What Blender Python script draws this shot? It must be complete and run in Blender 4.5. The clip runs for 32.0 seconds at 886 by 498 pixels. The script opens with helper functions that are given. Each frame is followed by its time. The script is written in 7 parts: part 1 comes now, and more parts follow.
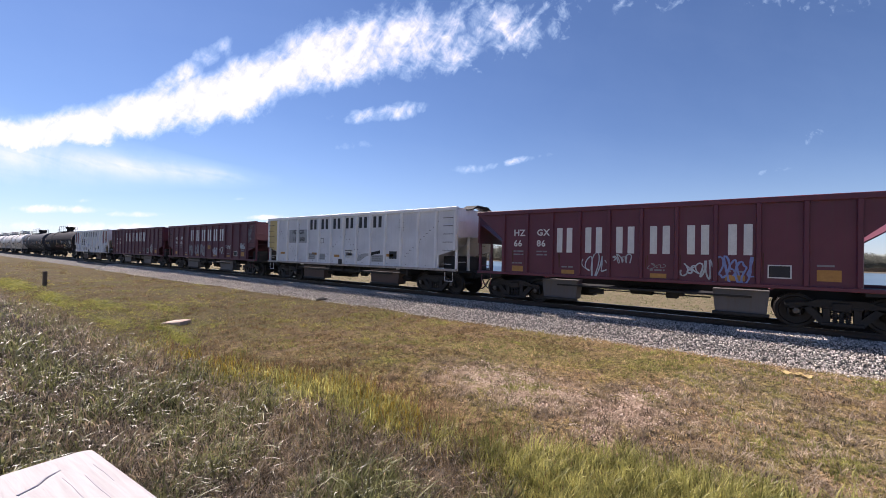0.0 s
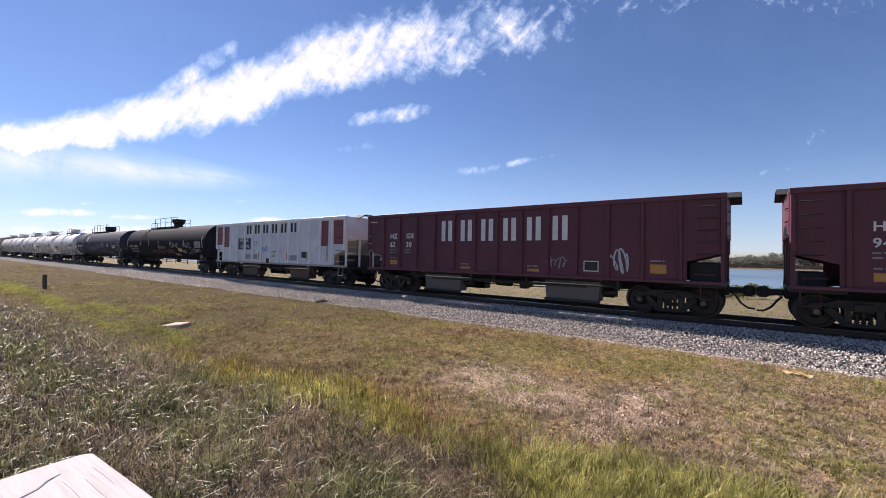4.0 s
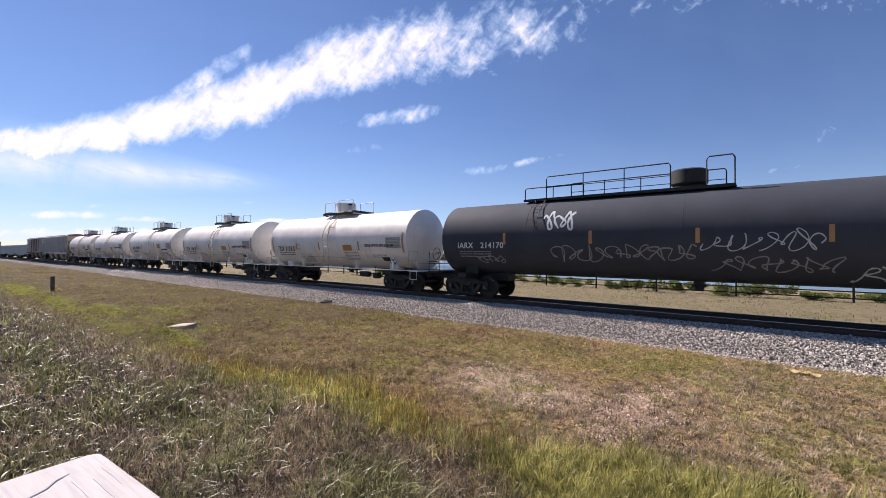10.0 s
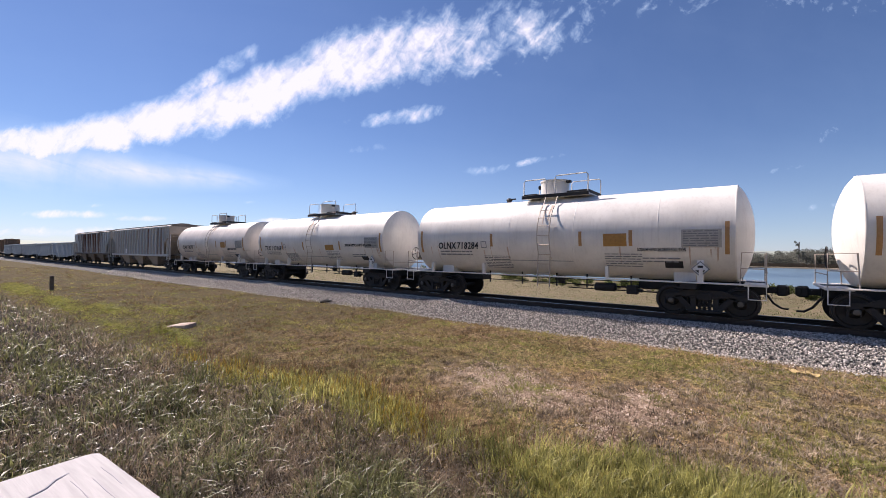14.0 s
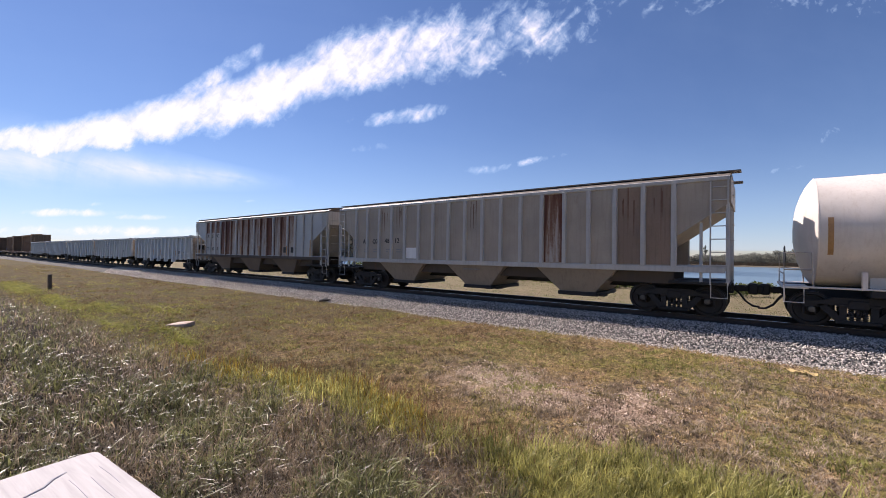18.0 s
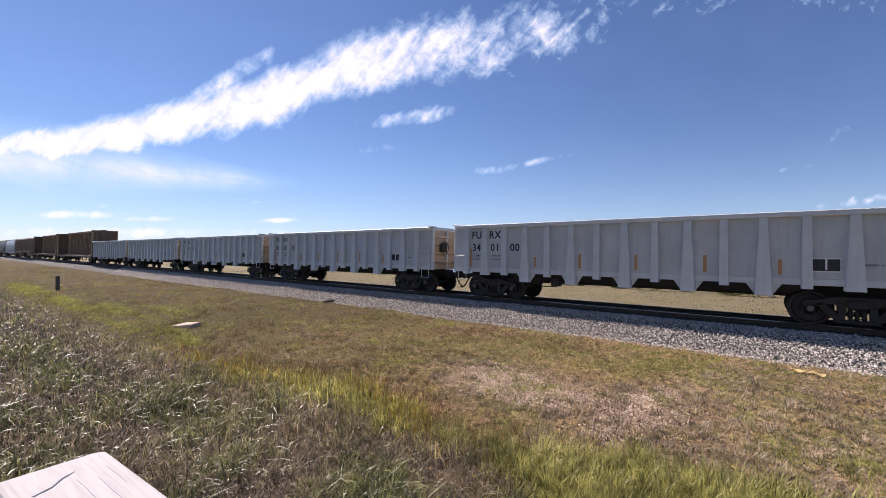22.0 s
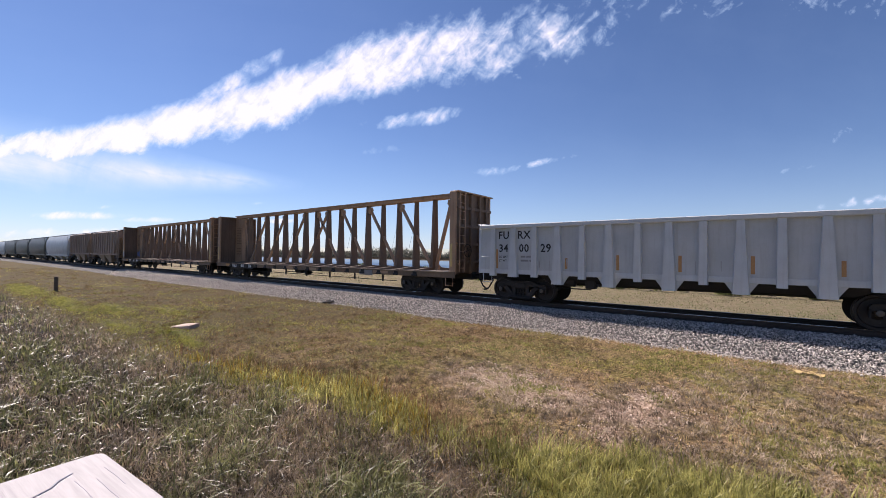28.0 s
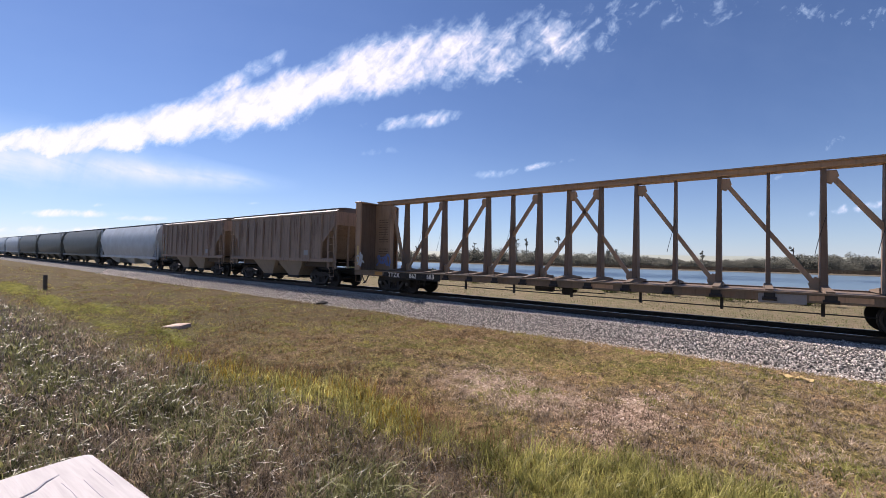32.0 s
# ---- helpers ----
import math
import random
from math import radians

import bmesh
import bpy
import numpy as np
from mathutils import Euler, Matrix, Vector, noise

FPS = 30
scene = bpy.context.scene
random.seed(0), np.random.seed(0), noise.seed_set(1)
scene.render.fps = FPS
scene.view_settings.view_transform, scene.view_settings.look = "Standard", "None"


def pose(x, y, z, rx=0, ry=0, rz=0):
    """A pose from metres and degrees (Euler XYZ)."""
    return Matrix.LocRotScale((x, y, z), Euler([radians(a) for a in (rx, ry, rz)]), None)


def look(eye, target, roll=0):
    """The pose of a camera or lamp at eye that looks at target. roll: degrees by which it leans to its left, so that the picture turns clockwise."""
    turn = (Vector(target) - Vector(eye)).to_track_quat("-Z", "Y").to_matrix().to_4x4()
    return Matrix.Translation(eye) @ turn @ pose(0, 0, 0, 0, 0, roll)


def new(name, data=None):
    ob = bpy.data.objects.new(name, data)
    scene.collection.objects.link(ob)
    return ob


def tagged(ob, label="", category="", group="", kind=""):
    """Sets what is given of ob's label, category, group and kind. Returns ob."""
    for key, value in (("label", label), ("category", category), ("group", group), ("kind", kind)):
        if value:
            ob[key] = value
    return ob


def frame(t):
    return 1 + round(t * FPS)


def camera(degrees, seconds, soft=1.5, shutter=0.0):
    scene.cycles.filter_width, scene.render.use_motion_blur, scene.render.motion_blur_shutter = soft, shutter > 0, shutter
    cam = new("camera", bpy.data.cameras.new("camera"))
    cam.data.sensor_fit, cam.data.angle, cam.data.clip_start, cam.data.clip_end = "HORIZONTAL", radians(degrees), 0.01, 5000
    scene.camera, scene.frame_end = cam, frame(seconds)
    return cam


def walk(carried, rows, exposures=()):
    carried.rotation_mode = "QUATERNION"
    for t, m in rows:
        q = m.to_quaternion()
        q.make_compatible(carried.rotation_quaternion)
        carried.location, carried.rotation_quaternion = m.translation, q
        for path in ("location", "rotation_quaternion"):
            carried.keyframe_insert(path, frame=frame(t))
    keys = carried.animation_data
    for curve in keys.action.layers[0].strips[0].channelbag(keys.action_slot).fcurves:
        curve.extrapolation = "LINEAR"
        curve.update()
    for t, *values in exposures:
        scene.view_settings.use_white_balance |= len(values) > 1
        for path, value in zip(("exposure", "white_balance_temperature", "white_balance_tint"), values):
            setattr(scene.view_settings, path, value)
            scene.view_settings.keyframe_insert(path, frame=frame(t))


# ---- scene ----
# The camera stands by the line and sways a little.
EYE = (0.0, 0.0, 1.757)
SWAY = [(0, -37.145, .789, 1.287), (1, -37.04, .804, 1.261), (2, -36.974, .823, 1.166), (3, -37.026, .883, 1.077), (3.5, -37.07, .92, 1.04),
        (5.5, -37.314, 1.149, 1.02), (6, -37.333, 1.143, 1.002), (7, -37.391, 1.108, .88), (8, -37.492, 1.058, .809), (9, -37.635, 1.05, .752),
        (9.5, -37.686, 1.027, .732), (10, -37.682, .973, .717), (11, -37.636, .903, .796), (12, -37.607, .942, .828), (13, -37.648, .969, .815),
        (14, -37.632, .927, .756), (14.5, -37.598, .894, .75), (16.5, -37.464, .81, .815), (17, -37.453, .79, .818), (18, -37.486, .802, .84),
        (19, -37.633, .861, .825), (20, -37.748, .945, .795), (21, -37.93, .94, .744), (22, -38.059, .869, .686), (23, -38.086, .905, .708),
        (24, -38.148, .979, .676), (25, -38.148, .979, .676), (25.5, -38.118, .979, .676), (27.5, -37.947, .978, .67), (28, -37.945, .981, .662),
        (29, -38.006, .99, .64), (29.5, -38.032, .981, .663), (30, -37.929, .991, .694), (30.5, -37.717, 1.05, .798), (31, -37.445, 1.143, .954),
        (31.5, -37.244, 1.234, 1.126), (32, -37.193, 1.281, 1.248)]


def sway_pose(yaw, pitch, roll):
    a, b = radians(yaw), radians(pitch)
    way = Vector((math.sin(a) * math.cos(b), math.cos(a) * math.cos(b), math.sin(b)))
    return look(EYE, Vector(EYE) + way, roll)


cam = camera(94.79, 32.0, soft=0.75)
walk(cam, [(t, sway_pose(a, b, c)) for t, a, b, c in SWAY], exposures=[(t, e, 6000, 25) for t, e in ((0, .80), (3, .80), (6, .75), (8, .77), (12, .64), (14, .62), (16, .64), (20, .72), (24, .69), (29, .67), (32, .67))])

# ---- light: a low autumn sun beyond the train, high to the side where it comes from ----
SUN = Vector((-0.98, 0.085, 1.0)).normalized()
world = bpy.data.worlds.new("sky")
scene.world = world
world.use_nodes = True
wn = world.node_tree.nodes
sky = wn.new("ShaderNodeTexSky")
sky.sky_type, sky.sun_disc = "NISHITA", False
sky.sun_elevation, sky.sun_rotation = math.asin(SUN.z), math.atan2(SUN.x, SUN.y)
sky.air_density, sky.dust_density, sky.ozone_density = 1.0, 0.05, 5.0
wn["Background"].inputs["Strength"].default_value = 0.059
world.node_tree.links.new(sky.outputs[0], wn["Background"].inputs["Color"])
sun = new("sun", bpy.data.lights.new("sun", "SUN"))
sun.data.energy, sun.data.angle, sun.data.color = 5.4, radians(0.53), (1.0, 0.90, 0.72)
sun.matrix_world = look(SUN * 50, (0, 0, 0))

# ---- materials ----


def rgb(c, k=1.0):
    return (c[0] * k, c[1] * k, c[2] * k, 1)


class Nodes:
    """Short hand for a node tree."""

    def __init__(self, name):
        self.mat = bpy.data.materials.new(name)
        self.mat.use_nodes = True
        self.t = self.mat.node_tree
        self.bsdf = self.t.nodes["Principled BSDF"]
        self.out = self.t.nodes["Material Output"]

    def link(self, a, b):
        self.t.links.new(a, b)

    def node(self, kind, **inputs):
        n = self.t.nodes.new("ShaderNode" + kind)
        for k, v in inputs.items():
            n.inputs[k].default_value = v
        return n

    def coords(self, scale=(1, 1, 1), kind="Object", shift=None):
        c = self.t.nodes.new("ShaderNodeTexCoord")
        m = self.node("Mapping", Scale=scale)
        self.link(c.outputs[kind], m.inputs["Vector"])
        if shift is not None:
            self.link(shift, m.inputs["Location"])
        return m.outputs[0]

    def noise(self, vec, scale, detail=4, rough=0.55, distort=0.0):
        n = self.node("TexNoise", Scale=scale, Detail=detail, Roughness=rough, Distortion=distort)
        self.link(vec, n.inputs["Vector"])
        return n.outputs["Fac"]

    def ramp(self, fac, *stops):
        r = self.t.nodes.new("ShaderNodeValToRGB")
        e = r.color_ramp.elements
        for i, (p, c) in enumerate(stops):
            if i > 1:
                e.new(p)
            e[i].position = p
            e[i].color = c if len(c) == 4 else rgb(c)
        self.link(fac, r.inputs[0])
        return r.outputs[0]

    def step(self, fac, a, b):
        m = self.node("MapRange")
        m.inputs["From Min"].default_value, m.inputs["From Max"].default_value = a, b
        self.link(fac, m.inputs["Value"])
        return m.outputs[0]

    def mix(self, fac, a, b, blend="MIX"):
        m = self.t.nodes.new("ShaderNodeMix")
        m.data_type, m.blend_type = "RGBA", blend
        for sock, v in ((m.inputs[0], fac), (m.inputs[6], a), (m.inputs[7], b)):
            if isinstance(v, (int, float)):
                sock.default_value = v
            elif isinstance(v, tuple):
                sock.default_value = v if len(v) == 4 else rgb(v)
            else:
                self.link(v, sock)
        return m.outputs[2]

    def math(self, op, a, b=0.0):
        m = self.t.nodes.new("ShaderNodeMath")
        m.operation = op
        for sock, v in ((m.inputs[0], a), (m.inputs[1], b)):
            if isinstance(v, (int, float)):
                sock.default_value = v
            else:
                self.link(v, sock)
        return m.outputs[0]

    def bump(self, height, strength, distance=0.01):
        b = self.node("Bump", Strength=strength, Distance=distance)
        self.link(height, b.inputs["Height"])
        self.link(b.outputs[0], self.bsdf.inputs["Normal"])

    def random(self):
        return self.t.nodes.new("ShaderNodeObjectInfo").outputs["Random"]

    def done(self, color=None, rough=None, metal=0.0, spec=None):
        for key, v in (("Base Color", color), ("Roughness", rough), ("Metallic", metal), ("Specular IOR Level", spec)):
            if v is None:
                continue
            if isinstance(v, tuple):
                self.bsdf.inputs[key].default_value = v if len(v) == 4 else rgb(v)
            elif isinstance(v, (int, float)):
                self.bsdf.inputs[key].default_value = v
            else:
                self.link(v, self.bsdf.inputs[key])
        return self.mat


def paint(name, color, rust=0.1, dirt=0.35, rough=0.5, rust_color=(.13, .045, .02), dirt_color=(.10, .075, .055), streak=1.0, spec=None):
    """Weathered railway paint: faded patches, vertical dirt streaks, rust blooms."""
    n = Nodes(name)
    v = n.coords()
    up = n.coords((5, 5, .35))
    fade = n.noise(v, .9, 5)
    col = n.mix(n.step(fade, .35, .75), rgb(color, .86), rgb(color, 1.1))
    runs = n.noise(up, 2.2 * streak, 6, .65)
    col = n.mix(n.math("MULTIPLY", n.step(runs, .5, .78), dirt), col, dirt_color)
    fine = n.noise(v, 22, 4, .7)
    col = n.mix(n.math("MULTIPLY", n.step(fine, .5, .8), dirt * .5), col, dirt_color)
    if rust > 0:
        a = n.noise(n.coords((1.0, 1.0, .28)), 1.6, 7, .68, .4)
        r = n.math("MULTIPLY", n.step(a, .72 - .32 * rust, .84 - .26 * rust), min(1, .55 + rust))
        tone = n.mix(fine, rgb(rust_color, .7), rgb(rust_color, 1.9))
        col = n.mix(r, col, tone)
    n.bump(n.math("ADD", n.math("MULTIPLY", fine, .4), fade), .12, .01)
    return n.done(col, n.step(runs, .2, 1.6) if rough is None else n.math("ADD", n.math("MULTIPLY", fine, .2), rough - .1), spec=spec)


def plain(name, color, rough=.6, metal=0.0, grain=14, var=.25, bump=.1):
    n = Nodes(name)
    v = n.coords()
    a, b = n.noise(v, grain, 5, .6), n.noise(v, grain * .13, 4)
    col = n.mix(n.step(n.math("ADD", n.math("MULTIPLY", a, .5), n.math("MULTIPLY", b, .5)), .3, .7), rgb(color, 1 - var), rgb(color, 1 + var))
    if bump:
        n.bump(a, bump, .006)
    return n.done(col, rough, metal)


MAROON = paint("maroon_paint", (.130, .030, .050), .12, .35, .5, dirt_color=(.09, .05, .045))
MAROON_DARK = paint("old_maroon_paint", (.105, .027, .044), .1, .4, .6, dirt_color=(.065, .036, .04))
WHITE = paint("dull_white_paint", (.82, .82, .82), .06, .15, .5, dirt_color=(.2, .18, .16))
YELLOWED = paint("yellowed_paint", (.58, .44, .16), .1, .3, .5)
RED_PANEL = paint("red_panel_paint", (.20, .022, .032), .05, .2, .5)
BLACK_TANK = paint("black_tank_paint", (.0115, .012, .0185), .02, .3, .8, dirt_color=(.022, .022, .028), spec=.14)
GREY_TANK = paint("charcoal_tank_paint", (.048, .055, .070), .02, .3, .75, dirt_color=(.06, .062, .07), spec=.2)
TANK_WHITE = paint("white_tank_paint", (.80, .76, .70), .06, .24, .5, dirt_color=(.36, .30, .25))
TANK_CREAM = paint("cream_tank_paint", (.74, .67, .60), .12, .3, .45, dirt_color=(.38, .28, .2))
HOPPER_TINT = paint("rust_tinted_grey_paint", (.26, .185, .135), .3, .5, .65, rust_color=(.12, .06, .04))
HOPPER_GREY = paint("grey_hopper_paint", (.385, .335, .275), .2, .35, .55, dirt_color=(.19, .15, .115))
def washed(name, bias):
    """Pale paint with rust creeping in from the posts and the roof."""
    n = Nodes(name)
    g = n.t.nodes.new("ShaderNodeSeparateXYZ")
    n.link(n.coords((1, 1, 1), "Generated"), g.inputs[0])
    edge = n.math("MULTIPLY", n.math("ABSOLUTE", n.math("SUBTRACT", g.outputs[0], .5)), 2.0)
    runs = n.noise(n.coords((5, 5, .45)), 1.3, 7, .68, .4)
    fine = n.noise(n.coords(), 22, 5, .7)
    fade = n.noise(n.coords(), 1.3, 5)
    amount = n.math("ADD", n.math("ADD", runs, bias), n.math("ADD", n.math("MULTIPLY", n.math("POWER", edge, 4.0), .34), n.math("MULTIPLY", g.outputs[2], .24)))
    amount = n.math("ADD", amount, n.math("MULTIPLY", n.math("SUBTRACT", fine, .5), .25))
    pale = n.mix(n.step(fade, .35, .7), (.42, .395, .355), (.52, .495, .45))
    tan = n.mix(n.step(amount, .55, .85), pale, (.26, .15, .09))
    col = n.mix(n.step(amount, .72, 1.0), tan, n.mix(fine, (.05, .017, .012), (.16, .052, .03)))
    n.bump(n.math("ADD", n.math("MULTIPLY", fine, .4), fade), .15, .01)
    return n.done(col, .75)


STREAKED = washed("rust_washed_panel", .06)
RUSTED = washed("rusted_brown_panel", .16)
RUSTED_RED = washed("rusted_red_panel", .34)
HOPPER_PATCH = paint("pale_patch_paint", (.45, .43, .395), .15, .45, .6)
HOPPER_RIB = paint("pale_grey_paint", (.48, .475, .46), .12, .3, .5)
HOPPER_RUST = paint("rust_streaked_paint", (.48, .47, .445), .25, .4, .65, rust_color=(.085, .03, .018))
# darker copy of the white for walls: shade between posts put into the colour
WHITE_SHADED = paint("shaded_white_sheet", (.68, .69, .71), .05, .13, .55, dirt_color=(.2, .18, .16))
FADED_RUST = plain("faded_rust_run", (.15, .085, .058), .85, 0, 7, .4, 0)
STAIN_BROWN = plain("brown_print", (.16, .10, .06), .7, 0, 20, .3, 0)
LADDER_GRIME = paint("rust_grimed_white_paint", (.50, .43, .36), .35, .5, .6, rust_color=(.28, .12, .05))
SILL_DIRTY = paint("dirt_stained_sill_paint", (.40, .37, .34), .3, .7, .65, rust_color=(.12, .07, .045))
HOPPER_BAY = paint("tan_grey_bay_paint", (.26, .22, .175), .2, .5, .65, dirt_color=(.12, .09, .07))
HOPPER_CHUTE = paint("chute_paint", (.155, .13, .11), .15, .4, .6)
HOPPER_BAY_OLD = paint("brown_stained_bay_paint", (.135, .108, .085), .3, .6, .7)
BAY_DARK = paint("dark_brown_bay_paint", (.075, .06, .05), .3, .6, .75)
CLEAN_PANEL = paint("pale_blue_grey_sheet", (.47, .485, .485), .06, .2, .55, dirt_color=(.25, .2, .16))
END_TAN = paint("dirty_tan_end_paint", (.46, .37, .28), .3, .45, .6)
CHUTE_GREY = paint("grimy_grey_chute_paint", (.11, .105, .105), .25, .6, .7)
CHUTE_RUST = paint("rusty_chute_paint", (.085, .056, .045), .4, .5, .75)
GONDOLA = paint("pale_grey_gondola_paint", (.55, .585, .60), .05, .22, .5, dirt_color=(.22, .2, .18))
# gondola paint darkened for the walls, as if shaded by the posts
GONDOLA_SHADED = paint("shaded_gondola_sheet", (.465, .495, .51), .05, .28, .55, dirt_color=(.2, .18, .16))
TAN_DARK = paint("grimy_brown_sill_paint", (.17, .125, .085), .4, .6, .7, dirt_color=(.06, .045, .035))
TAN = paint("tan_centerbeam_paint", (.425, .275, .167), .34, .52, .65, rust_color=(.11, .05, .026), dirt_color=(.12, .08, .045))
# rusty tan of the uprights; on the bulkheads its darkness is painted shade
TAN_POST = paint("rust_and_shade_tan_paint", (.185, .122, .08), .5, .7, .7, rust_color=(.07, .035, .022), dirt_color=(.06, .04, .028))
BROWN_HOPPER = paint("brown_streaked_paint", (.34, .255, .195), .4, .8, .7, rust_color=(.12, .05, .03))
FAR_PALE = paint("pale_blue_grey_paint", (.46, .52, .57), .05, .3, .5)
FAR_DULL = paint("dull_grey_green_paint", (.10, .12, .12), .1, .4, .55)
IRON = plain("grimy_cast_steel", (.017, .0155, .0155), .72, .0, 16, .4, .3)
SILL = plain("black_underframe_paint", (.014, .0135, .014), .7, 0, 10, .35, .15)
WHEEL = plain("wheel_steel", (.026, .022, .021), .55, .3, 12, .35, .2)
# bearing caps paler than the wheels: hub highlights put into the colour
CAP_STEEL = plain("highlit_bearing_steel", (.10, .095, .09), .4, .5, 18, .3, .1)
TREAD = plain("polished_tread_steel", (.45, .44, .43), .25, 1.0, 20, .15, 0)
BLACK_LETTER = plain("black_lettering", (.02, .02, .024), .6, 0, 30, .3, 0)
WHITE_LETTER = plain("white_lettering", (.66, .66, .64), .6, 0, 30, .15, 0)
DIM_LETTER = plain("faded_lettering", (.22, .22, .23), .7, 0, 30, .2, 0)
YELLOW_LETTER = plain("yellow_lettering", (.58, .43, .17), .6, 0, 30, .15, 0)
AMBER = plain("amber_reflective_strip", (.42, .225, .085), .45, 0, 30, .2, 0)
AMBER_DULL = plain("orange_panel", (.40, .205, .05), .55, 0, 12, .25, 0)
NAVY = plain("navy_panel", (.012, .018, .05), .5, 0, 12, .2, 0)
GREY_PANEL = plain("grey_panel", (.33, .34, .34), .6, 0, 12, .2, 0)
GRAFFITI = plain("pale_spray_paint", (.42, .45, .48), .5, 0, 9, .3, 0)
GRAFFITI_DULL = plain("faded_grey_spray_paint", (.23, .22, .23), .7, 0, 9, .4, 0)
GRAFFITI_BLUE = plain("blue_spray_paint", (.20, .25, .48), .5, 0, 9, .3, 0)
GRAFFITI_RED = plain("pink_spray_paint", (.17, .055, .08), .5, 0, 9, .3, 0)
RUST_RUN = plain("rust_run", (.085, .036, .022), .85, 0, 7, .5, 0)
ORANGE_RUN = plain("orange_rust_stain", (.58, .44, .34), .8, 0, 7, .3, 0)
RUBBER = plain("black_rubber_hose", (.015, .015, .016), .7, 0, 20, .2, 0)
RAIL_STEEL = plain("rusty_rail_steel", (.052, .034, .026), .7, .1, 12, .35, .2)
TIE_WOOD = plain("creosoted_wood", (.035, .028, .024), .9, 0, 9, .4, .5)

# ---- mesh building ----


class Shape:
    """Collects vertices and faces of one mesh."""

    def __init__(self):
        self.v, self.f = [], []

    def add(self, verts, faces):
        k = len(self.v)
        self.v.extend(verts)
        self.f.extend([tuple(i + k for i in face) for face in faces])
        return self

    def box(self, x0, x1, y0, y1, z0, z1, c=0.0):
        """A box; c: its chamfer."""
        if c <= 0:
            return self.add([(x, y, z) for x in (x0, x1) for y in (y0, y1) for z in (z0, z1)],
                            [(0, 1, 3, 2), (4, 6, 7, 5), (0, 4, 5, 1), (2, 3, 7, 6), (0, 2, 6, 4), (1, 5, 7, 3)])
        prof = [(y0 + c, z0), (y1 - c, z0), (y1, z0 + c), (y1, z1 - c), (y1 - c, z1), (y0 + c, z1), (y0, z1 - c), (y0, z0 + c)]
        ym, zm = (y0 + y1) / 2, (z0 + z1) / 2
        sy, sz = 1 - 2 * c / max(y1 - y0, 1e-6), 1 - 2 * c / max(z1 - z0, 1e-6)
        small = [(ym + (y - ym) * sy, zm + (z - zm) * sz) for y, z in prof]
        return self.loft([[(x0, *p) for p in small], [(x0 + c, *p) for p in prof], [(x1 - c, *p) for p in prof], [(x1, *p) for p in small]])

    def loft(self, rings, caps=True, closed=True):
        n = len(rings[0])
        k = len(self.v)
        for r in rings:
            self.v.extend(r)
        for i in range(len(rings) - 1):
            for j in range(n if closed else n - 1):
                a, b = k + i * n + j, k + i * n + (j + 1) % n
                self.f.append((a, a + n, b + n, b))
        if caps:
            self.f.append(tuple(k + j for j in range(n)))
            self.f.append(tuple(k + (len(rings) - 1) * n + j for j in reversed(range(n))))
        return self

    def prism(self, poly, a, b, axis="y"):
        """A polygon in the plane across the axis, pushed from a to b along it."""
        def at(p, d):
            return (p[0], d, p[1]) if axis == "y" else (d, p[0], p[1]) if axis == "x" else (p[0], p[1], d)
        return self.loft([[at(p, a) for p in poly], [at(p, b) for p in poly]])

    def tube(self, path, r, n=6, caps=True):
        rings = []
        pts = [Vector(p) for p in path]
        for i, p in enumerate(pts):
            d = (pts[min(i + 1, len(pts) - 1)] - pts[max(i - 1, 0)]).normalized()
            side = d.cross(Vector((0, 0, 1)) if abs(d.z) < .9 else Vector((1, 0, 0))).normalized()
            up = side.cross(d)
            rings.append([tuple(p + side * (r * math.cos(2 * math.pi * j / n)) + up * (r * math.sin(2 * math.pi * j / n))) for j in range(n)])
        return self.loft(rings, caps)

    def lathe(self, prof, n=24, axis="x", centre=(0, 0, 0), caps=True):
        """Turns (along, radius) pairs round an axis."""
        rings = []
        for d, r in prof:
            ring = []
            for j in range(n):
                c, s = r * math.cos(2 * math.pi * j / n), r * math.sin(2 * math.pi * j / n)
                p = (d, c, s) if axis == "x" else (c, d, s) if axis == "y" else (c, s, d)
                ring.append((p[0] + centre[0], p[1] + centre[1], p[2] + centre[2]))
            rings.append(ring)
        return self.loft(rings, caps)

    def mesh(self, name, material, smooth=False):
        m = bpy.data.meshes.new(name)
        m.from_pydata([tuple(p) for p in self.v], [], self.f)
        b = bmesh.new()
        b.from_mesh(m)
        bmesh.ops.recalc_face_normals(b, faces=b.faces)
        b.to_mesh(m)
        b.free()
        m.materials.append(material)
        if smooth:
            m.polygons.foreach_set("use_smooth", [True] * len(m.polygons))
            m.set_sharp_from_angle(angle=radians(40))
        return m


def part(name, shape, material, parent, label="", at=None, smooth=False):
    """One mesh under a thing or a part; shape: a Shape or a mesh."""
    m = shape if isinstance(shape, bpy.types.Mesh) else shape.mesh(name, material, smooth)
    ob = new(name, m)
    ob.parent = parent
    if at is not None:
        ob.matrix_basis = at
    if label:
        ob["label"] = label
    if name.startswith("rust_"):
        tagged(ob, kind="stuff")
    return ob


MESHES = {}


def shared(key, make, material, smooth=False):
    """A mesh that is built once and shared."""
    if key not in MESHES:
        MESHES[key] = make().mesh(key[0] if isinstance(key, tuple) else key, material, smooth)
    return MESHES[key]


LETTERS = {}


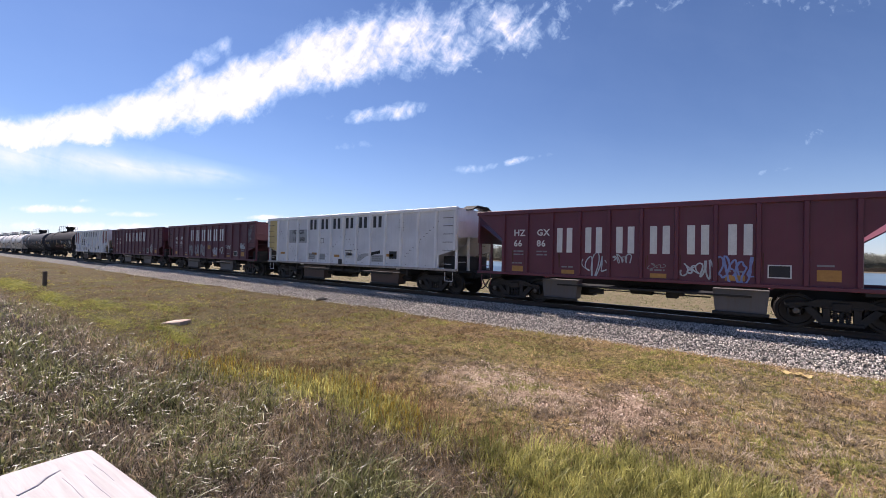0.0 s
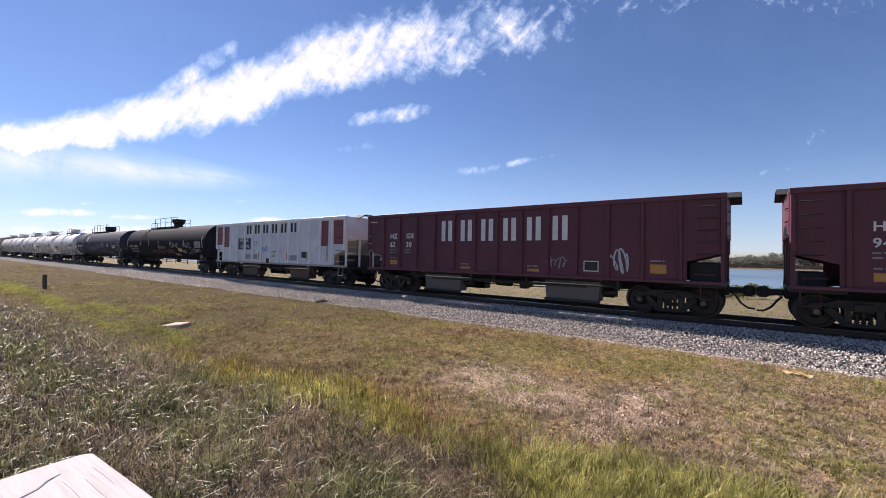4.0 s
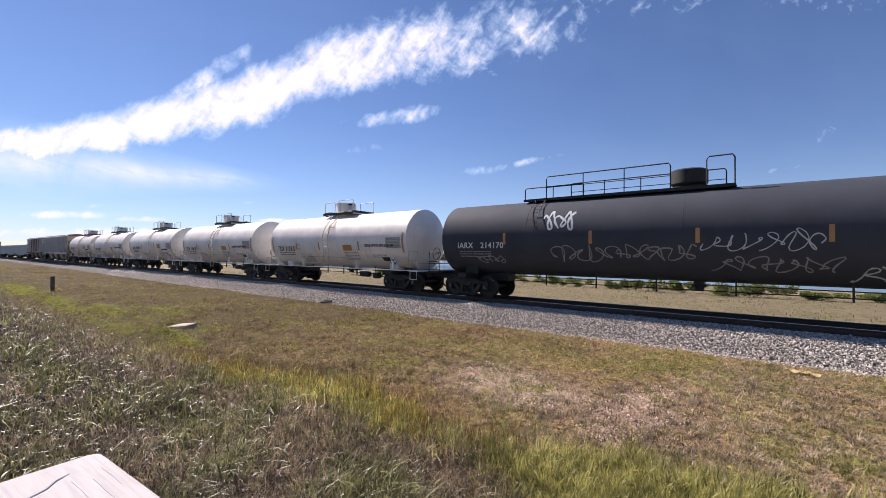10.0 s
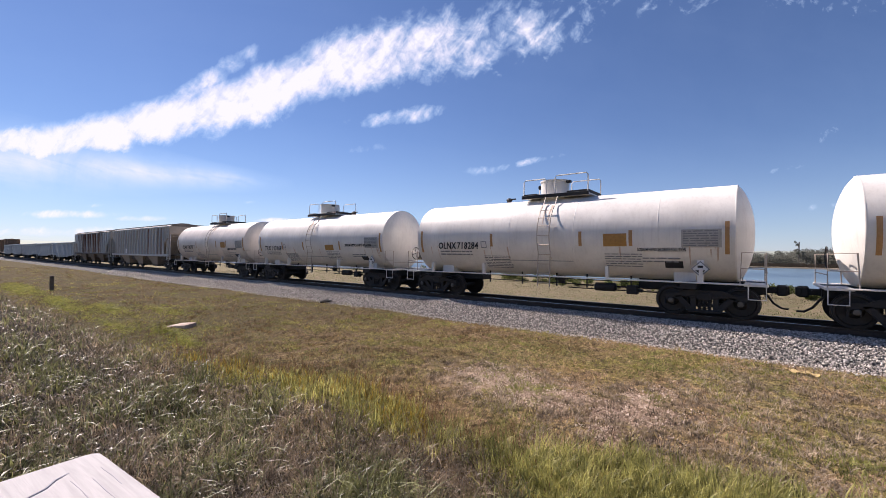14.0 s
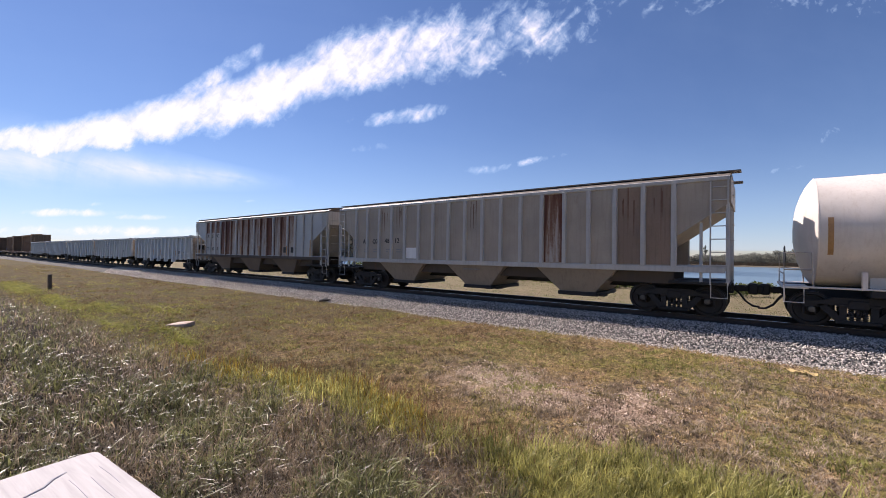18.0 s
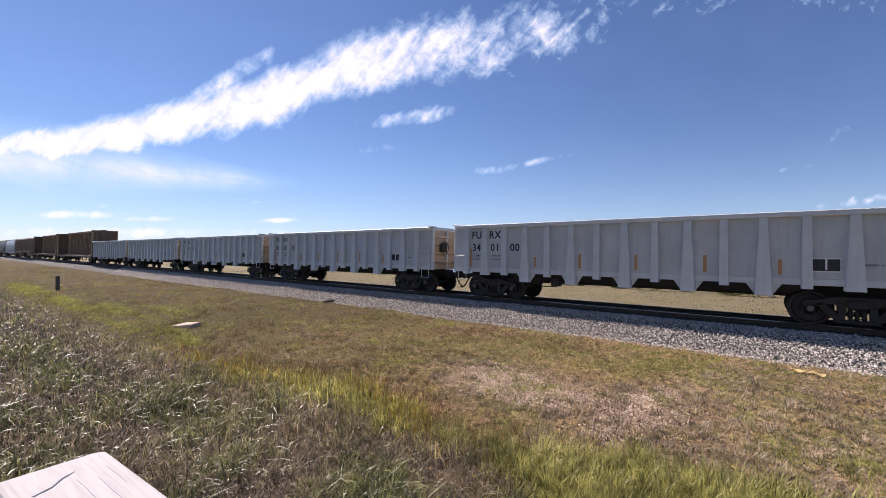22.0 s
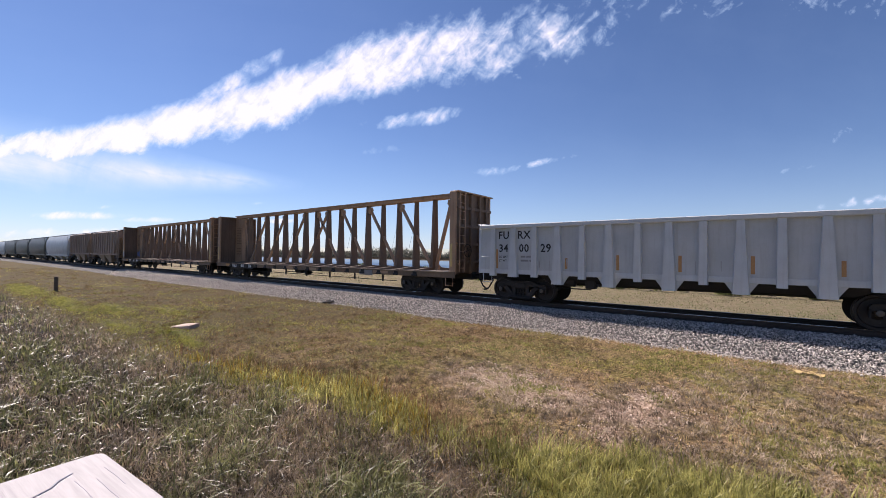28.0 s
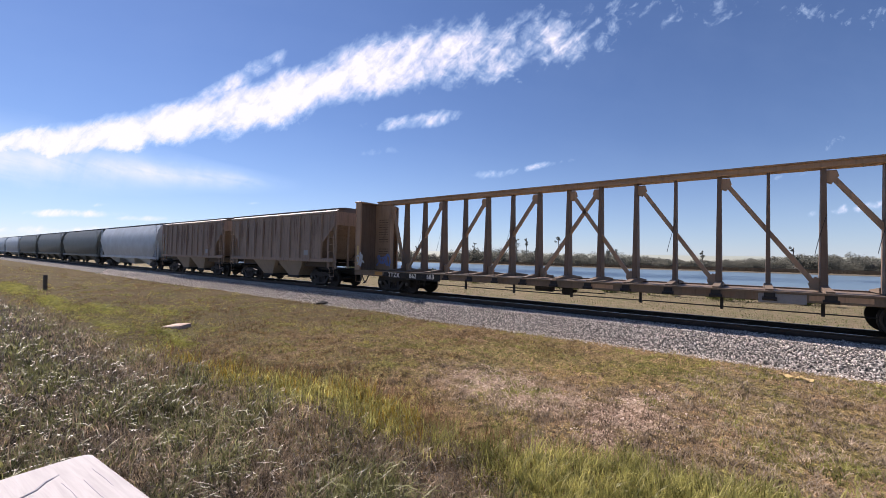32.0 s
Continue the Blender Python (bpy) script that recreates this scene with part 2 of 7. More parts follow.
def text_mesh(words, material, wide):
    key = (words, material.name, wide)
    if key not in LETTERS:
        c = bpy.data.curves.new("lettering", "FONT")
        c.body, c.size, c.extrude, c.align_x, c.align_y, c.resolution_u = words, 1.0, .004, "LEFT", "BOTTOM_BASELINE", 2
        c.space_character = 1.08
        c.offset = .018
        ob = bpy.data.objects.new("lettering", c)
        scene.collection.objects.link(ob)
        m = bpy.data.meshes.new_from_object(ob)
        bpy.data.objects.remove(ob)
        m.materials.clear()
        m.materials.append(material)
        m.transform(Matrix.Diagonal((wide, 1, 1, 1)))
        LETTERS[key] = m
    return LETTERS[key]


def lettering(words, x, z, height, material, parent, y, wide=1.0, name="lettering"):
    """Painted words on a side that faces the camera; height: of a capital."""
    size = height / .69
    ob = new(name, text_mesh(words, material, wide))
    ob.parent = parent
    ob.matrix_basis = pose(x, y, z, 90) @ Matrix.Diagonal((size, size, 1, 1))
    return ob


def face_on(x0, x1, z0, z1, surf, lift=.005, nx=1, nz=1):
    """A thin sheet laid on a side; surf(z) gives the side's y."""
    s = Shape()
    rows = []
    for d in (lift, lift - .004):
        for i in range(nx + 1):
            for j in range(nz + 1):
                z = z0 + (z1 - z0) * j / nz
                rows.append((x0 + (x1 - x0) * i / nx, surf(z) - d, z))
    faces = []
    k = (nx + 1) * (nz + 1)
    for i in range(nx):
        for j in range(nz):
            a = i * (nz + 1) + j
            faces.append((a, a + nz + 1, a + nz + 2, a + 1))
            faces.append((k + a, k + a + 1, k + a + nz + 2, k + a + nz + 1))
    return s.add(rows, faces)


def scrawl(rng, x0, x1, z0, z1, surf, n=5, w=.03):
    """One sprayed tag: a looping stroke that runs along a field on a side."""
    s = Shape()
    pts = []
    m = 16 * n
    f1, f2, p1, p2 = rng.uniform(1.0, 1.5), rng.uniform(1.6, 2.6), rng.uniform(0, 6), rng.uniform(0, 6)
    for i in range(m + 1):
        u = i / m
        a = 2 * math.pi * u * n
        x = x0 + (x1 - x0) * u + (x1 - x0) / n * (.38 * math.sin(a * f1 + p1) + .18 * math.sin(a * f2 + p2))
        z = (z0 + z1) / 2 + (z1 - z0) * (.36 * math.sin(a + p2) + .16 * math.sin(a * f2 * .7 + p1))
        pts.append((x, z))
    top, low = [], []
    for i, (x, z) in enumerate(pts):
        p, q = pts[max(i - 1, 0)], pts[min(i + 1, m)]
        dx, dz = q[0] - p[0], q[1] - p[1]
        d = math.hypot(dx, dz) or 1
        ww = w * rng.uniform(.6, 1.15)
        lift = .006 + .0015 * math.sin(i * .9)
        top.append((x - dz / d * ww, surf(z + dx / d * ww) - lift, z + dx / d * ww))
        low.append((x + dz / d * ww, surf(z - dx / d * ww) - lift, z - dx / d * ww))
    s.v.extend(top + low)
    s.f.extend((i, i + 1, m + 2 + i, m + 1 + i) for i in range(m))
    return s


def stains(rng, x0, x1, z0, z1, surf, n=6, w=.05):
    """Rust runs: tapering streaks down a side."""
    s = Shape()
    for i in range(n):
        x = rng.uniform(x0, x1)
        a, b = z1 - rng.uniform(0, .25) * (z1 - z0), z0 + rng.uniform(0, .55) * (z1 - z0)
        ww = w * rng.uniform(.4, 1.3)
        k = len(s.v)
        for j in range(9):
            u = j / 8
            z = a + (b - a) * u
            h = ww * (1 - u ** 2) * (.94 + .12 * rng.random()) + .003
            s.v.extend([(x - h, surf(z) - .003 - .0004 * i, z), (x + h, surf(z) - .003 - .0004 * i, z)])
        s.f.extend((k + 2 * j, k + 2 * j + 1, k + 2 * j + 3, k + 2 * j + 2) for j in range(8))
    return s

# ---- railway cars: x along the line, the rail's top at z = 0 ----
TRACK_Y = 15.665
WHEEL_R = 0.457
WHEELSETS = []


def wheelset_shape():
    s = Shape()
    s.tube([(0, -1.0, 0), (0, 1.0, 0)], .085, 10)
    for k in (-1, 1):
        y = k * .76
        prof = [(y - k * .075, .30), (y - k * .07, WHEEL_R + .028), (y - k * .04, WHEEL_R + .026), (y - k * .03, WHEEL_R), (y + k * .065, WHEEL_R - .006), (y + k * .07, .385), (y + k * .02, .36),
                (y + k * .015, .19), (y + k * .06, .15), (y + k * .075, .09)]
        s.lathe(prof, 28, "y")
        for j in range(3):
            a = 2 * math.pi * j / 3 + .4
            s.lathe([(y + k * .01, .03), (y + k * .03, .03)], 6, "y", (.27 * math.cos(a), 0, .27 * math.sin(a)))
        s.lathe([(k * .93, .10), (k * 1.02, .10), (k * 1.04, .07)], 10, "y")
        for j in range(3):
            a = 2 * math.pi * j / 3
            s.box(.05 * math.cos(a) - .014, .05 * math.cos(a) + .014, min(k * 1.04, k * 1.06), max(k * 1.04, k * 1.06), .05 * math.sin(a) - .014, .05 * math.sin(a) + .014)
    return s


def side_frame_shape():
    """Cast three-piece truck side frame with its two windows."""
    s = Shape()
    y0, y1 = -.07, .07
    s.prism([(-1.08, .60), (-1.02, .68), (-.72, .70), (-.45, .80), (.45, .80), (.72, .70), (1.02, .68), (1.08, .60), (1.08, .52), (.80, .52), (.62, .60), (-.62, .60), (-.80, .52), (-1.08, .52)], y0, y1)
    for k in (-1, 1):
        s.prism([(k * .80, .60), (k * .62, .62), (k * .28, .26), (k * .28, .14), (k * .40, .14)], y0, y1)
        s.prism([(k * .36, .60), (k * .22, .60), (k * .22, .14), (k * .36, .14)], y0 + .01, y1 - .01)
        s.box(min(k * .80, k * .84), max(k * .80, k * .84), y0, y1, .34, .56)
        s.box(min(k * 1.04, k * 1.08), max(k * 1.04, k * 1.08), y0, y1, .34, .56)
    s.box(-.42, .42, y0 - .03, y1 + .03, .12, .22, .02)
    s.box(-.40, .40, y0 - .02, y1 + .02, .56, .64, .015)
    return s


def spring_shape():
    s = Shape()
    rings = [(.21, .04)]
    for i in range(6):
        z = .235 + i * .055
        rings += [(z, .042), (z + .012, .062), (z + .028, .062), (z + .04, .042)]
    return s.lathe(rings + [(.58, .04)], 9, "z")


def truck(car, x, near):
    """A two-axle truck under a car: bolster, side frames, springs, wheelsets."""
    def bolster():
        s = Shape()
        s.box(-.2, .2, -1.1, 1.1, .50, .74, .03)
        s.lathe([(.74, .3), (.82, .3)], 14, "z")
        for k in (-1, 1):
            s.box(k * .44 - .04, k * .44 + .04, -.95, .95, .36, .44, .01)
            s.box(k * .36 - .05, k * .36 + .05, -.82, -.68, .2, .42, .01)
            s.box(k * .36 - .05, k * .36 + .05, .68, .82, .2, .42, .01)
        return s
    base = part("truck", shared("truck_bolster", bolster, IRON), IRON, car, "dark grimy cast steel truck", pose(x, 0, 0))
    for y in (-1.0, 1.0):
        part("side_frame", shared("side_frame", side_frame_shape, IRON), IRON, base, at=pose(0, y, 0))
        for x1 in (-.125, 0, .125):
            part("coil_spring", shared("coil_spring", spring_shape, IRON, True), IRON, base, at=pose(x1, y, 0))
    for dx in (-.89, .89):
        part("bearing_cap", shared("bearing_cap", lambda: Shape().lathe([(-1.105, .03), (-1.10, .075), (-1.07, .085), (-1.0, .085)], 12, "y"), CAP_STEEL, True), CAP_STEEL, base, at=pose(dx, 0, WHEEL_R))
        w = part("wheelset", shared("wheelset", wheelset_shape, WHEEL, True), WHEEL, base, "steel wheels on their axle", pose(dx, 0, WHEEL_R))
        WHEELSETS.append((w, dx, near + x + dx))
    return base


def coupler(car, end, length, z=.86):
    """Coupler, draft box and air hose at one end."""
    def make():
        s = Shape()
        s.box(-.6, .05, -.22, .22, z - .17, z + .17, .03)
        s.box(.05, .42, -.09, .09, z - .09, z + .09, .02)
        s.box(.40, .66, -.15, .13, z - .16, z + .16, .04)
        s.box(.56, .70, .02, .17, z - .13, z + .13, .03)
        s.tube([(.35, -.3, z + .05), (.35, .3, z + .05)], .015)
        return s
    part("coupler", shared(("coupler", z), make, IRON), IRON, car, at=pose(end * length, 0, 0, 0, 0, 0 if end > 0 else 180))
    def hose():
        s = Shape()
        s.tube([(.1, .32, z - .1), (.2, .32, z - .2), (.34, .3, z - .42), (.52, .25, z - .55), (.68, .2, z - .56)], .032, 7)
        return s
    part("air_hose", shared(("hose", z), hose, RUBBER, True), RUBBER, car, at=pose(end * length, 0, 0, 0, 0, 0 if end > 0 else 180))


def ladder_shape(h, w, rungs, r=.016, stand=.10):
    """A ladder in the x-z plane, standing off the side."""
    s = Shape()
    for x in (-w / 2, w / 2):
        s.box(x - .02, x + .02, -.012, .012, 0, h)
    for i in range(rungs):
        z = h * (i + .5) / rungs
        s.tube([(-w / 2, 0, z), (w / 2, 0, z)], r, 5)
    for z in (.1 * h, .9 * h):
        for x in (-w / 2, w / 2):
            s.box(x - .015, x + .015, 0, stand, z - .015, z + .015)
    return s


def ladder(car, x, y, z0, z1, w, rungs, material, turn=0):
    h = round(z1 - z0, 2)
    return part("ladder", shared(("ladder", h, w, rungs, material.name), lambda: ladder_shape(h, w, rungs), material), material, car, at=pose(x, y, z0, 0, 0, turn))


def grab(car, x, y, z, w, material, end=False):
    """A grab iron, along the side or across the end."""
    def make():
        return Shape().tube([(-w / 2, .06, 0), (-w / 2, 0, 0), (w / 2, 0, 0), (w / 2, .06, 0)], .013, 5)
    part("grab_iron", shared(("grab_iron", w, material.name), make, material), material, car, at=pose(x, y, z, 0, 0, 0 if not end else (90 if x > 0 else -90)))


def stirrup(car, x, y, z, material=SILL):
    def make():
        return Shape().tube([(-.2, 0, 0), (-.2, 0, -.38), (.2, 0, -.38), (.2, 0, 0)], .017, 5)
    part("sill_step", shared(("sill_step", material.name), make, material), material, car, at=pose(x, y, z))


def hand_wheel(car, x, y, z):
    def make():
        s = Shape()
        pts = [(0, .28 * math.cos(2 * math.pi * i / 16), .28 * math.sin(2 * math.pi * i / 16)) for i in range(17)]
        s.tube(pts, .015, 5)
        for i in range(4):
            a = math.pi * i / 2 + .3
            s.tube([(0, 0, 0), (0, .28 * math.cos(a), .28 * math.sin(a))], .011, 4)
        return s
    part("hand_brake_wheel", shared("hand_brake_wheel", make, IRON), IRON, car, at=pose(x, y, z))


def brake_gear(car, x0, x1, y=-.55, big=1.0, up=.0):
    """Rods, reservoir and valve under the floor."""
    s = Shape()
    s.tube([(x0, y, .62), (x1, y, .62)], .022, 6)
    s.tube([(x0, -y, .68), (x1, -y, .68)], .03, 6)
    part("brake_rod", s, IRON, car)
    m = (x0 + x1) / 2
    part("air_reservoir", Shape().lathe([(m - .6 * big, .09 * big), (m - .56 * big, .15 * big), (m + .1, .15 * big), (m + .14, .09 * big)], 14, "x", (0, y - .1, .72 + up)), IRON, car, smooth=True)
    part("brake_valve", Shape().box(m + .5, m + .85, y - .25, y + .05, .52 + up, .82 + up, .03).box(m + .86, m + 1.0, y - .2, y, .6 + up, .7 + up, .01), IRON, car)


def strip(car, x, z0, z1, y, w=.09, material=AMBER):
    """An upright reflective strip on a flat side."""
    h = round(z1 - z0, 2)
    part("reflective_strip", shared(("reflective_strip", h, w, material.name), lambda: Shape().box(-w / 2, w / 2, -.005, 0, 0, h), material), material, car, "amber reflective strip", pose(x, y, z0))


def panel(car, x0, x1, z0, z1, y, material, name="panel", label=""):
    part(name, Shape().box(x0, x1, y - .005, y, z0, z1), material, car, label)


def small_print(car, x, z, w, lines, y, material, pitch=.075, h=.035, rng=random):
    """Small print that cannot be read: plain bars."""
    s = Shape()
    for i in range(lines):
        u = 0
        while u < w - .08:
            d = min(rng.uniform(.12, .4), w - u)
            yy = y(z - i * pitch) - .008 if callable(y) else y
            s.box(x + u, x + u + d - .04, yy - .005, yy, z - i * pitch - h, z - i * pitch)
            u += d
    tagged(part("small_print", s, material, car), kind="stuff")


def wordmark(car, x0, x1, z0, z1, y, material, marks=6):
    """The owner's mark, drawn as plain upright bars."""
    pitch = (x1 - x0) / (marks - .45)
    w = pitch * .55
    for i in range(marks):
        x = x0 + i * pitch
        s = Shape().box(x, x + w * .36, y - .006, y, z0, z1).box(x + w * .64, x + w, y - .006, y, z0, z1)
        part("owner_mark", s, material, car)


def car_base(name, s, label, category="rail car"):
    ob = new(name)
    ob.empty_display_size = .3
    tagged(ob, label, category, "cars of the train")
    ob["s"] = s
    return ob


def rivet_trail(car, pts, y):
    s = Shape()
    for x, z in pts:
        s.lathe([(y - .012, .012), (y - .006, .02), (y, .02)], 6, "y", (x, 0, z))
    tagged(part("rivets", s, BLACK_LETTER, car), kind="stuff")


def ballast_hopper(s0, half, top, paint_mat, label, letters, rng, style="white", mark="", number="", old=False):
    car = car_base("ballast_hopper_car", s0, label, "hopper car")
    z0, yw = 1.10, 1.5
    n = 14
    inner = .95 if style == "white" else 1.18
    # side sheets, cut away in the low corners where the slope sheets leave room
    for k in (-1, 1):
        outline = []
        for e in (-1, 1):
            cut = [(e * (half - inner), z0), (e * (half - inner), z0 + .62), (e * half, z0 + .88), (e * half, top)]
            if style != "white":
                cut = [(e * (half - inner), z0), (e * (half - inner), 2.36), (e * half, top - .1), (e * half, top)]
            outline += cut if e < 0 else cut[::-1]
        part("side_wall", Shape().prism(outline, k * yw - .02, k * yw + .02), WHITE_SHADED if paint_mat is WHITE else paint_mat, car)
        part("top_rail", Shape().box(-half - .03, half + .03, k * yw - .09, k * yw + .07, top - .14, top + .02, .015), paint_mat, car)
        part("side_sill", Shape().box(-half, half, k * yw - .08, k * yw + .05, z0 - .05, z0 + .05, .012), SILL_DIRTY if style == "white" and paint_mat is WHITE else paint_mat, car)
        reach = half - .06 if style == "white" else half - inner - .02
        if style != "white":
            n = 10
        for i in range(n + 1):
            x = -reach + 2 * reach * i / n
            lowz = z0 + .06
            if i in (0, n) and style == "white":
                lowz = z0 + .88
            h = round(top - .14 - lowz, 3)
            key = ("post", h, paint_mat.name)
            part("side_post", shared(key, lambda: Shape().prism([(-.075, -.0), (-.045, -.10), (.045, -.10), (.075, 0)], 0, h, "z"), paint_mat), paint_mat, car, at=pose(x, k * yw, lowz, 0, 0, 0 if k < 0 else 180))
    # slope sheets, floor, centre sill
    for e in (-1, 1):
        part("slope_sheet", Shape().prism([(e * (half - .1), top - .5), (e * (half - .14), top - .5), (e * (half * .52), 1.02), (e * (half * .52 + .05), .99)], -yw + .03, yw - .03), paint_mat, car)
        part("end_wall", Shape().box(e * half - .03, e * half + .03, -yw + .02, yw - .02, top - 1.25, top - .02), paint_mat, car)
        for y in (-1.42, -.5, .5, 1.42):
            part("end_post", shared(("end_post", round(top, 2), paint_mat.name), lambda: Shape().box(-.05, .05, -.05, .05, 0, round(top - 1.25 - 1.0, 2), .01), paint_mat), paint_mat, car, at=pose(e * (half - .06), y, 1.0))
        part("end_platform", Shape().box(min(e * (half - 1.1), e * half), max(e * (half - 1.1), e * half), -1.5, 1.5, .96, 1.06, .01), SILL, car)
        for z in (1.45, 1.8, 2.15, 2.5, 2.85, 3.2):
            grab(car, e * (half + .08), -1.15, z, .45, paint_mat if style == "white" else SILL, True)
        grab(car, e * (half - .5), -yw - .1, 1.35, .5, paint_mat)
        stirrup(car, e * (half - .4), -yw, z0 - .1, paint_mat)
        coupler(car, e, half)
    if style == "white":
        for e in (-1, 1):
            for z in (1.95, 2.3, 2.65, 3.0, 3.35):
                grab(car, e * (half - .42), -yw - .12, z, .5, SILL)
        # boxes added behind the end openings; their dark colour stands for shade
        part("equipment_box", Shape().box(half - .92, half - .12, -1.2, 1.2, 1.06, 1.7, .03), IRON, car, "dark box standing in for the shaded car end")
        part("equipment_box", Shape().box(-half + .2, -half + .8, -.9, .9, 1.06, 1.5, .03), IRON, car, "dark box standing in for the shaded car end")
    part("hopper_floor", Shape().box(-half * .46, half * .46, -1.35, 1.35, .74, .80), SILL, car)
    part("centre_sill", Shape().box(-half, half, -.30, .30, .72, 1.06, .02), SILL, car)
    part("cross_ridge", Shape().prism([(-1.3, 1.04), (1.3, 1.04), (0, 1.9)], -1.46, 1.46), paint_mat, car)
    if style == "white":
        # dark hopper troughs and door linkage along the middle of the car
        part("hopper_trough", Shape().prism([(-1.32, 1.04), (1.32, 1.04), (1.1, .76), (-1.1, .76)], -half + 2.9, half - 2.9, "x"), SILL, car)
        part("door_shaft", Shape().tube([(-half + 3.0, -1.36, .84), (half - 3.0, -1.36, .84)], .03, 6), IRON, car)
        for x in (-4.4, -1.3, -.2, 1.2, 4.5):
            part("shaft_bracket", shared("shaft_bracket", lambda: Shape().box(-.05, .05, -1.42, -1.3, .72, 1.06, .01), IRON), IRON, car, at=pose(x, 0, 0))
    cw = 1.0 if style == "white" else .66
    for cx in (-2.88, 2.9) if style == "white" else (-2.75, 2.55):
        body = part("discharge_chute", Shape().prism([(cx - cw, .95), (cx + cw, .95), (cx + cw - .07, .28), (cx - cw + .07, .28)], -1.28, -.75), CHUTE_RUST if paint_mat is WHITE else CHUTE_GREY, car)
        part("chute_door", Shape().box(cx - cw, cx + cw, -1.34, -1.25, .22, .31, .01), IRON, body)
        part("discharge_chute", Shape().prism([(cx - cw, .95), (cx + cw, .95), (cx + cw - .07, .28), (cx - cw + .07, .28)], .75, 1.28), IRON, car)
        part("door_cylinder", Shape().lathe([(cx + 1.0, .1), (cx + 1.45, .1)], 10, "x", (0, -.95, .6)), IRON, car)
    brake_gear(car, -1.6, 1.8)
    ys = -yw - .022
    if style == "white":
        for e in (-1, 1):
            part("hood", Shape().prism([(-.9, top - .05), (-.45, top + .16), (.45, top + .16), (.9, top - .05), (.85, top - .09), (.42, top + .11), (-.42, top + .11), (-.85, top - .09)],
                                       e * half - .25, e * half + .35, "x"), IRON, car)
    truck(car, -half + 1.45, s0)
    truck(car, half - 1.45, s0)
    car["half"], car["ys"], car["top"] = half, ys, top
    return car


def bolts_on(car, rng, half, top, ys, n):
    n = 14
    pts = []
    for i in (3, 5, 8, 11):
        x = -half + .06 + (2 * half - .12) * i / n
        for j in range(5):
            for d in (-.14, .14):
                pts.append((x + d, top - .45 - .12 * j))
    # double rows where the slope sheets meet the side
    for x0, za, x1, zb in ((-6.35, 3.15, -4.2, 1.45), (-1.6, 1.45, -.1, 2.65), (.1, 2.65, 1.6, 1.45), (4.2, 1.45, 6.35, 3.15)):
        m = int(math.hypot(x1 - x0, zb - za) / .2)
        for j in range(m + 1):
            u = j / m
            for d in (-.07, .07):
                if rng.random() < .85:
                    pts.append((x0 + (x1 - x0) * u + d * .6, za + (zb - za) * u + d))
    for i in range(int(half * 3.2)):
        pts.append((-half + .5 + i * .6, 1.26))
    rivet_trail(car, [p for p in pts if abs(p[0]) < half - .12], ys)


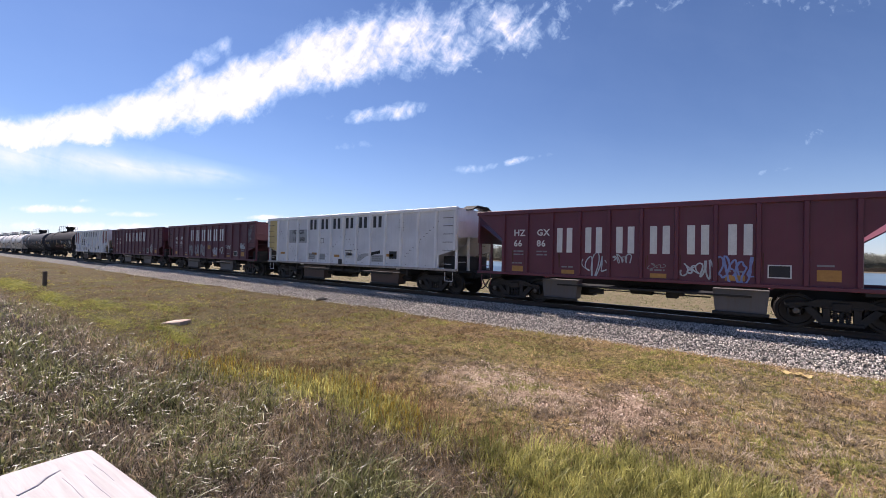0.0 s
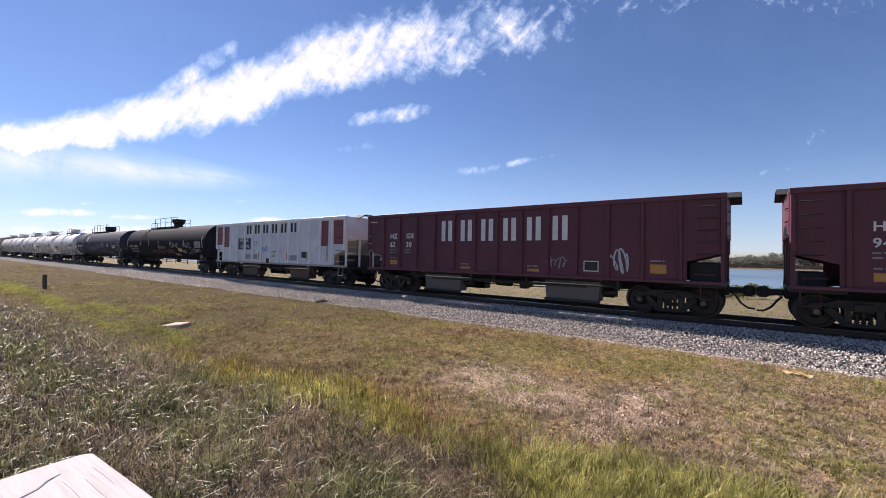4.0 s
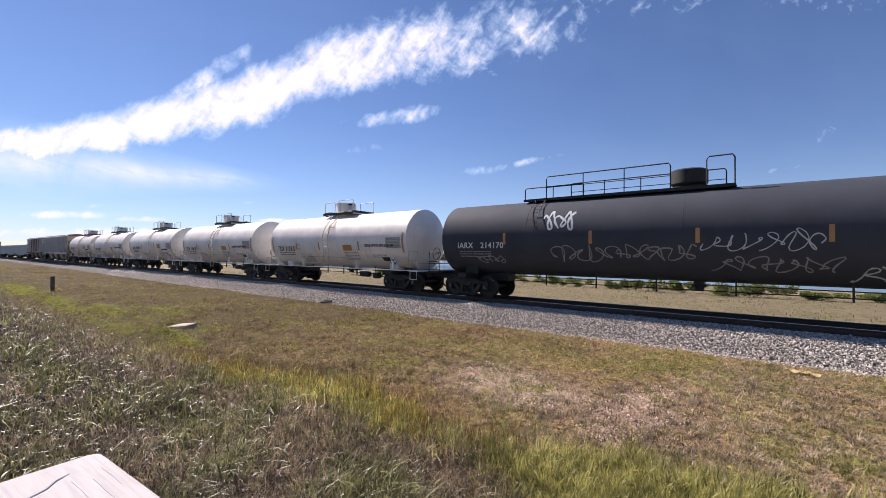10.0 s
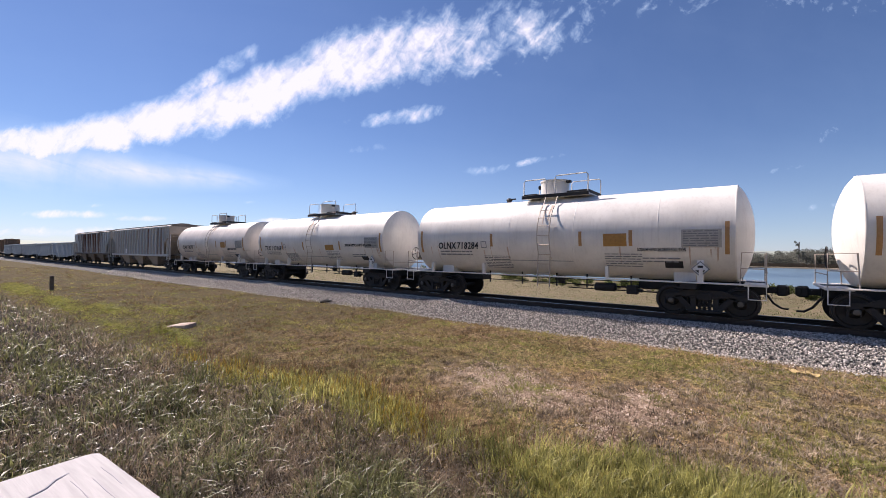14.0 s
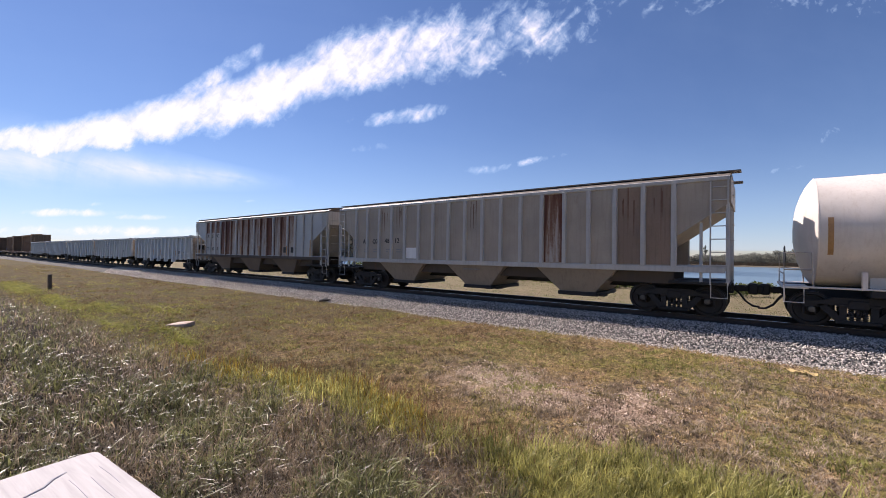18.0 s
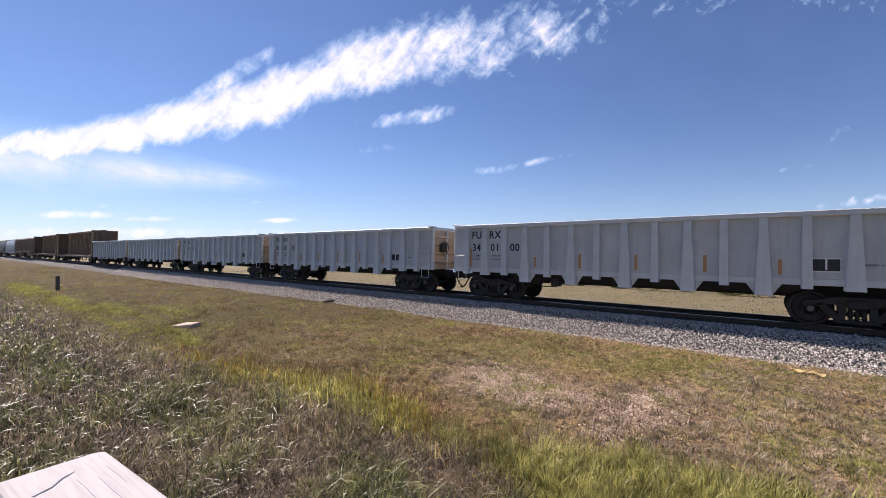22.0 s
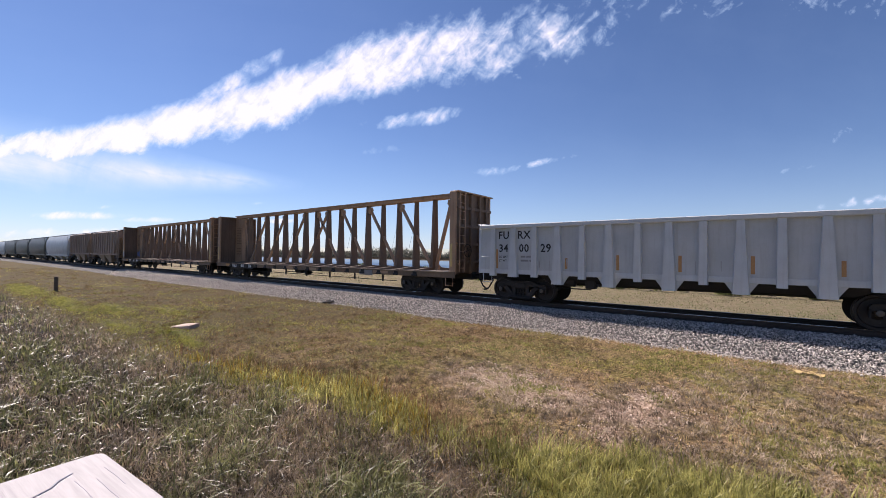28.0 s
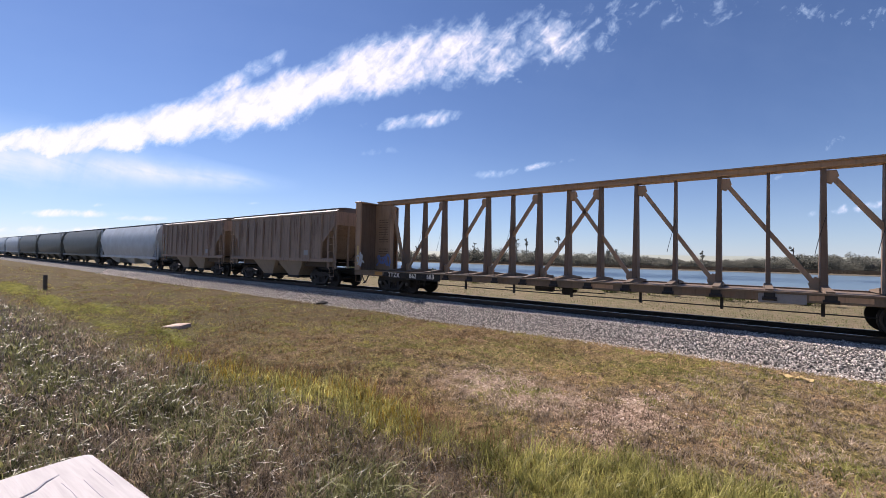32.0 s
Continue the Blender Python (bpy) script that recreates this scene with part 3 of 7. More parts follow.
def tank_car(s0, half, R, zc, shell_mat, trim_mat, label, rng, style="white"):
    car = car_base("tank_car", s0, label, "tank car")
    head = .56 if style != "white" else .42
    prof = []
    for i in range(9):
        u = i / 8
        prof.append((-half + (head - .06) * u ** 2.3, max(R * .97 * u, .03)) if i < 8 else (-half + head, R))
    prof += [(-half + head + (2 * half - 2 * head) * i / 6, R) for i in range(1, 6)]
    prof += [(-x, r) for x, r in prof[8::-1]]
    shell = part("tank_shell", Shape().lathe(prof, 56, "x", (0, 0, zc)), shell_mat, car, smooth=True)
    surf = lambda z: -math.sqrt(max(R * R - (z - zc) ** 2, .01))
    seams = (-.62, -.2, .2, .62) if style == "white" else (-.5, 0, .5)
    for u in seams:
        x = u * half
        part("weld_seam", shared(("weld_seam", R, zc, shell_mat.name), lambda: Shape().lathe([(-.014, R + .0005), (-.006, R + .004), (.006, R + .004), (.014, R + .0005)], 56, "x", (0, 0, zc), False), shell_mat, True), shell_mat, shell, at=pose(x, 0, 0))
    for e in (-1, 1):
        part("weld_seam", shared(("weld_seam", R, zc, shell_mat.name), None, shell_mat), shell_mat, shell, at=pose(e * (half - head - .02), 0, 0))
        # draft sill, saddle, end platform
        part("draft_sill", Shape().box(min(e * (half + .25), e * (half - 3.2)), max(e * (half + .25), e * (half - 3.2)), -.32, .32, .72, 1.08, .02), SILL, car)
        part("saddle", Shape().prism([(-.9, 1.0), (.9, 1.0)] + [(y, zc - math.sqrt(max((R - .01) ** 2 - y * y, .04))) for y in (.9, .6, .2, -.2, -.6, -.9)],
                                     e * (half - 1.75) - .3, e * (half - 1.75) + .3, "x"), SILL if style != "white" else trim_mat, car)
        part("bolster_beam", Shape().box(e * (half - 1.6) - .22, e * (half - 1.6) + .22, -1.45, 1.45, .84, 1.06, .02), SILL, car)
        part("end_platform", Shape().box(min(e * (half - .25), e * (half + .3)), max(e * (half - .25), e * (half + .3)), -1.45, 1.45, 1.0, 1.07, .01), SILL if style != "white" else trim_mat, car)
        rail = Shape()
        for y in (-1.4, 1.4):
            rail.tube([(e * (half + .25), y, 1.05), (e * (half + .25), y, 1.95), (e * (half - .3), y, 1.95), (e * (half - .34), y, 1.05)], .02, 6)
            rail.tube([(e * (half + .25), y, 1.5), (e * (half - .32), y, 1.5)], .016, 5)
        rail.tube([(e * (half + .27), -1.4, 1.4), (e * (half + .27), 1.4, 1.4)], .016, 5)
        part("end_railing", rail, LADDER_GRIME if style == "white" else trim_mat, car)
        stirrup(car, e * (half + .05), -1.46, 1.02, trim_mat)
        coupler(car, e, half + .1)
    hand_wheel(car, -half - .22, -.9, 1.85)
    if style == "white":
        for k in (-1, 1):
            rl = Shape().tube([(-half + .1, k * 1.46, 1.05), (half - .1, k * 1.46, 1.05)], .028, 6)
            part("side_rail", rl, trim_mat, car)
            for x in (-half * .8, -half * .38, half * .38, half * .8):
                z = zc - math.sqrt(R * R - 1.3 ** 2) if R > 1.3 else 1.4
                part("rail_bracket", shared(("rail_bracket", R, trim_mat.name, k), lambda: Shape().box(-.05, .05, min(0, k * .16), max(0, k * .16), 0, .42, .01), trim_mat), trim_mat, car, at=pose(x, k * 1.32, 1.05))
    inset = 1.22 if style == "white" else 1.6
    truck(car, -half + inset, s0)
    truck(car, half - inset, s0)
    car["half"] = half
    # bottom fittings
    part("bottom_outlet", Shape().lathe([(zc - R - .3, .14), (zc - R + .06, .16)], 12, "z", (.3, 0, 0)).box(.1, .5, -.2, .2, zc - R - .16, zc - R - .1), IRON, car)
    if style == "white":
        brake_gear(car, half * .12, half * .62, -.45)
    # brake pipes slung on hangers between the trucks
    a, b = -half + 2.9, half - 2.7
    for z in (.98, .80):
        part("brake_pipe", shared(("brake_pipe", half, z), lambda: Shape().tube([(a, -.62, z), (b, -.62, z - .04)], .017, 6), IRON), IRON, car)
    for x in ((-4.7, -2.8, -.85, 1.3, 3.8, 5.9) if style != "white" else (-2.6, -1.1, .35, 1.5, 3.0)):
        part("pipe_hanger", shared(("pipe_hanger", style), lambda: Shape().box(-.022, .022, -.65, -.59, .66, 1.15, .006), IRON), IRON, car, at=pose(x, 0, 0))
    return car, shell, surf


def platform(car, x0, x1, z, w, trim, rails, name="top_platform"):
    """Top platform with its hand rails. rails: (x0, x1, y, height)."""
    p = part(name, Shape().box(x0, x1, -w, w, z - .05, z, .01).box(x0, x1, -w - .03, -w, z - .09, z + .01).box(x0, x1, w, w + .03, z - .09, z + .01), trim, car)
    for a, b, y, h in rails:
        s = Shape().tube([(a, y, z), (a, y, z + h * .9), (a + .06, y, z + h), (b - .06, y, z + h), (b, y, z + h * .9), (b, y, z)], .022, 6)
        s.tube([(a, y, z + h * .5), (b, y, z + h * .5)], .014, 5) if b - a > 2.5 else None
        for i in range(1, int((b - a) / 1.1)):
            x = a + (b - a) * i / int((b - a) / 1.1)
            s.tube([(x, y, z), (x, y, z + h)], .018, 5)
        part("hand_rail", s, trim, p)
    return p


def covered_hopper(s0, half, top, side_mat, rib_mat, label, rng, bays=3, ribs=13, small=False, hip=1.35, lowz=1.5, rusty=0, hip_front=None):
    car = car_base("covered_hopper_car", s0, label, "hopper car")
    yw = 1.5
    hz = lowz + .9
    hips = {-1: hip, 1: hip_front or hip}
    for k in (-1, 1):
        outline = [(-half + hip, lowz), (-half + hip, hz), (-half, top - .75), (-half, top), (half, top), (half, top - .75), (half - hips[1], hz), (half - hips[1], lowz)]
        part("side_wall", Shape().prism(outline, k * yw - .02, k * yw + .02), CLEAN_PANEL if rusty else side_mat, car)
        part("side_sill", Shape().box(-half + .1, half - .1, k * yw - .06, k * yw + .04, lowz - .16, lowz + .02, .012), BAY_DARK if rusty else rib_mat, car)
        part("eave_rail", Shape().box(-half, half, k * yw - .07, k * yw + .05, top - (.05 if rusty else .1), top + .02, .015), HOPPER_CHUTE if rusty else rib_mat, car)
        for i in range(ribs):
            x = -half + hip + .05 + (2 * half - hip - hips[1] - .1) * i / (ribs - 1)
            h = round(top - .1 - lowz - .02, 3)
            part("side_post", shared(("hopper_post", h, rib_mat.name, rusty and 1 + (2 < i < 14 and i % 3 > 0)), lambda: Shape().prism([(-.085, 0), (-.06, -.11), (.06, -.11), (.085, 0)], 0, h, "z"), (STREAKED if 2 < i < 14 and i % 3 else HOPPER_RIB) if rusty else rib_mat), rib_mat, car, at=pose(x, k * yw, lowz + .02, 0, 0, 0 if k < 0 else 180))
    # roof and hatches
    roof = [(-yw, top), (-1.25, top + .14), (-.8, top + .23), (-.35, top + .26), (.35, top + .26), (.8, top + .23), (1.25, top + .14), (yw, top), (yw, top - .03), (-yw, top - .03)]
    part("roof", Shape().prism(roof, -half, half, "x"), HOPPER_CHUTE, car)
    part("hatch_cover", Shape().prism([(-.4, top + .25), (-.36, top + .36), (.36, top + .36), (.4, top + .25)], -half + .6, half - .6, "x"), HOPPER_CHUTE, car)
    for y in (-1.08, 1.08):
        part("roof_walk", Shape().box(-half - .25, half + .25, y - .2, y + .2, top + .17, top + .21), HOPPER_CHUTE, car)
    for i in range(9):
        x = -half + .3 + (2 * half - .6) * i / 8
        part("walk_bracket", shared(("walk_bracket", top), lambda: Shape().box(-.03, .03, -1.22, 1.22, top + .02, top + .17), rib_mat), rib_mat, car, at=pose(x, 0, 0))
    run = (top - .75 - lowz) / (top - .75 - hz)
    for e in (-1, 1):
        part("slope_sheet", Shape().prism([(e * half, top - .74), (e * (half - .05), top - .70), (e * (half - hips[e] * run - .05), lowz + .04), (e * (half - hips[e] * run), lowz)], -yw + .03, yw - .03), side_mat, car)
        part("end_wall", Shape().box(e * half - .03, e * half + .03, -yw + .02, yw - .02, top - .75, top), side_mat, car)
        for y in (-1.42, -.55, .55, 1.42):
            part("end_post", shared(("hop_end_post", top), lambda: Shape().box(-.045, .045, -.045, .045, 0, top - .75 - 1.0, .01), rib_mat), rib_mat, car, at=pose(e * (half - .05), y, 1.0))
        part("end_post", Shape().box(e * (half - .7) - .04, e * (half - .7) + .04, -1.46, -1.38, 1.0, hz + .7 * .6, .01), rib_mat, car)
        part("end_rail", Shape().box(min(e * (half - hips[e]), e * half), max(e * (half - hips[e]), e * half), -1.5, -1.42, lowz - .08, lowz + .06, .01), rib_mat, car)
        part("end_platform", Shape().box(min(e * (half - hip - .2), e * half), max(e * (half - hip - .2), e * half), -1.48, 1.48, .98, 1.06, .01), SILL, car)
        ladder(car, e * (half - .25), -1.56, 1.0, top - .1, .42, 8, rib_mat)
        for z in (1.4, 1.85, 2.3, 2.75, 3.2, 3.6):
            grab(car, e * (half + .08), -1.05, z, .42, rib_mat, True)
        stirrup(car, e * (half - .25), -1.5, 1.0, rib_mat)
        coupler(car, e, half)
    part("centre_sill", Shape().box(-half, half, -.26, .26, .76, 1.06, .02), SILL, car)
    # pyramid bays, with the slope sheets set back between them
    pitch = 4.2 if bays == 3 else 2.9
    w, o = (1.45, .62) if bays == 3 else (1.4, .5)
    for k in (-1, 1):
        # web between the bays is painted near black for the shade in the recesses
        part("bay_web", Shape().box(-half + hip + .1, half - hip - .1, k * 1.12 - .02, k * 1.12 + .02, .95 if bays == 3 else 1.1, lowz - .1), BAY_DARK, car)
    for i in range(bays):
        cx = (i - (bays - 1) / 2) * pitch
        b = part("hopper_bay", Shape().loft([[(cx - w, -1.46, lowz - .12), (cx + w, -1.46, lowz - .12), (cx + w, 1.46, lowz - .12), (cx - w, 1.46, lowz - .12)],
                                             [(cx - o, -1.16, .52), (cx + o, -1.16, .52), (cx + o, 1.16, .52), (cx - o, 1.16, .52)]]), HOPPER_BAY_OLD if rusty else HOPPER_BAY, car)
        part("outlet_gate", Shape().box(cx - o - .08, cx + o + .1, -1.2, 1.2, .38, .52, .02).box(cx + o + .1, cx + o + .28, -1.0, -.6, .38, .48, .01), IRON, b)
    truck(car, -half + 1.75, s0)
    truck(car, half - (1.45 if bays == 3 else 1.75), s0)
    hand_wheel(car, -half - .1, -.5, 2.3)
    car["half"], car["ys"] = half, -yw - .022
    return car


def modern_hopper(s0, half, top, mat, label, rng):
    """Curved-side covered hopper, seen far off."""
    car = car_base("covered_hopper_car", s0, label, "hopper car")
    sec = [(-1.38, 1.25), (-1.52, 1.7), (-1.56, 2.4), (-1.52, 3.2), (-1.38, 3.8), (-1.1, top), (1.1, top), (1.38, 3.8), (1.52, 3.2), (1.56, 2.4), (1.52, 1.7), (1.38, 1.25)]
    a = half - 1.2
    low = [(y, max(z, 2.9)) for y, z in sec]
    part("body_shell", Shape().loft([[(-half, *p) for p in low], [(-a, *p) for p in sec], [(a, *p) for p in sec], [(half, *p) for p in low]]), mat, car, smooth=True)
    part("roof_walk", Shape().box(-half - .2, half + .2, -.9, .9, top + .12, top + .17).box(-half + .6, half - .6, -.35, .35, top, top + .12), GREY_PANEL, car)
    part("side_sill", Shape().box(-half, half, -1.45, -1.33, 1.05, 1.28).box(-half, half, 1.33, 1.45, 1.05, 1.28), mat, car)
    for e in (-1, 1):
        for y in (-1.35, 1.35):
            part("end_post", Shape().box(e * half - .05, e * half + .05, y - .05, y + .05, 1.0, 3.0), mat, car)
        ladder(car, e * (half - .3), -1.5, 1.0, top, .42, 8, mat)
        part("end_platform", Shape().box(min(e * (half - 1.6), e * half), max(e * (half - 1.6), e * half), -1.45, 1.45, .96, 1.05), SILL, car)
        coupler(car, e, half)
    for i in range(3):
        cx = (i - 1) * (half * .55)
        part("hopper_bay", Shape().loft([[(cx - 2.2, -1.3, 1.25), (cx + 2.2, -1.3, 1.25), (cx + 2.2, 1.3, 1.25), (cx - 2.2, 1.3, 1.25)], [(cx - .6, -.7, .45), (cx + .6, -.7, .45), (cx + .6, .7, .45), (cx - .6, .7, .45)]]), mat, car)
    part("centre_sill", Shape().box(-half, half, -.26, .26, .76, 1.06), SILL, car)
    truck(car, -half + 1.8, s0)
    truck(car, half - 1.8, s0)
    return car


def gondola(s0, half, top, mat, label, rng, marks):
    car = car_base("gondola_car", s0, label, "gondola car")
    yw, zb = 1.5, 1.14
    n = 15
    for k in (-1, 1):
        part("side_wall", Shape().box(-half, half, k * yw - .02, k * yw + .02, zb, top - .05), GONDOLA_SHADED, car)
        part("top_chord", Shape().box(-half - .02, half + .02, k * yw - .15, k * yw + .15, top - .13, top + .02, .02), mat, car)
        part("side_sill", Shape().box(-half, half, k * yw - .035, k * yw + .03, zb - .05, zb + .12, .01), mat, car)
        for i in range(n):
            x = -half + .6 + (2 * half - 1.36) * i / (n - 1)
            wide = i % 2 == 1
            low = (.78 if 2 < i < 12 else .98) if wide else zb - .14
            h = round(top - .13 - low, 3)
            b, bt = (.21, .10) if wide else (.125, .105)
            part("side_post", shared(("gondola_post", h, wide, k), lambda: Shape().loft([[(-b, 0, 0), (-b * .88, -.17, 0), (b * .88, -.17, 0), (b, 0, 0)], [(-bt, 0, h), (-bt * .88, -.13, h), (bt * .88, -.13, h), (bt, 0, h)]]), mat),
                 mat, car, at=pose(x, k * yw, low, 0, 0, 0 if k < 0 else 180))
            if wide and 1 < i < 13:
                part("gusset", shared(("gusset", k, mat.name), lambda: Shape().prism([(-.18, 0), (.18, 0), (.42, .36), (-.42, .36)], -.012, .012), mat), mat, car, at=pose(x, k * (yw - .02), .78))
    part("floor", Shape().box(-half + .05, half - .05, -1.46, 1.46, 1.1, 1.16), mat, car)
    part("tub_bottom", Shape().loft([[(-half + 2.3, -1.4, 1.1), (half - 2.3, -1.4, 1.1), (half - 2.3, 1.4, 1.1), (-half + 2.3, 1.4, 1.1)], [(-half + 2.9, -1.1, .82), (half - 2.9, -1.1, .82), (half - 2.9, 1.1, .82), (-half + 2.9, 1.1, .82)]]), SILL, car)
    part("centre_sill", Shape().box(-half, half, -.26, .26, .70, 1.06, .02), SILL, car)
    for e in (-1, 1):
        part("end_wall", Shape().box(e * half - .03, e * half + .03, -yw + .02, yw - .02, 1.1, top - .04), END_TAN, car, "dirty tan end wall")
        part("end_chord", Shape().box(e * half - .06, e * half + .1, -yw, yw, top - .12, top + .03, .02), mat, car)
        for z in (1.45, 1.85, 2.25, 2.6):
            part("end_brace", shared(("end_brace", mat.name), lambda: Shape().box(-.07, .07, -1.45, 1.45, -.06, .06, .015), END_TAN), END_TAN, car, at=pose(e * (half + .07), 0, z))
        for y in (-1.42, -.4, .4, 1.42):
            part("end_post", shared(("gond_end_post", mat.name), lambda: Shape().box(-.06, .06, -.07, .07, 0, top - 1.2, .015), mat), mat, car, at=pose(e * (half + .08), y, 1.08))
        part("corner_cap", Shape().box(min(e * (half - .25), e * (half + .12)), max(e * (half - .25), e * (half + .12)), -yw - .1, -yw + .25, top + .02, top + .06, .01), mat, car)
        for z in (1.55, 1.95, 2.35) if e > 0 else (1.75,):
            grab(car, e * (half - .3), -yw - .09, z, .5, mat)
        stirrup(car, e * (half - .3), -yw, 1.12, mat)
        coupler(car, e, half)
    hand_wheel(car, half + .25, -.75, 2.1)
    part("brake_housing", Shape().box(half + .12, half + .26, -.95, -.55, 1.9, 2.3, .03), IRON, car)
    brake_gear(car, -half + 3.0, -half + 4.3, -1.0, 1.1, .14)
    ys = -yw - .022
    x = -half
    # marks: two letters to a panel, between the posts
    pitch = (2 * half - 1.36) / (n - 1)
    for j, bit in enumerate(("FU", "RX")):
        lettering(bit, x + .80 + .84 * j, 2.46, .29, BLACK_LETTER, car, ys, .95)
    for j, bit in enumerate(marks):
        lettering(bit, x + .83 + .88 * j, 1.95, .29, BLACK_LETTER, car, ys, .95)
    for j, bit in enumerate(("LD LMT", "LT WT")):
        lettering(bit, x + .84, 1.72 - .15 * j, .075, BLACK_LETTER, car, ys, 1.0)
    small_print(car, x + .9 + pitch, 1.80, .5, 2, ys, DIM_LETTER, .15, .07, rng)
    strip(car, x + .745, 1.3, 2.05, ys - .002, .10)
    for i, d in ((3, .38), (5, .5), (7, .5), (9, .5), (11, .4)):
        strip(car, x + .6 + pitch * i + .45 * rng.uniform(.6, 1), 1.35, 1.35 + d, ys, .09, AMBER)
    strip(car, half - .9, 1.26, 2.18, ys, .13)
    panel(car, half - 2.42, half - 1.92, 1.47, 1.77, ys, BLACK_LETTER, "data_panel", "black data panel with small print")
    part("data_frame", Shape().box(half - 2.45, half - 1.89, ys - .004, ys - .001, 1.44, 1.47).box(half - 2.45, half - 1.89, ys - .004, ys - .001, 1.77, 1.80).box(half - 2.19, half - 2.15, ys - .009, ys - .001, 1.5, 1.77), WHITE_LETTER, car)
    small_print(car, half - 1.7, 1.66, .6, 1, ys, DIM_LETTER, .1, .05, rng)
    truck(car, -half + 1.55, s0)
    truck(car, half - 1.55, s0)
    return car


def centerbeam(s0, half, top, mat, label, rng, marks, tag):
    car = car_base("centerbeam_flat_car", s0, label, "flat car")
    dz, mid = 1.06, .0
    part("top_chord", Shape().box(-half + .3, half - .3, -.2, .2, top - .2, top, .03).box(-half + .3, half - .3, -.27, .27, top - .03, top + .01), mat, car)
    for k in (-1, 1):
        part("side_sill", Shape().box(-half, half, k * 1.42 - .04, k * 1.42 + .04, dz - .26, dz, .012).box(-half, half, k * 1.42 - .1, k * 1.42 + .1, dz - .04, dz + .005), TAN_DARK, car)
    part("deck", Shape().box(-half, half, -1.38, 1.38, dz - .1, dz - .04), TAN_DARK, car)
    part("centre_sill", Shape().box(-half - .1, half + .1, -.3, .3, .72, dz - .1, .02), SILL, car)
    xs = [mid + e * (.61 + 1.22 * k) for e in (-1, 1) for k in range(8)]
    for i, x in enumerate(xs):
        wide = i % 8 in (0, 1, 3, 5, 7)
        w = .085 if wide else .058
        part("upright", shared(("upright", wide, round(top, 2)), lambda: Shape().loft([[(-w, -.24, dz), (w, -.24, dz), (w, .24, dz), (-w, .24, dz)], [(-w * .62, -.13, top - .2), (w * .62, -.13, top - .2), (w * .62, .13, top - .2), (-w * .62, .13, top - .2)]]), TAN_POST), TAN_POST, car, at=pose(x, 0, 0))
        part("deck_riser", shared("deck_riser", lambda: Shape().prism([(-1.38, 0), (-.2, 0), (-.2, .15), (-1.38, .05)], -.09, .09, "x").prism([(1.38, 0), (.2, 0), (.2, .15), (1.38, .05)], -.09, .09, "x"), TAN_DARK), mat, car, at=pose(x, 0, dz))
        part("winch", shared("winch", lambda: Shape().box(-.12, .12, -.06, .05, -.2, .02, .02).lathe([(-.16, .05), (.16, .05)], 8, "x", (0, -.04, -.16)), IRON), IRON, car, at=pose(x, -1.44, dz - .05))
        if i % 8 in (2, 5, 6):
            part("tie_down_cable", Shape().tube([(x + .05, -.26, top - 1.5), (x - .12, -.3, top - 2.2), (x - .2, -.34, top - 2.6)], .007, 4), IRON, car)
    h0, h1 = dz + .1, top - .34

    def brace(x0, z0, x1, z1):
        part("diagonal_brace", Shape().loft([[(x0 - .075, -.06, z0), (x0 + .075, -.06, z0), (x0 + .075, .06, z0), (x0 - .075, .06, z0)], [(x1 - .075, -.06, z1), (x1 + .075, -.06, z1), (x1 + .075, .06, z1), (x1 - .075, .06, z1)]]), mat, car)
        d = 1 if x1 > x0 else -1
        for gx, gz, e in ((x0, z0, d), (x1, z1, -d)):
            u = 1 if gz < 2 else -1
            part("gusset_plate", Shape().prism([(gx - e * .12, gz - u * .08), (gx + e * .15, gz - u * .08), (gx + e * .2, gz + u * .1), (gx + e * .05, gz + u * .30), (gx - e * .12, gz + u * .22)], -.085, .085), mat, car)
    for e in (-1, 1):
        p = [mid + e * (.61 + 1.22 * k) for k in range(8)]
        for k in (1, 3, 5):
            brace(p[k] + e * .12, h1, p[k + 2] - e * .12, h0)
        brace(p[7] + e * .1, h0, e * (half - 1.28), h1)
        brace(mid - e * .61 + e * .1, h1, p[1] - e * .12, h0)
        # bulkhead: ribbed plate across the car, with a web plate on the beam's line
        # plate, stiffeners and ribs use the dark tan: end-face shade put into colour
        part("bulkhead", Shape().box(min(e * half, e * (half - .12)), max(e * half, e * (half - .12)), -1.40, 1.40, dz - .1, top - .14, .015), TAN_POST, car)
        for y in (-1.38, 1.38):
            part("bulkhead_post", Shape().box(min(e * (half - .32), e * half) - .0, max(e * (half - .32), e * half) + .02, y - .05, y + .05, dz - .1, top - .12, .015), mat, car)
        part("bulkhead_cap", Shape().box(min(e * (half - .3), e * (half + .16)), max(e * (half - .3), e * (half + .16)), -1.42, 1.42, top - .16, top - .1, .01), mat, car)
        for y in (-.9, -.35, .35, .9):
            part("bulkhead_stiffener", shared(("bulkhead_stiffener", 0), lambda: Shape().box(-.07, .07, -.05, .05, dz - .05, top - .16, .012), TAN_POST), TAN_POST, car, at=pose(e * (half + .07), y, 0))
        for z in (1.5, 2.3, 3.1, 3.9):
            part("bulkhead_rib", shared(("bulkhead_rib", 0), lambda: Shape().box(-.06, .06, -1.36, 1.36, -.06, .06, .015), TAN_POST), TAN_POST, car, at=pose(e * (half + .05), 0, z))
        part("web_plate", Shape().box(min(e * (half - .12), e * (half - 1.22)), max(e * (half - .12), e * (half - 1.22)), -.14, .14, dz, top - .18, .01), mat, car)
        small_print(car, half - 1.12 if e > 0 else -half + .4, 3.75, .72, 10, -.142, STAIN_BROWN, .13, .04, rng)
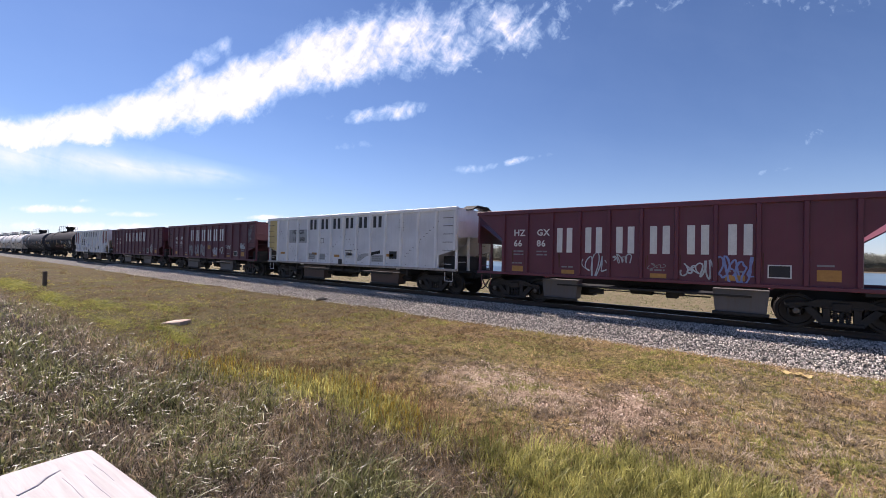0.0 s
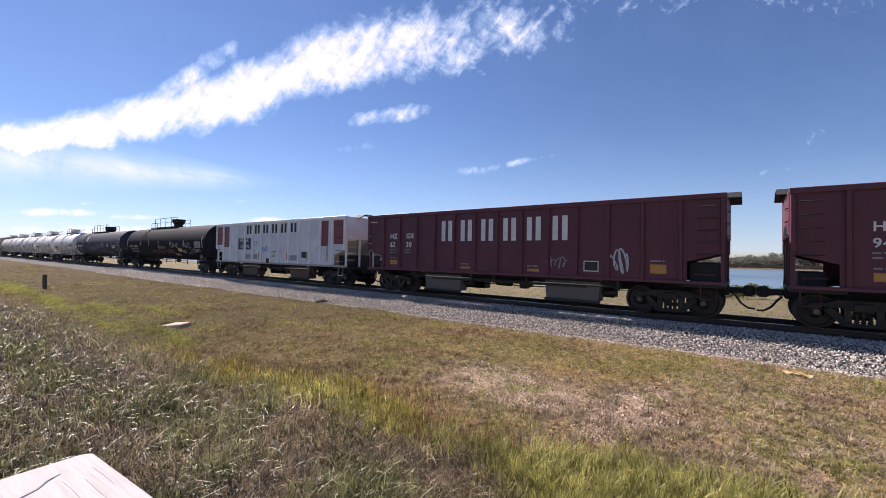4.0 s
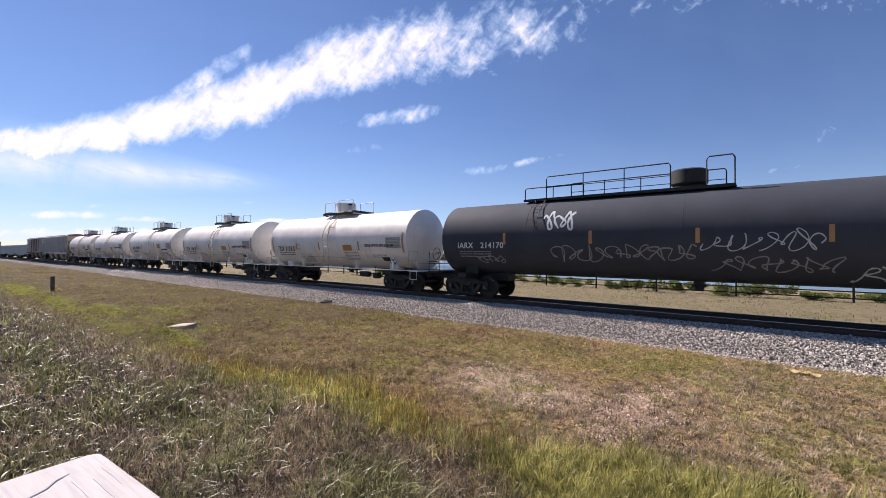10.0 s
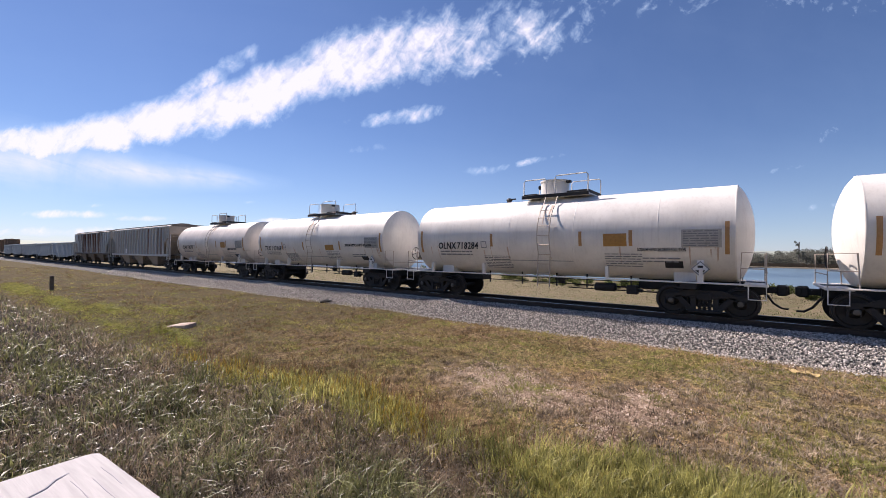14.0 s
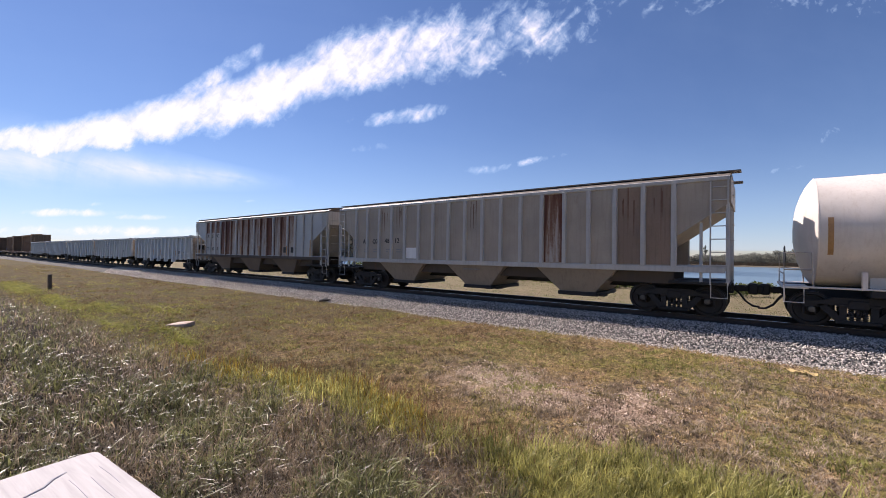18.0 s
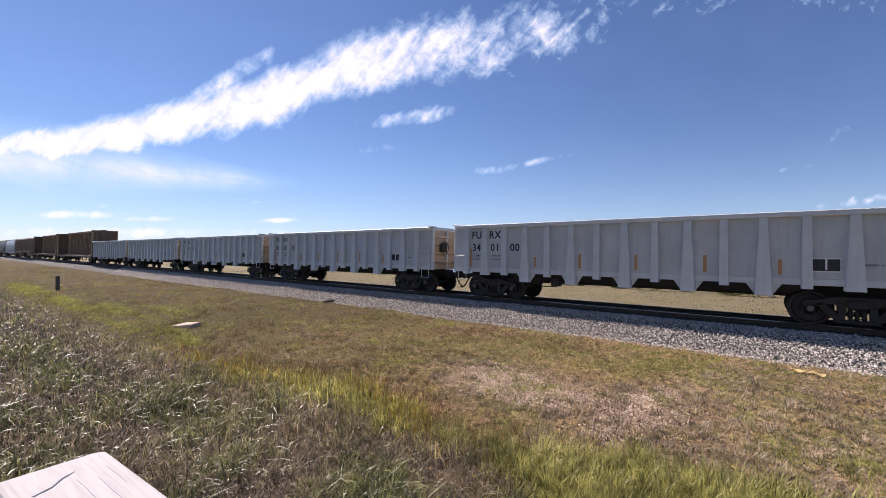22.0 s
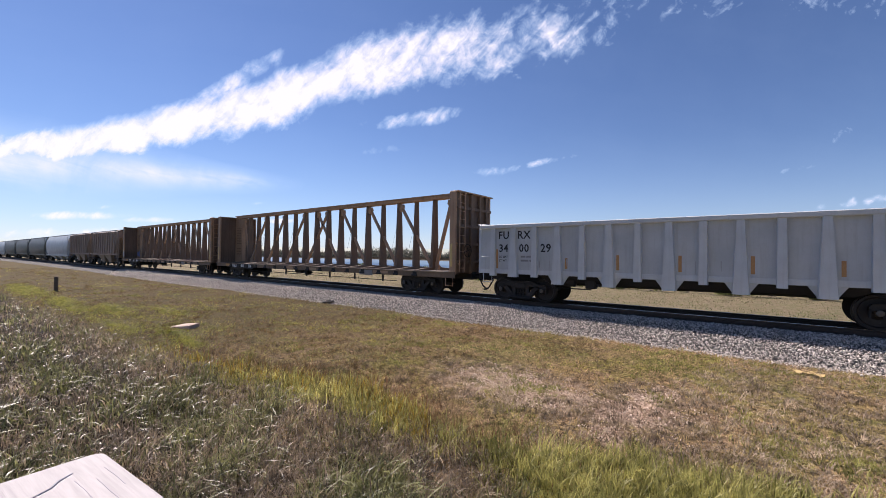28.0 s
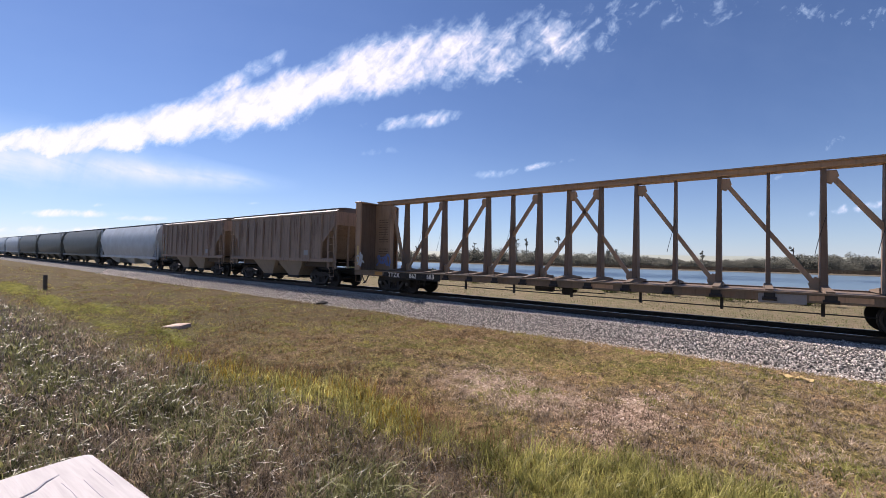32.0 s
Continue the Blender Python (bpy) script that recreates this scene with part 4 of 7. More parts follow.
        small_print(car, half - 1.12 if e > 0 else -half + .4, 2.2, .72, 5, -.142, STAIN_BROWN, .13, .05, rng)
        strip(car, e * (half - .2), 1.3, 2.3, -1.437, .11, YELLOW_LETTER)
        ladder(car, e * (half + .15), -1.1, dz, top - .1, .4, 10, mat, 90)
        stirrup(car, e * (half - .3), -1.44, dz - .22, mat)
        coupler(car, e, half)
    for x in (-half * .34, -half * .18, half * .05, half * .3, half * .55):
        part("sill_panel", Shape().box(x, x + rng.uniform(.6, 1.5), -1.466, -1.46, dz - .2, dz - .07), rng.choice((AMBER_DULL, TAN, TAN_POST)), car)
    part("amber_panel", Shape().box(-half + 1.53, -half + 2.06, -1.467, -1.46, dz - .22, dz - .05), AMBER_DULL, car, "amber panel")
    part("number_plate", Shape().box(-half + 2.3, -half + 5.65, -1.47, -1.46, dz - .34, dz - .045), SILL, car, "black panel with white lettering")
    for x, bit in zip((2.47, 3.84, 4.88), marks):
        lettering(bit, -half + x, dz - .26, .205, WHITE_LETTER, car, -1.472, .95)
    part("brake_rod", Shape().tube([(-7.2, -1.05, .56), (7.6, -1.05, .5)], .02, 6), IRON, car)
    for x in (-7.0, -4.7, -2.4, -.1, 2.2, 4.4, 6.6):
        part("rod_hanger", shared("rod_hanger", lambda: Shape().box(-.04, .04, -1.09, -1.01, .44, .95, .008), IRON), IRON, car, at=pose(x, 0, 0))
    brake_gear(car, -3.0, 1.0, -.7)
    part("floor_beam", Shape().box(half - 6.2, half - 5.2, -1.47, -1.40, .74, 1.0, .01), DIM_LETTER, car)
    hand_wheel(car, half + .3, -.9, 2.0)
    if tag:
        part("graffiti", scrawl(random.Random(77), -half + .15, -half + .6, 1.25, 1.95, lambda z: -1.437, 3, .05), GRAFFITI, car, "pale bubble-letter graffiti")
        part("graffiti", scrawl(random.Random(78), -half + .35, -half + 1.2, 1.25, 1.9, lambda z: -.15, 4, .06), GRAFFITI_BLUE, car, "blue bubble-letter graffiti")
    truck(car, -half + 2.45, s0)
    truck(car, half - 2.45, s0)
    return car

# ---- the train, from its head backwards ----
rng = random.Random(7)
flat = lambda z: -1.522


def maroon_hopper(s0, half, top, mat, label, style, rows, letters_z, seed, tags, ambers, data_x):
    r = random.Random(seed)
    car = ballast_hopper(s0, half, top, mat, label, True, r, style)
    ys = car["ys"]
    wordmark(car, -2.78, 2.82, letters_z[0], letters_z[1], ys, WHITE_LETTER)
    x0 = -4.5 if half < 7 else -5.9
    for i, row in enumerate(rows):
        for j, bit in enumerate(row):
            lettering(bit, x0 + j * (.94 if half < 7 else 1.03), letters_z[1] - (.26 if half < 7 else .73) - .4 * i, .23, WHITE_LETTER, car, ys - .002)
    for j in (0, .94):
        small_print(car, x0 + j, letters_z[1] - .82 - (0 if half < 7 else .42), .45, 2, ys, DIM_LETTER, .12, .05, r)
    for x, z0, z1 in ambers:
        panel(car, x, x + .46, z0, z1, ys, AMBER_DULL, "amber_panel", "amber panel")
        small_print(car, x, z1 + .13, .45, 1, ys, DIM_LETTER, .1, .05, r)
    panel(car, data_x, data_x + .5, 1.32, 1.68, ys, WHITE_LETTER, "data_panel", "framed black data panel")
    panel(car, data_x + .03, data_x + .47, 1.35, 1.65, ys - .004, BLACK_LETTER, "data_field")
    for k, (x, w, z, h, n, m, t) in enumerate(tags):
        part("graffiti", scrawl(random.Random(seed * 50 + k), x, x + w, z, z + h, lambda zz: ys, n, t), m, car)
    part("rust_stain", stains(r, -half + 1.3, half - 1.3, 1.2, 2.0, lambda zz: ys, 12, .014), RUST_RUN, car)
    return car


c1 = maroon_hopper(-2.8, 6.12, 3.5, MAROON, "maroon open ballast hopper car with white bar lettering", "maroon", (("HZ", "GX"), ("66", "86")), (1.93, 2.8), 1,
                   ((-1.83, .8, 1.08, .85, 4, GRAFFITI, .02), (-.85, .55, 1.6, .3, 4, GRAFFITI, .018), (1.15, .75, 1.22, .55, 5, GRAFFITI, .025), (1.95, .9, 1.1, .8, 5, GRAFFITI_BLUE, .03), (.25, .45, 1.45, .2, 3, DIM_LETTER, .012)),
                   ((-4.56, 1.19, 1.4), (-2.6, 1.18, 1.32), (.26, 1.18, 1.32), (2.2, 1.2, 1.36), (4.14, 1.29, 1.58)), 3.15)


def white_hopper(s0, label, seed, yellow, red, number_x, number_z, rows, box_mat, text_mat):
    r = random.Random(seed)
    half, top = 7.4, 3.8
    car = ballast_hopper(s0, half, top, WHITE, label, True, r, "white")
    ys = car["ys"]
    wordmark(car, -2.98, 2.85, 3.03, 3.59, ys, BLACK_LETTER)
    bolts_on(car, r, half, top, ys, 14)
    # the number panel stops at the post in its middle
    panel(car, number_x, number_x + .82, number_z, number_z + .78, ys, box_mat, "number_panel", "painted number panel")
    panel(car, number_x + .98, number_x + 1.8, number_z, number_z + .78, ys, box_mat, "number_panel", "painted number panel")
    for i, row in enumerate(rows):
        for j, bit in enumerate(row):
            lettering(bit, number_x + (.32 if not i else .40) + (.68 if j else 0) + (.03 if j and not i else 0), number_z + .54 - .43 * i, .22, text_mat, car, ys - .007)
    if yellow:
        part("end_panel", Shape().prism([(-half + .02, 1.99), (-half + .95, 1.74), (-half + .95, 3.66), (-half + .02, 3.66)], ys - .006, ys), YELLOWED, car, "yellow end panel")
        for x, z in ((-6.0, 1.58), (-2.78, 1.58), (-.77, 1.5), (.25, 1.6), (3.25, 1.6)):
            panel(car, x, x + .46, z, z + .13, ys, AMBER_DULL, "amber_panel", "amber panel")
        smear = Shape().prism([(1.1, 1.32), (1.2, 1.62), (1.6, 1.72), (1.98, 1.74), (1.98, 1.62), (1.7, 1.55), (1.4, 1.36)], ys - .006, ys)
        part("painted_patch", smear, GREY_PANEL, car, "grey painted-over smear")
        part("painted_patch", Shape().prism([(2.1, 1.6), (2.1, 1.78), (2.8, 1.9), (2.8, 1.74), (2.45, 1.7)], ys - .006, ys), SILL, car, "black painted-over smear")
    else:
        for x, z1 in ((-3.2, 1.78), (-1.39, 1.78), (1.87, 1.83), (3.99, 1.86), (5.84, 2.3)):
            strip(car, x, 1.35, z1, ys, .1)
    if red:
        for x0, x1, z0 in ((-half + .1, -half + .93, 2.3), (-half + 1.2, -half + 1.92, 2.12), (5.27, 5.92, 2.19), (6.4, 7.3, 2.3)):
            panel(car, x0, x1, z0, 3.6, ys, RED_PANEL, "red_panel", "dark red painted panel")
    for x, w in ((-3.1, .66), (-2.15, .6), (2.2, .8)):
        panel(car, x, x + w, 1.33, 1.66, ys, GREY_PANEL, "grey_panel")
        small_print(car, x + .05, 1.6, w - .1, 3, ys - .006, DIM_LETTER, .1, .045, r)
    panel(car, 3.43, 3.92, 1.5, 1.86, ys, BLACK_LETTER, "data_panel", "black data panel")
    panel(car, .15, .70, 1.44, 1.92, ys, WHITE_LETTER, "notice_panel")
    small_print(car, .2, 1.78, .45, 4, ys - .006, DIM_LETTER, .08, .035, r)
    lettering("WARNING", .18, 1.82, .075, BLACK_LETTER, car, ys - .006)
    part("class_mark", Shape().box(-1.95, -1.72, ys - .005, ys, 2.25, 2.28).box(-1.95, -1.72, ys - .005, ys, 2.5, 2.53).box(-1.97, -1.94, ys - .005, ys, 2.25, 2.53).box(-1.73, -1.70, ys - .005, ys, 2.25, 2.53), DIM_LETTER, car)
    if red:
        part("graffiti", scrawl(r, -1.15, -.3, 1.75, 2.2, lambda zz: ys, 4, .03), GRAFFITI_BLUE, car)
    part("valve_box", Shape().box(-.25, .0, -1.66, -1.5, 1.12, 1.4, .02), IRON, car)
    return car


c2 = white_hopper(-17.4, "white ballast hopper car with a yellow end panel and black bars", 2, True, False, -5.08, 2.27, (("HZ", "GX"), ("10", "600")), GREY_PANEL, BLACK_LETTER)
c3 = maroon_hopper(-33.85, 7.42, 3.7, MAROON_DARK, "dark maroon ballast hopper car covered in pale graffiti", "white", (("HZ", "GX"), ("94", "82")), (2.4, 3.28), 3,
                   ((-3.1, 1.4, 1.28, .85, 5, GRAFFITI_DULL, .085), (-1.6, 1.5, 1.28, .9, 6, GRAFFITI_DULL, .08), (1.18, .8, 1.28, .62, 6, GRAFFITI, .03), (2.2, .66, 1.45, .5, 4, GRAFFITI, .02), (3.28, .8, 1.8, .3, 4, GRAFFITI, .02), (5.33, .6, 1.8, .42, 5, GRAFFITI, .035), (6.35, .5, 2.28, 1.0, 4, DIM_LETTER, .025)),
                   ((-5.88, 1.32, 1.53), (-3.9, 1.25, 1.34), (-1.75, 1.24, 1.34), (.29, 1.78, 2.06), (1.3, 1.24, 1.34), (3.4, 1.26, 1.36), (5.47, 1.33, 1.61)), 4.45)
c4 = maroon_hopper(-50.1, 7.42, 3.7, MAROON_DARK, "dark maroon ballast hopper car with white bar lettering", "white", (("HZ", "GX"), ("62", "30")), (2.4, 3.28), 4,
                   ((4.3, .55, 1.3, .8, 3, GRAFFITI, .03), (2.0, .8, 1.4, .4, 5, DIM_LETTER, .02)), ((-5.88, 1.32, 1.53), (-1.75, 1.24, 1.34), (1.3, 1.24, 1.34), (5.47, 1.33, 1.61)), 3.4)
c5 = white_hopper(-66.7, "white ballast hopper car with dark red panels and a navy panel", 5, False, True, -4.24, 1.96, (("HZ", "GX"), ("10", "390")), NAVY, WHITE_LETTER)


def strips_on_tank(car, surf, xs, z0, z1, material=AMBER, w=.11):
    for x in xs:
        part("reflective_strip", face_on(x - w / 2, x + w / 2, z0, z1, surf, .006, 1, 6), material, car, "amber reflective strip")


def long_tank(s0, mat, label, seed, dark):
    r = random.Random(seed)
    half, R, zc = 9.74, 1.5, 2.52
    car, shell, surf = tank_car(s0, half, R, zc, mat, SILL, label, r, "long")
    strips_on_tank(car, surf, (-5.06, -2.9, -.45, 2.3, 5.2) if dark else (-6.1, -2.75, .4, 3.3, 6.4), 2.24, 2.69, AMBER)
    strips_on_tank(car, surf, (-9.05, 8.72) if dark else (9.2,), 2.05, 2.97, AMBER, .13)
    a, b = (-5.1, 1.3) if dark else (-5.69, 1.3)
    platform(car, a, b, zc + R + .04, .62, SILL, [(a + .05, a + (1.5 if dark else 2.4), -.6, .45), (a + .95, b - (.03 if dark else 1.75), -.6, .84), *([] if dark else [(b - .75, b - .03, -.6, .9)]), (a + 1.5, b - .3, .6, .7)])
    if dark:
        dome = Shape().lathe([(zc + R - .05, .36), (zc + R + .30, .38), (zc + R + .42, .5), (zc + R + .74, .57), (zc + R + .78, .4), (zc + R + .8, .05)], 22, "z", (.0, 0, 0))
    else:
        dome = Shape().lathe([(zc + R - .05, .5), (zc + R + .1, .5), (zc + R + .14, .44), (zc + R + .22, .55), (zc + R + .64, .55), (zc + R + .68, .5), (zc + R + .7, .05)], 22, "z", (.0, 0, 0))
    part("manway_dome", dome, SILL, car, "black valve housing", smooth=True)
    lad = Shape()
    for x in (a + .55, a + .95):
        lad.tube([(x, surf(z) - .12, z) for z in (2.9, 3.1, 3.3, 3.5, 3.7)] + [(x, -.62, zc + R)], .016, 5)
    for z in (2.95, 3.2, 3.45, 3.7):
        lad.tube([(a + .55, surf(z) - .12, z), (a + .95, surf(z) - .12, z)], .013, 5)
    part("ladder", lad, SILL, car)
    part("end_tag", scrawl(random.Random(seed), -.2, .5, 2.5, 3.3, lambda z: 0, 3, .03), GRAFFITI, car, at=pose(half - .02, 0, 0, 0, 0, 90)) if not dark else None
    return car, surf, r


k6, sf, r6 = long_tank(-85.5, BLACK_TANK, "long black tank car with graffiti along its belly", 6, True)
lettering("UTLX", -8.15, 2.09, .21, YELLOW_LETTER, k6, sf(2.2) - .03, .95)
lettering("957059", -6.97, 2.09, .21, YELLOW_LETTER, k6, sf(2.2) - .03, 1.0)
small_print(k6, -8.1, 1.98, 2.1, 3, sf, DIM_LETTER, .14, .05, r6)
part("data_table", face_on(7.28, 8.37, 2.07, 2.57, sf, .006, 1, 6), GREY_PANEL, k6, "faded grey data table")
small_print(k6, 7.34, 2.52, .98, 7, sf, BLACK_LETTER, .065, .02, r6)
part("hazard_placard", Shape().prism([(8.06, 1.08), (8.31, 1.33), (8.06, 1.58), (7.81, 1.33)], -1.22, -1.21), DIM_LETTER, k6, "red and white hazard placard")
part("hazard_field", Shape().prism([(8.06, 1.12), (8.27, 1.33), (8.06, 1.54), (7.85, 1.33)], -1.226, -1.221), GRAFFITI_RED, k6)
for x0, x1, z0, z1, m, w in ((-2.5, -.9, 1.5, 1.9, GRAFFITI_RED, .02), (-.9, .9, 1.5, 1.85, GRAFFITI_RED, .02), (1.2, 2.8, 1.55, 1.95, GRAFFITI_RED, .025), (-.7, 1.0, 1.92, 2.25, YELLOW_LETTER, .016), (2.4, 4.05, 2.06, 2.5, GRAFFITI, .016),
                             (4.66, 5.4, 1.6, 1.9, GRAFFITI, .016), (4.9, 6.55, 2.0, 2.5, GRAFFITI, .016), (6.5, 8.15, 1.68, 2.0, GRAFFITI, .018), (2.6, 3.6, 1.35, 1.6, GRAFFITI, .02), (5.7, 6.5, 1.5, 1.75, GRAFFITI_BLUE, .018)):
    part("graffiti", scrawl(r6, x0, x1, z0, z1, sf, max(4, int((x1 - x0) * 4)), w), m, k6)
part("yellow_patch", face_on(3.8, 4.6, 1.72, 2.0, sf, .007, 1, 4), YELLOW_LETTER, k6)

k7, sf, r7 = long_tank(-106.65, GREY_TANK, "long charcoal tank car with pale graffiti", 7, False)
lettering("214170", -7.2, 2.1, .23, WHITE_LETTER, k7, sf(2.2) - .03)
lettering("IARX", -8.35, 2.1, .23, WHITE_LETTER, k7, sf(2.33) - .006)
small_print(k7, -8.3, 1.98, 1.6, 3, sf, DIM_LETTER, .1, .04, r7)
lettering("NON-ODORIZED", 6.45, 2.17, .105, WHITE_LETTER, k7, sf(2.2) - .03)
lettering("LIQUEFIED PETROLEUM GAS", 6.48, 2.0, .08, WHITE_LETTER, k7, sf(2.0) - .03, .78)
part("orange_panel", face_on(4.5, 5.2, 2.1, 2.5, sf, .006, 1, 5), AMBER_DULL, k7, "orange panel with faded print")
part("data_table", face_on(8.0, 9.08, 2.12, 2.66, sf, .006, 1, 6), GREY_TANK, k7, "faded grey data table")
small_print(k7, 8.04, 2.62, 1.0, 7, sf, DIM_LETTER, .072, .03, r7)
part("data_panel", face_on(7.77, 8.2, 1.65, 1.9, sf, .006, 1, 3), WHITE_LETTER, k7)
part("data_field", face_on(7.80, 8.17, 1.68, 1.87, sf, .010, 1, 3), BLACK_LETTER, k7)
part("hazard_placard", Shape().prism([(8.73, 1.16), (8.98, 1.41), (8.73, 1.66), (8.48, 1.41)], -1.27, -1.26), DIM_LETTER, k7, "red and white hazard placard")
part("hazard_field", Shape().prism([(8.73, 1.2), (8.94, 1.41), (8.73, 1.62), (8.52, 1.41)], -1.276, -1.271), GRAFFITI_RED, k7)
for x0, x1, z0, z1, m, w in ((-4.45, -3.35, 2.75, 3.45, GRAFFITI, .04), (-4.2, -1.9, 1.6, 2.2, DIM_LETTER, .022), (-1.8, .35, 1.7, 2.2, DIM_LETTER, .022), (.6, 1.9, 2.0, 2.5, GRAFFITI, .018), (2.0, 3.2, 2.0, 2.6, GRAFFITI, .018), (.9, 3.5, 1.42, 1.85, DIM_LETTER, .02),
                             (3.85, 6.0, 1.2, 1.62, GRAFFITI, .022), (9.0, 9.5, 1.6, 2.0, GRAFFITI, .02), (-7.5, -6.2, 1.5, 1.8, DIM_LETTER, .02)):
    part("graffiti", scrawl(r7, x0, x1, z0, z1, sf, max(4, int((x1 - x0) * 3)), w), m, k7)


def short_tank(s0, mat, label, seed, marks, olnx, hypo, vent_x, half=6.38):
    r = random.Random(seed)
    R, zc = 1.52, 2.55
    car, shell, surf = tank_car(s0, half, R, zc, mat, mat, label, r, "white")
    top = zc + R
    d = .3 if olnx else 0.0
    platform(car, -1.35 + d, 1.3 + d, top + .06, .78, mat, [(-1.3 + d, -.35 + d, -.75, .66), (0 + d, 1.25 + d, -.75, .74), (-1.3 + d, -.3 + d, .75, .66), (.1 + d, 1.25 + d, .75, .72)])
    part("platform_kerb", Shape().box(-1.35 + d, 1.3 + d, -.86, -.79, top - .02, top + .11, .01), SILL, car)
    part("walk_grating", Shape().box(-1.33 + d, -.75 + d, -.76, .76, top + .065, top + .17, .01).box(.45 + d, 1.28 + d, -.76, .76, top + .065, top + .19, .01), SILL, car)
    part("valve_housing", Shape().lathe([(top - .1, .55), (top + .64, .55), (top + .66, .58), (top + .72, .58), (top + .74, .05)], 26, "z", (-.3 + d, 0, 0)), mat, car, "white cylindrical valve housing", smooth=True)
    part("housing_bracket", Shape().box(-1.0 + d, -.84 + d, -.08, .08, top + .45, top + .6, .02).box(.24 + d, .42 + d, -.3, -.1, top + .58, top + .68, .02), IRON, car)
    part("vent_valve", Shape().lathe([(top - .05, .10), (top + .08, .10), (top + .13, .15), (top + .2, .05)], 10, "z", (vent_x, 0, 0)).box(vent_x, vent_x + .3, -.03, .03, top + .12, top + .17), IRON, car)
    lx = -.32 + d
    off = lambda z: (-1.42 if z < 1.9 else surf(z)) - .13
    lad = Shape()
    for x in (lx, lx + .47):
        lad.tube([(x, off(z), z) for z in (.66, 1.1, 1.5, 1.9, 2.3, 2.6, 2.9, 3.2, 3.5, 3.75)] + [(x, -.8, top + .06)], .02, 5)
    for z in (.8, 1.15, 1.5, 1.85, 2.2, 2.55, 2.9, 3.2, 3.5):
        lad.tube([(lx, off(z), z), (lx + .47, off(z), z)], .015, 5)
    part("ladder", lad, LADDER_GRIME, car, "rust-grimed ladder")
    part("ladder_pad", face_on(lx - .12, lx + .6, 1.75, 2.95, surf, .02, 1, 10), mat, car)
    part("heater_weld", face_on(-2.2, 1.2, 1.6, 1.63, surf, .008, 1, 1), GREY_PANEL, car)
    tx, tz = (-4.74, 2.06) if olnx else (-5.12, 1.96)
    lettering(marks[0], tx, tz, .27, BLACK_LETTER, car, surf(tz + .27) - .006, .82)
    lettering(marks[1], tx + (1.0 if olnx else .86), tz, .27, BLACK_LETTER, car, surf(tz + .27) - .006, .86)
    small_print(car, tx + .05, tz - .09, 1.7, 2, surf, DIM_LETTER, .12, .055, r)
    small_print(car, tx + 2.25, 1.78, 1.25, 8, surf, DIM_LETTER, .065, .025, r)
    cx = -2.55 if olnx else -2.98
    part("class_mark", face_on(cx, cx + .26, 2.1, 2.36, surf, .006, 1, 3), DIM_LETTER, car)
    part("class_field", face_on(cx + .03, cx + .23, 2.13, 2.33, surf, .010, 1, 3), mat, car)
    strips_on_tank(car, surf, (-5.72, 5.75), 1.9, 2.85, AMBER)
    strips_on_tank(car, surf, (-2.05, 1.53, 3.17) if olnx else (-3.09, -.85, 2.57), 2.0 + .15 * olnx, 2.46 + .2 * olnx, AMBER)
    ox = 2.31 if olnx else 1.28
    part("orange_panel", face_on(ox, ox + .74, 1.98 + .16 * olnx, 2.28 + .28 * olnx, surf, .006, 1, 5), AMBER_DULL, car, "orange panel with faded print")
    small_print(car, ox + .02, 1.9, 1.2, 6, surf, DIM_LETTER, .08, .028, r)
    if hypo:
        hx, hz = (3.37, 1.98) if olnx else (3.06, 2.18)
        lettering("SODIUM HYPOCHLORITE SOLUTION", hx, hz, .11 if olnx else .13, BLACK_LETTER, car, surf(hz + .06) - .02, .48 if olnx else .62)
    small_print(car, 3.5, 1.78, 1.1, 2, surf, DIM_LETTER, .1, .04, r)
    part("data_table", face_on(4.6, 5.62, 2.1, 2.64, surf, .006, 1, 6), HOPPER_PATCH, car, "faded grey data table")
    small_print(car, 4.65, 2.6, .92, 7, surf, DIM_LETTER, .072, .03, r)
    part("data_panel", face_on(4.12, 4.62, 1.46, 1.68, surf, .006, 1, 3), BLACK_LETTER, car)
    part("placard_plate", Shape().box(5.0, 5.18, -1.40, -1.385, 1.06, 1.72), mat, car)
    part("hazard_placard", Shape().prism([(5.09, 1.22), (5.33, 1.46), (5.09, 1.70), (4.85, 1.46)], -1.415, -1.402), DIM_LETTER, car, "black and white hazard placard")
    part("hazard_field", Shape().prism([(5.09, 1.26), (5.29, 1.46), (5.09, 1.66), (4.89, 1.46)], -1.420, -1.416), WHITE_LETTER, car)
    part("hazard_mark", Shape().prism([(5.09, 1.29), (5.22, 1.42), (4.96, 1.42)], -1.425, -1.421).box(5.02, 5.16, -1.425, -1.421, 1.49, 1.56), BLACK_LETTER, car)
    rust = part("rust_stain", stains(r, lx - .1, lx + .6, 2.9, 3.95, surf, 7, .022), ORANGE_RUN, car, "orange rust runs below the platform")
    part("rust_stain", stains(r, 5.45, 5.6, 1.5, 2.6, surf, 4, .025), ORANGE_RUN, car)
    part("rust_stain", stains(r, -5.5, 5.5, 1.4, 2.2, surf, 10, .02), ORANGE_RUN, car)
    return car


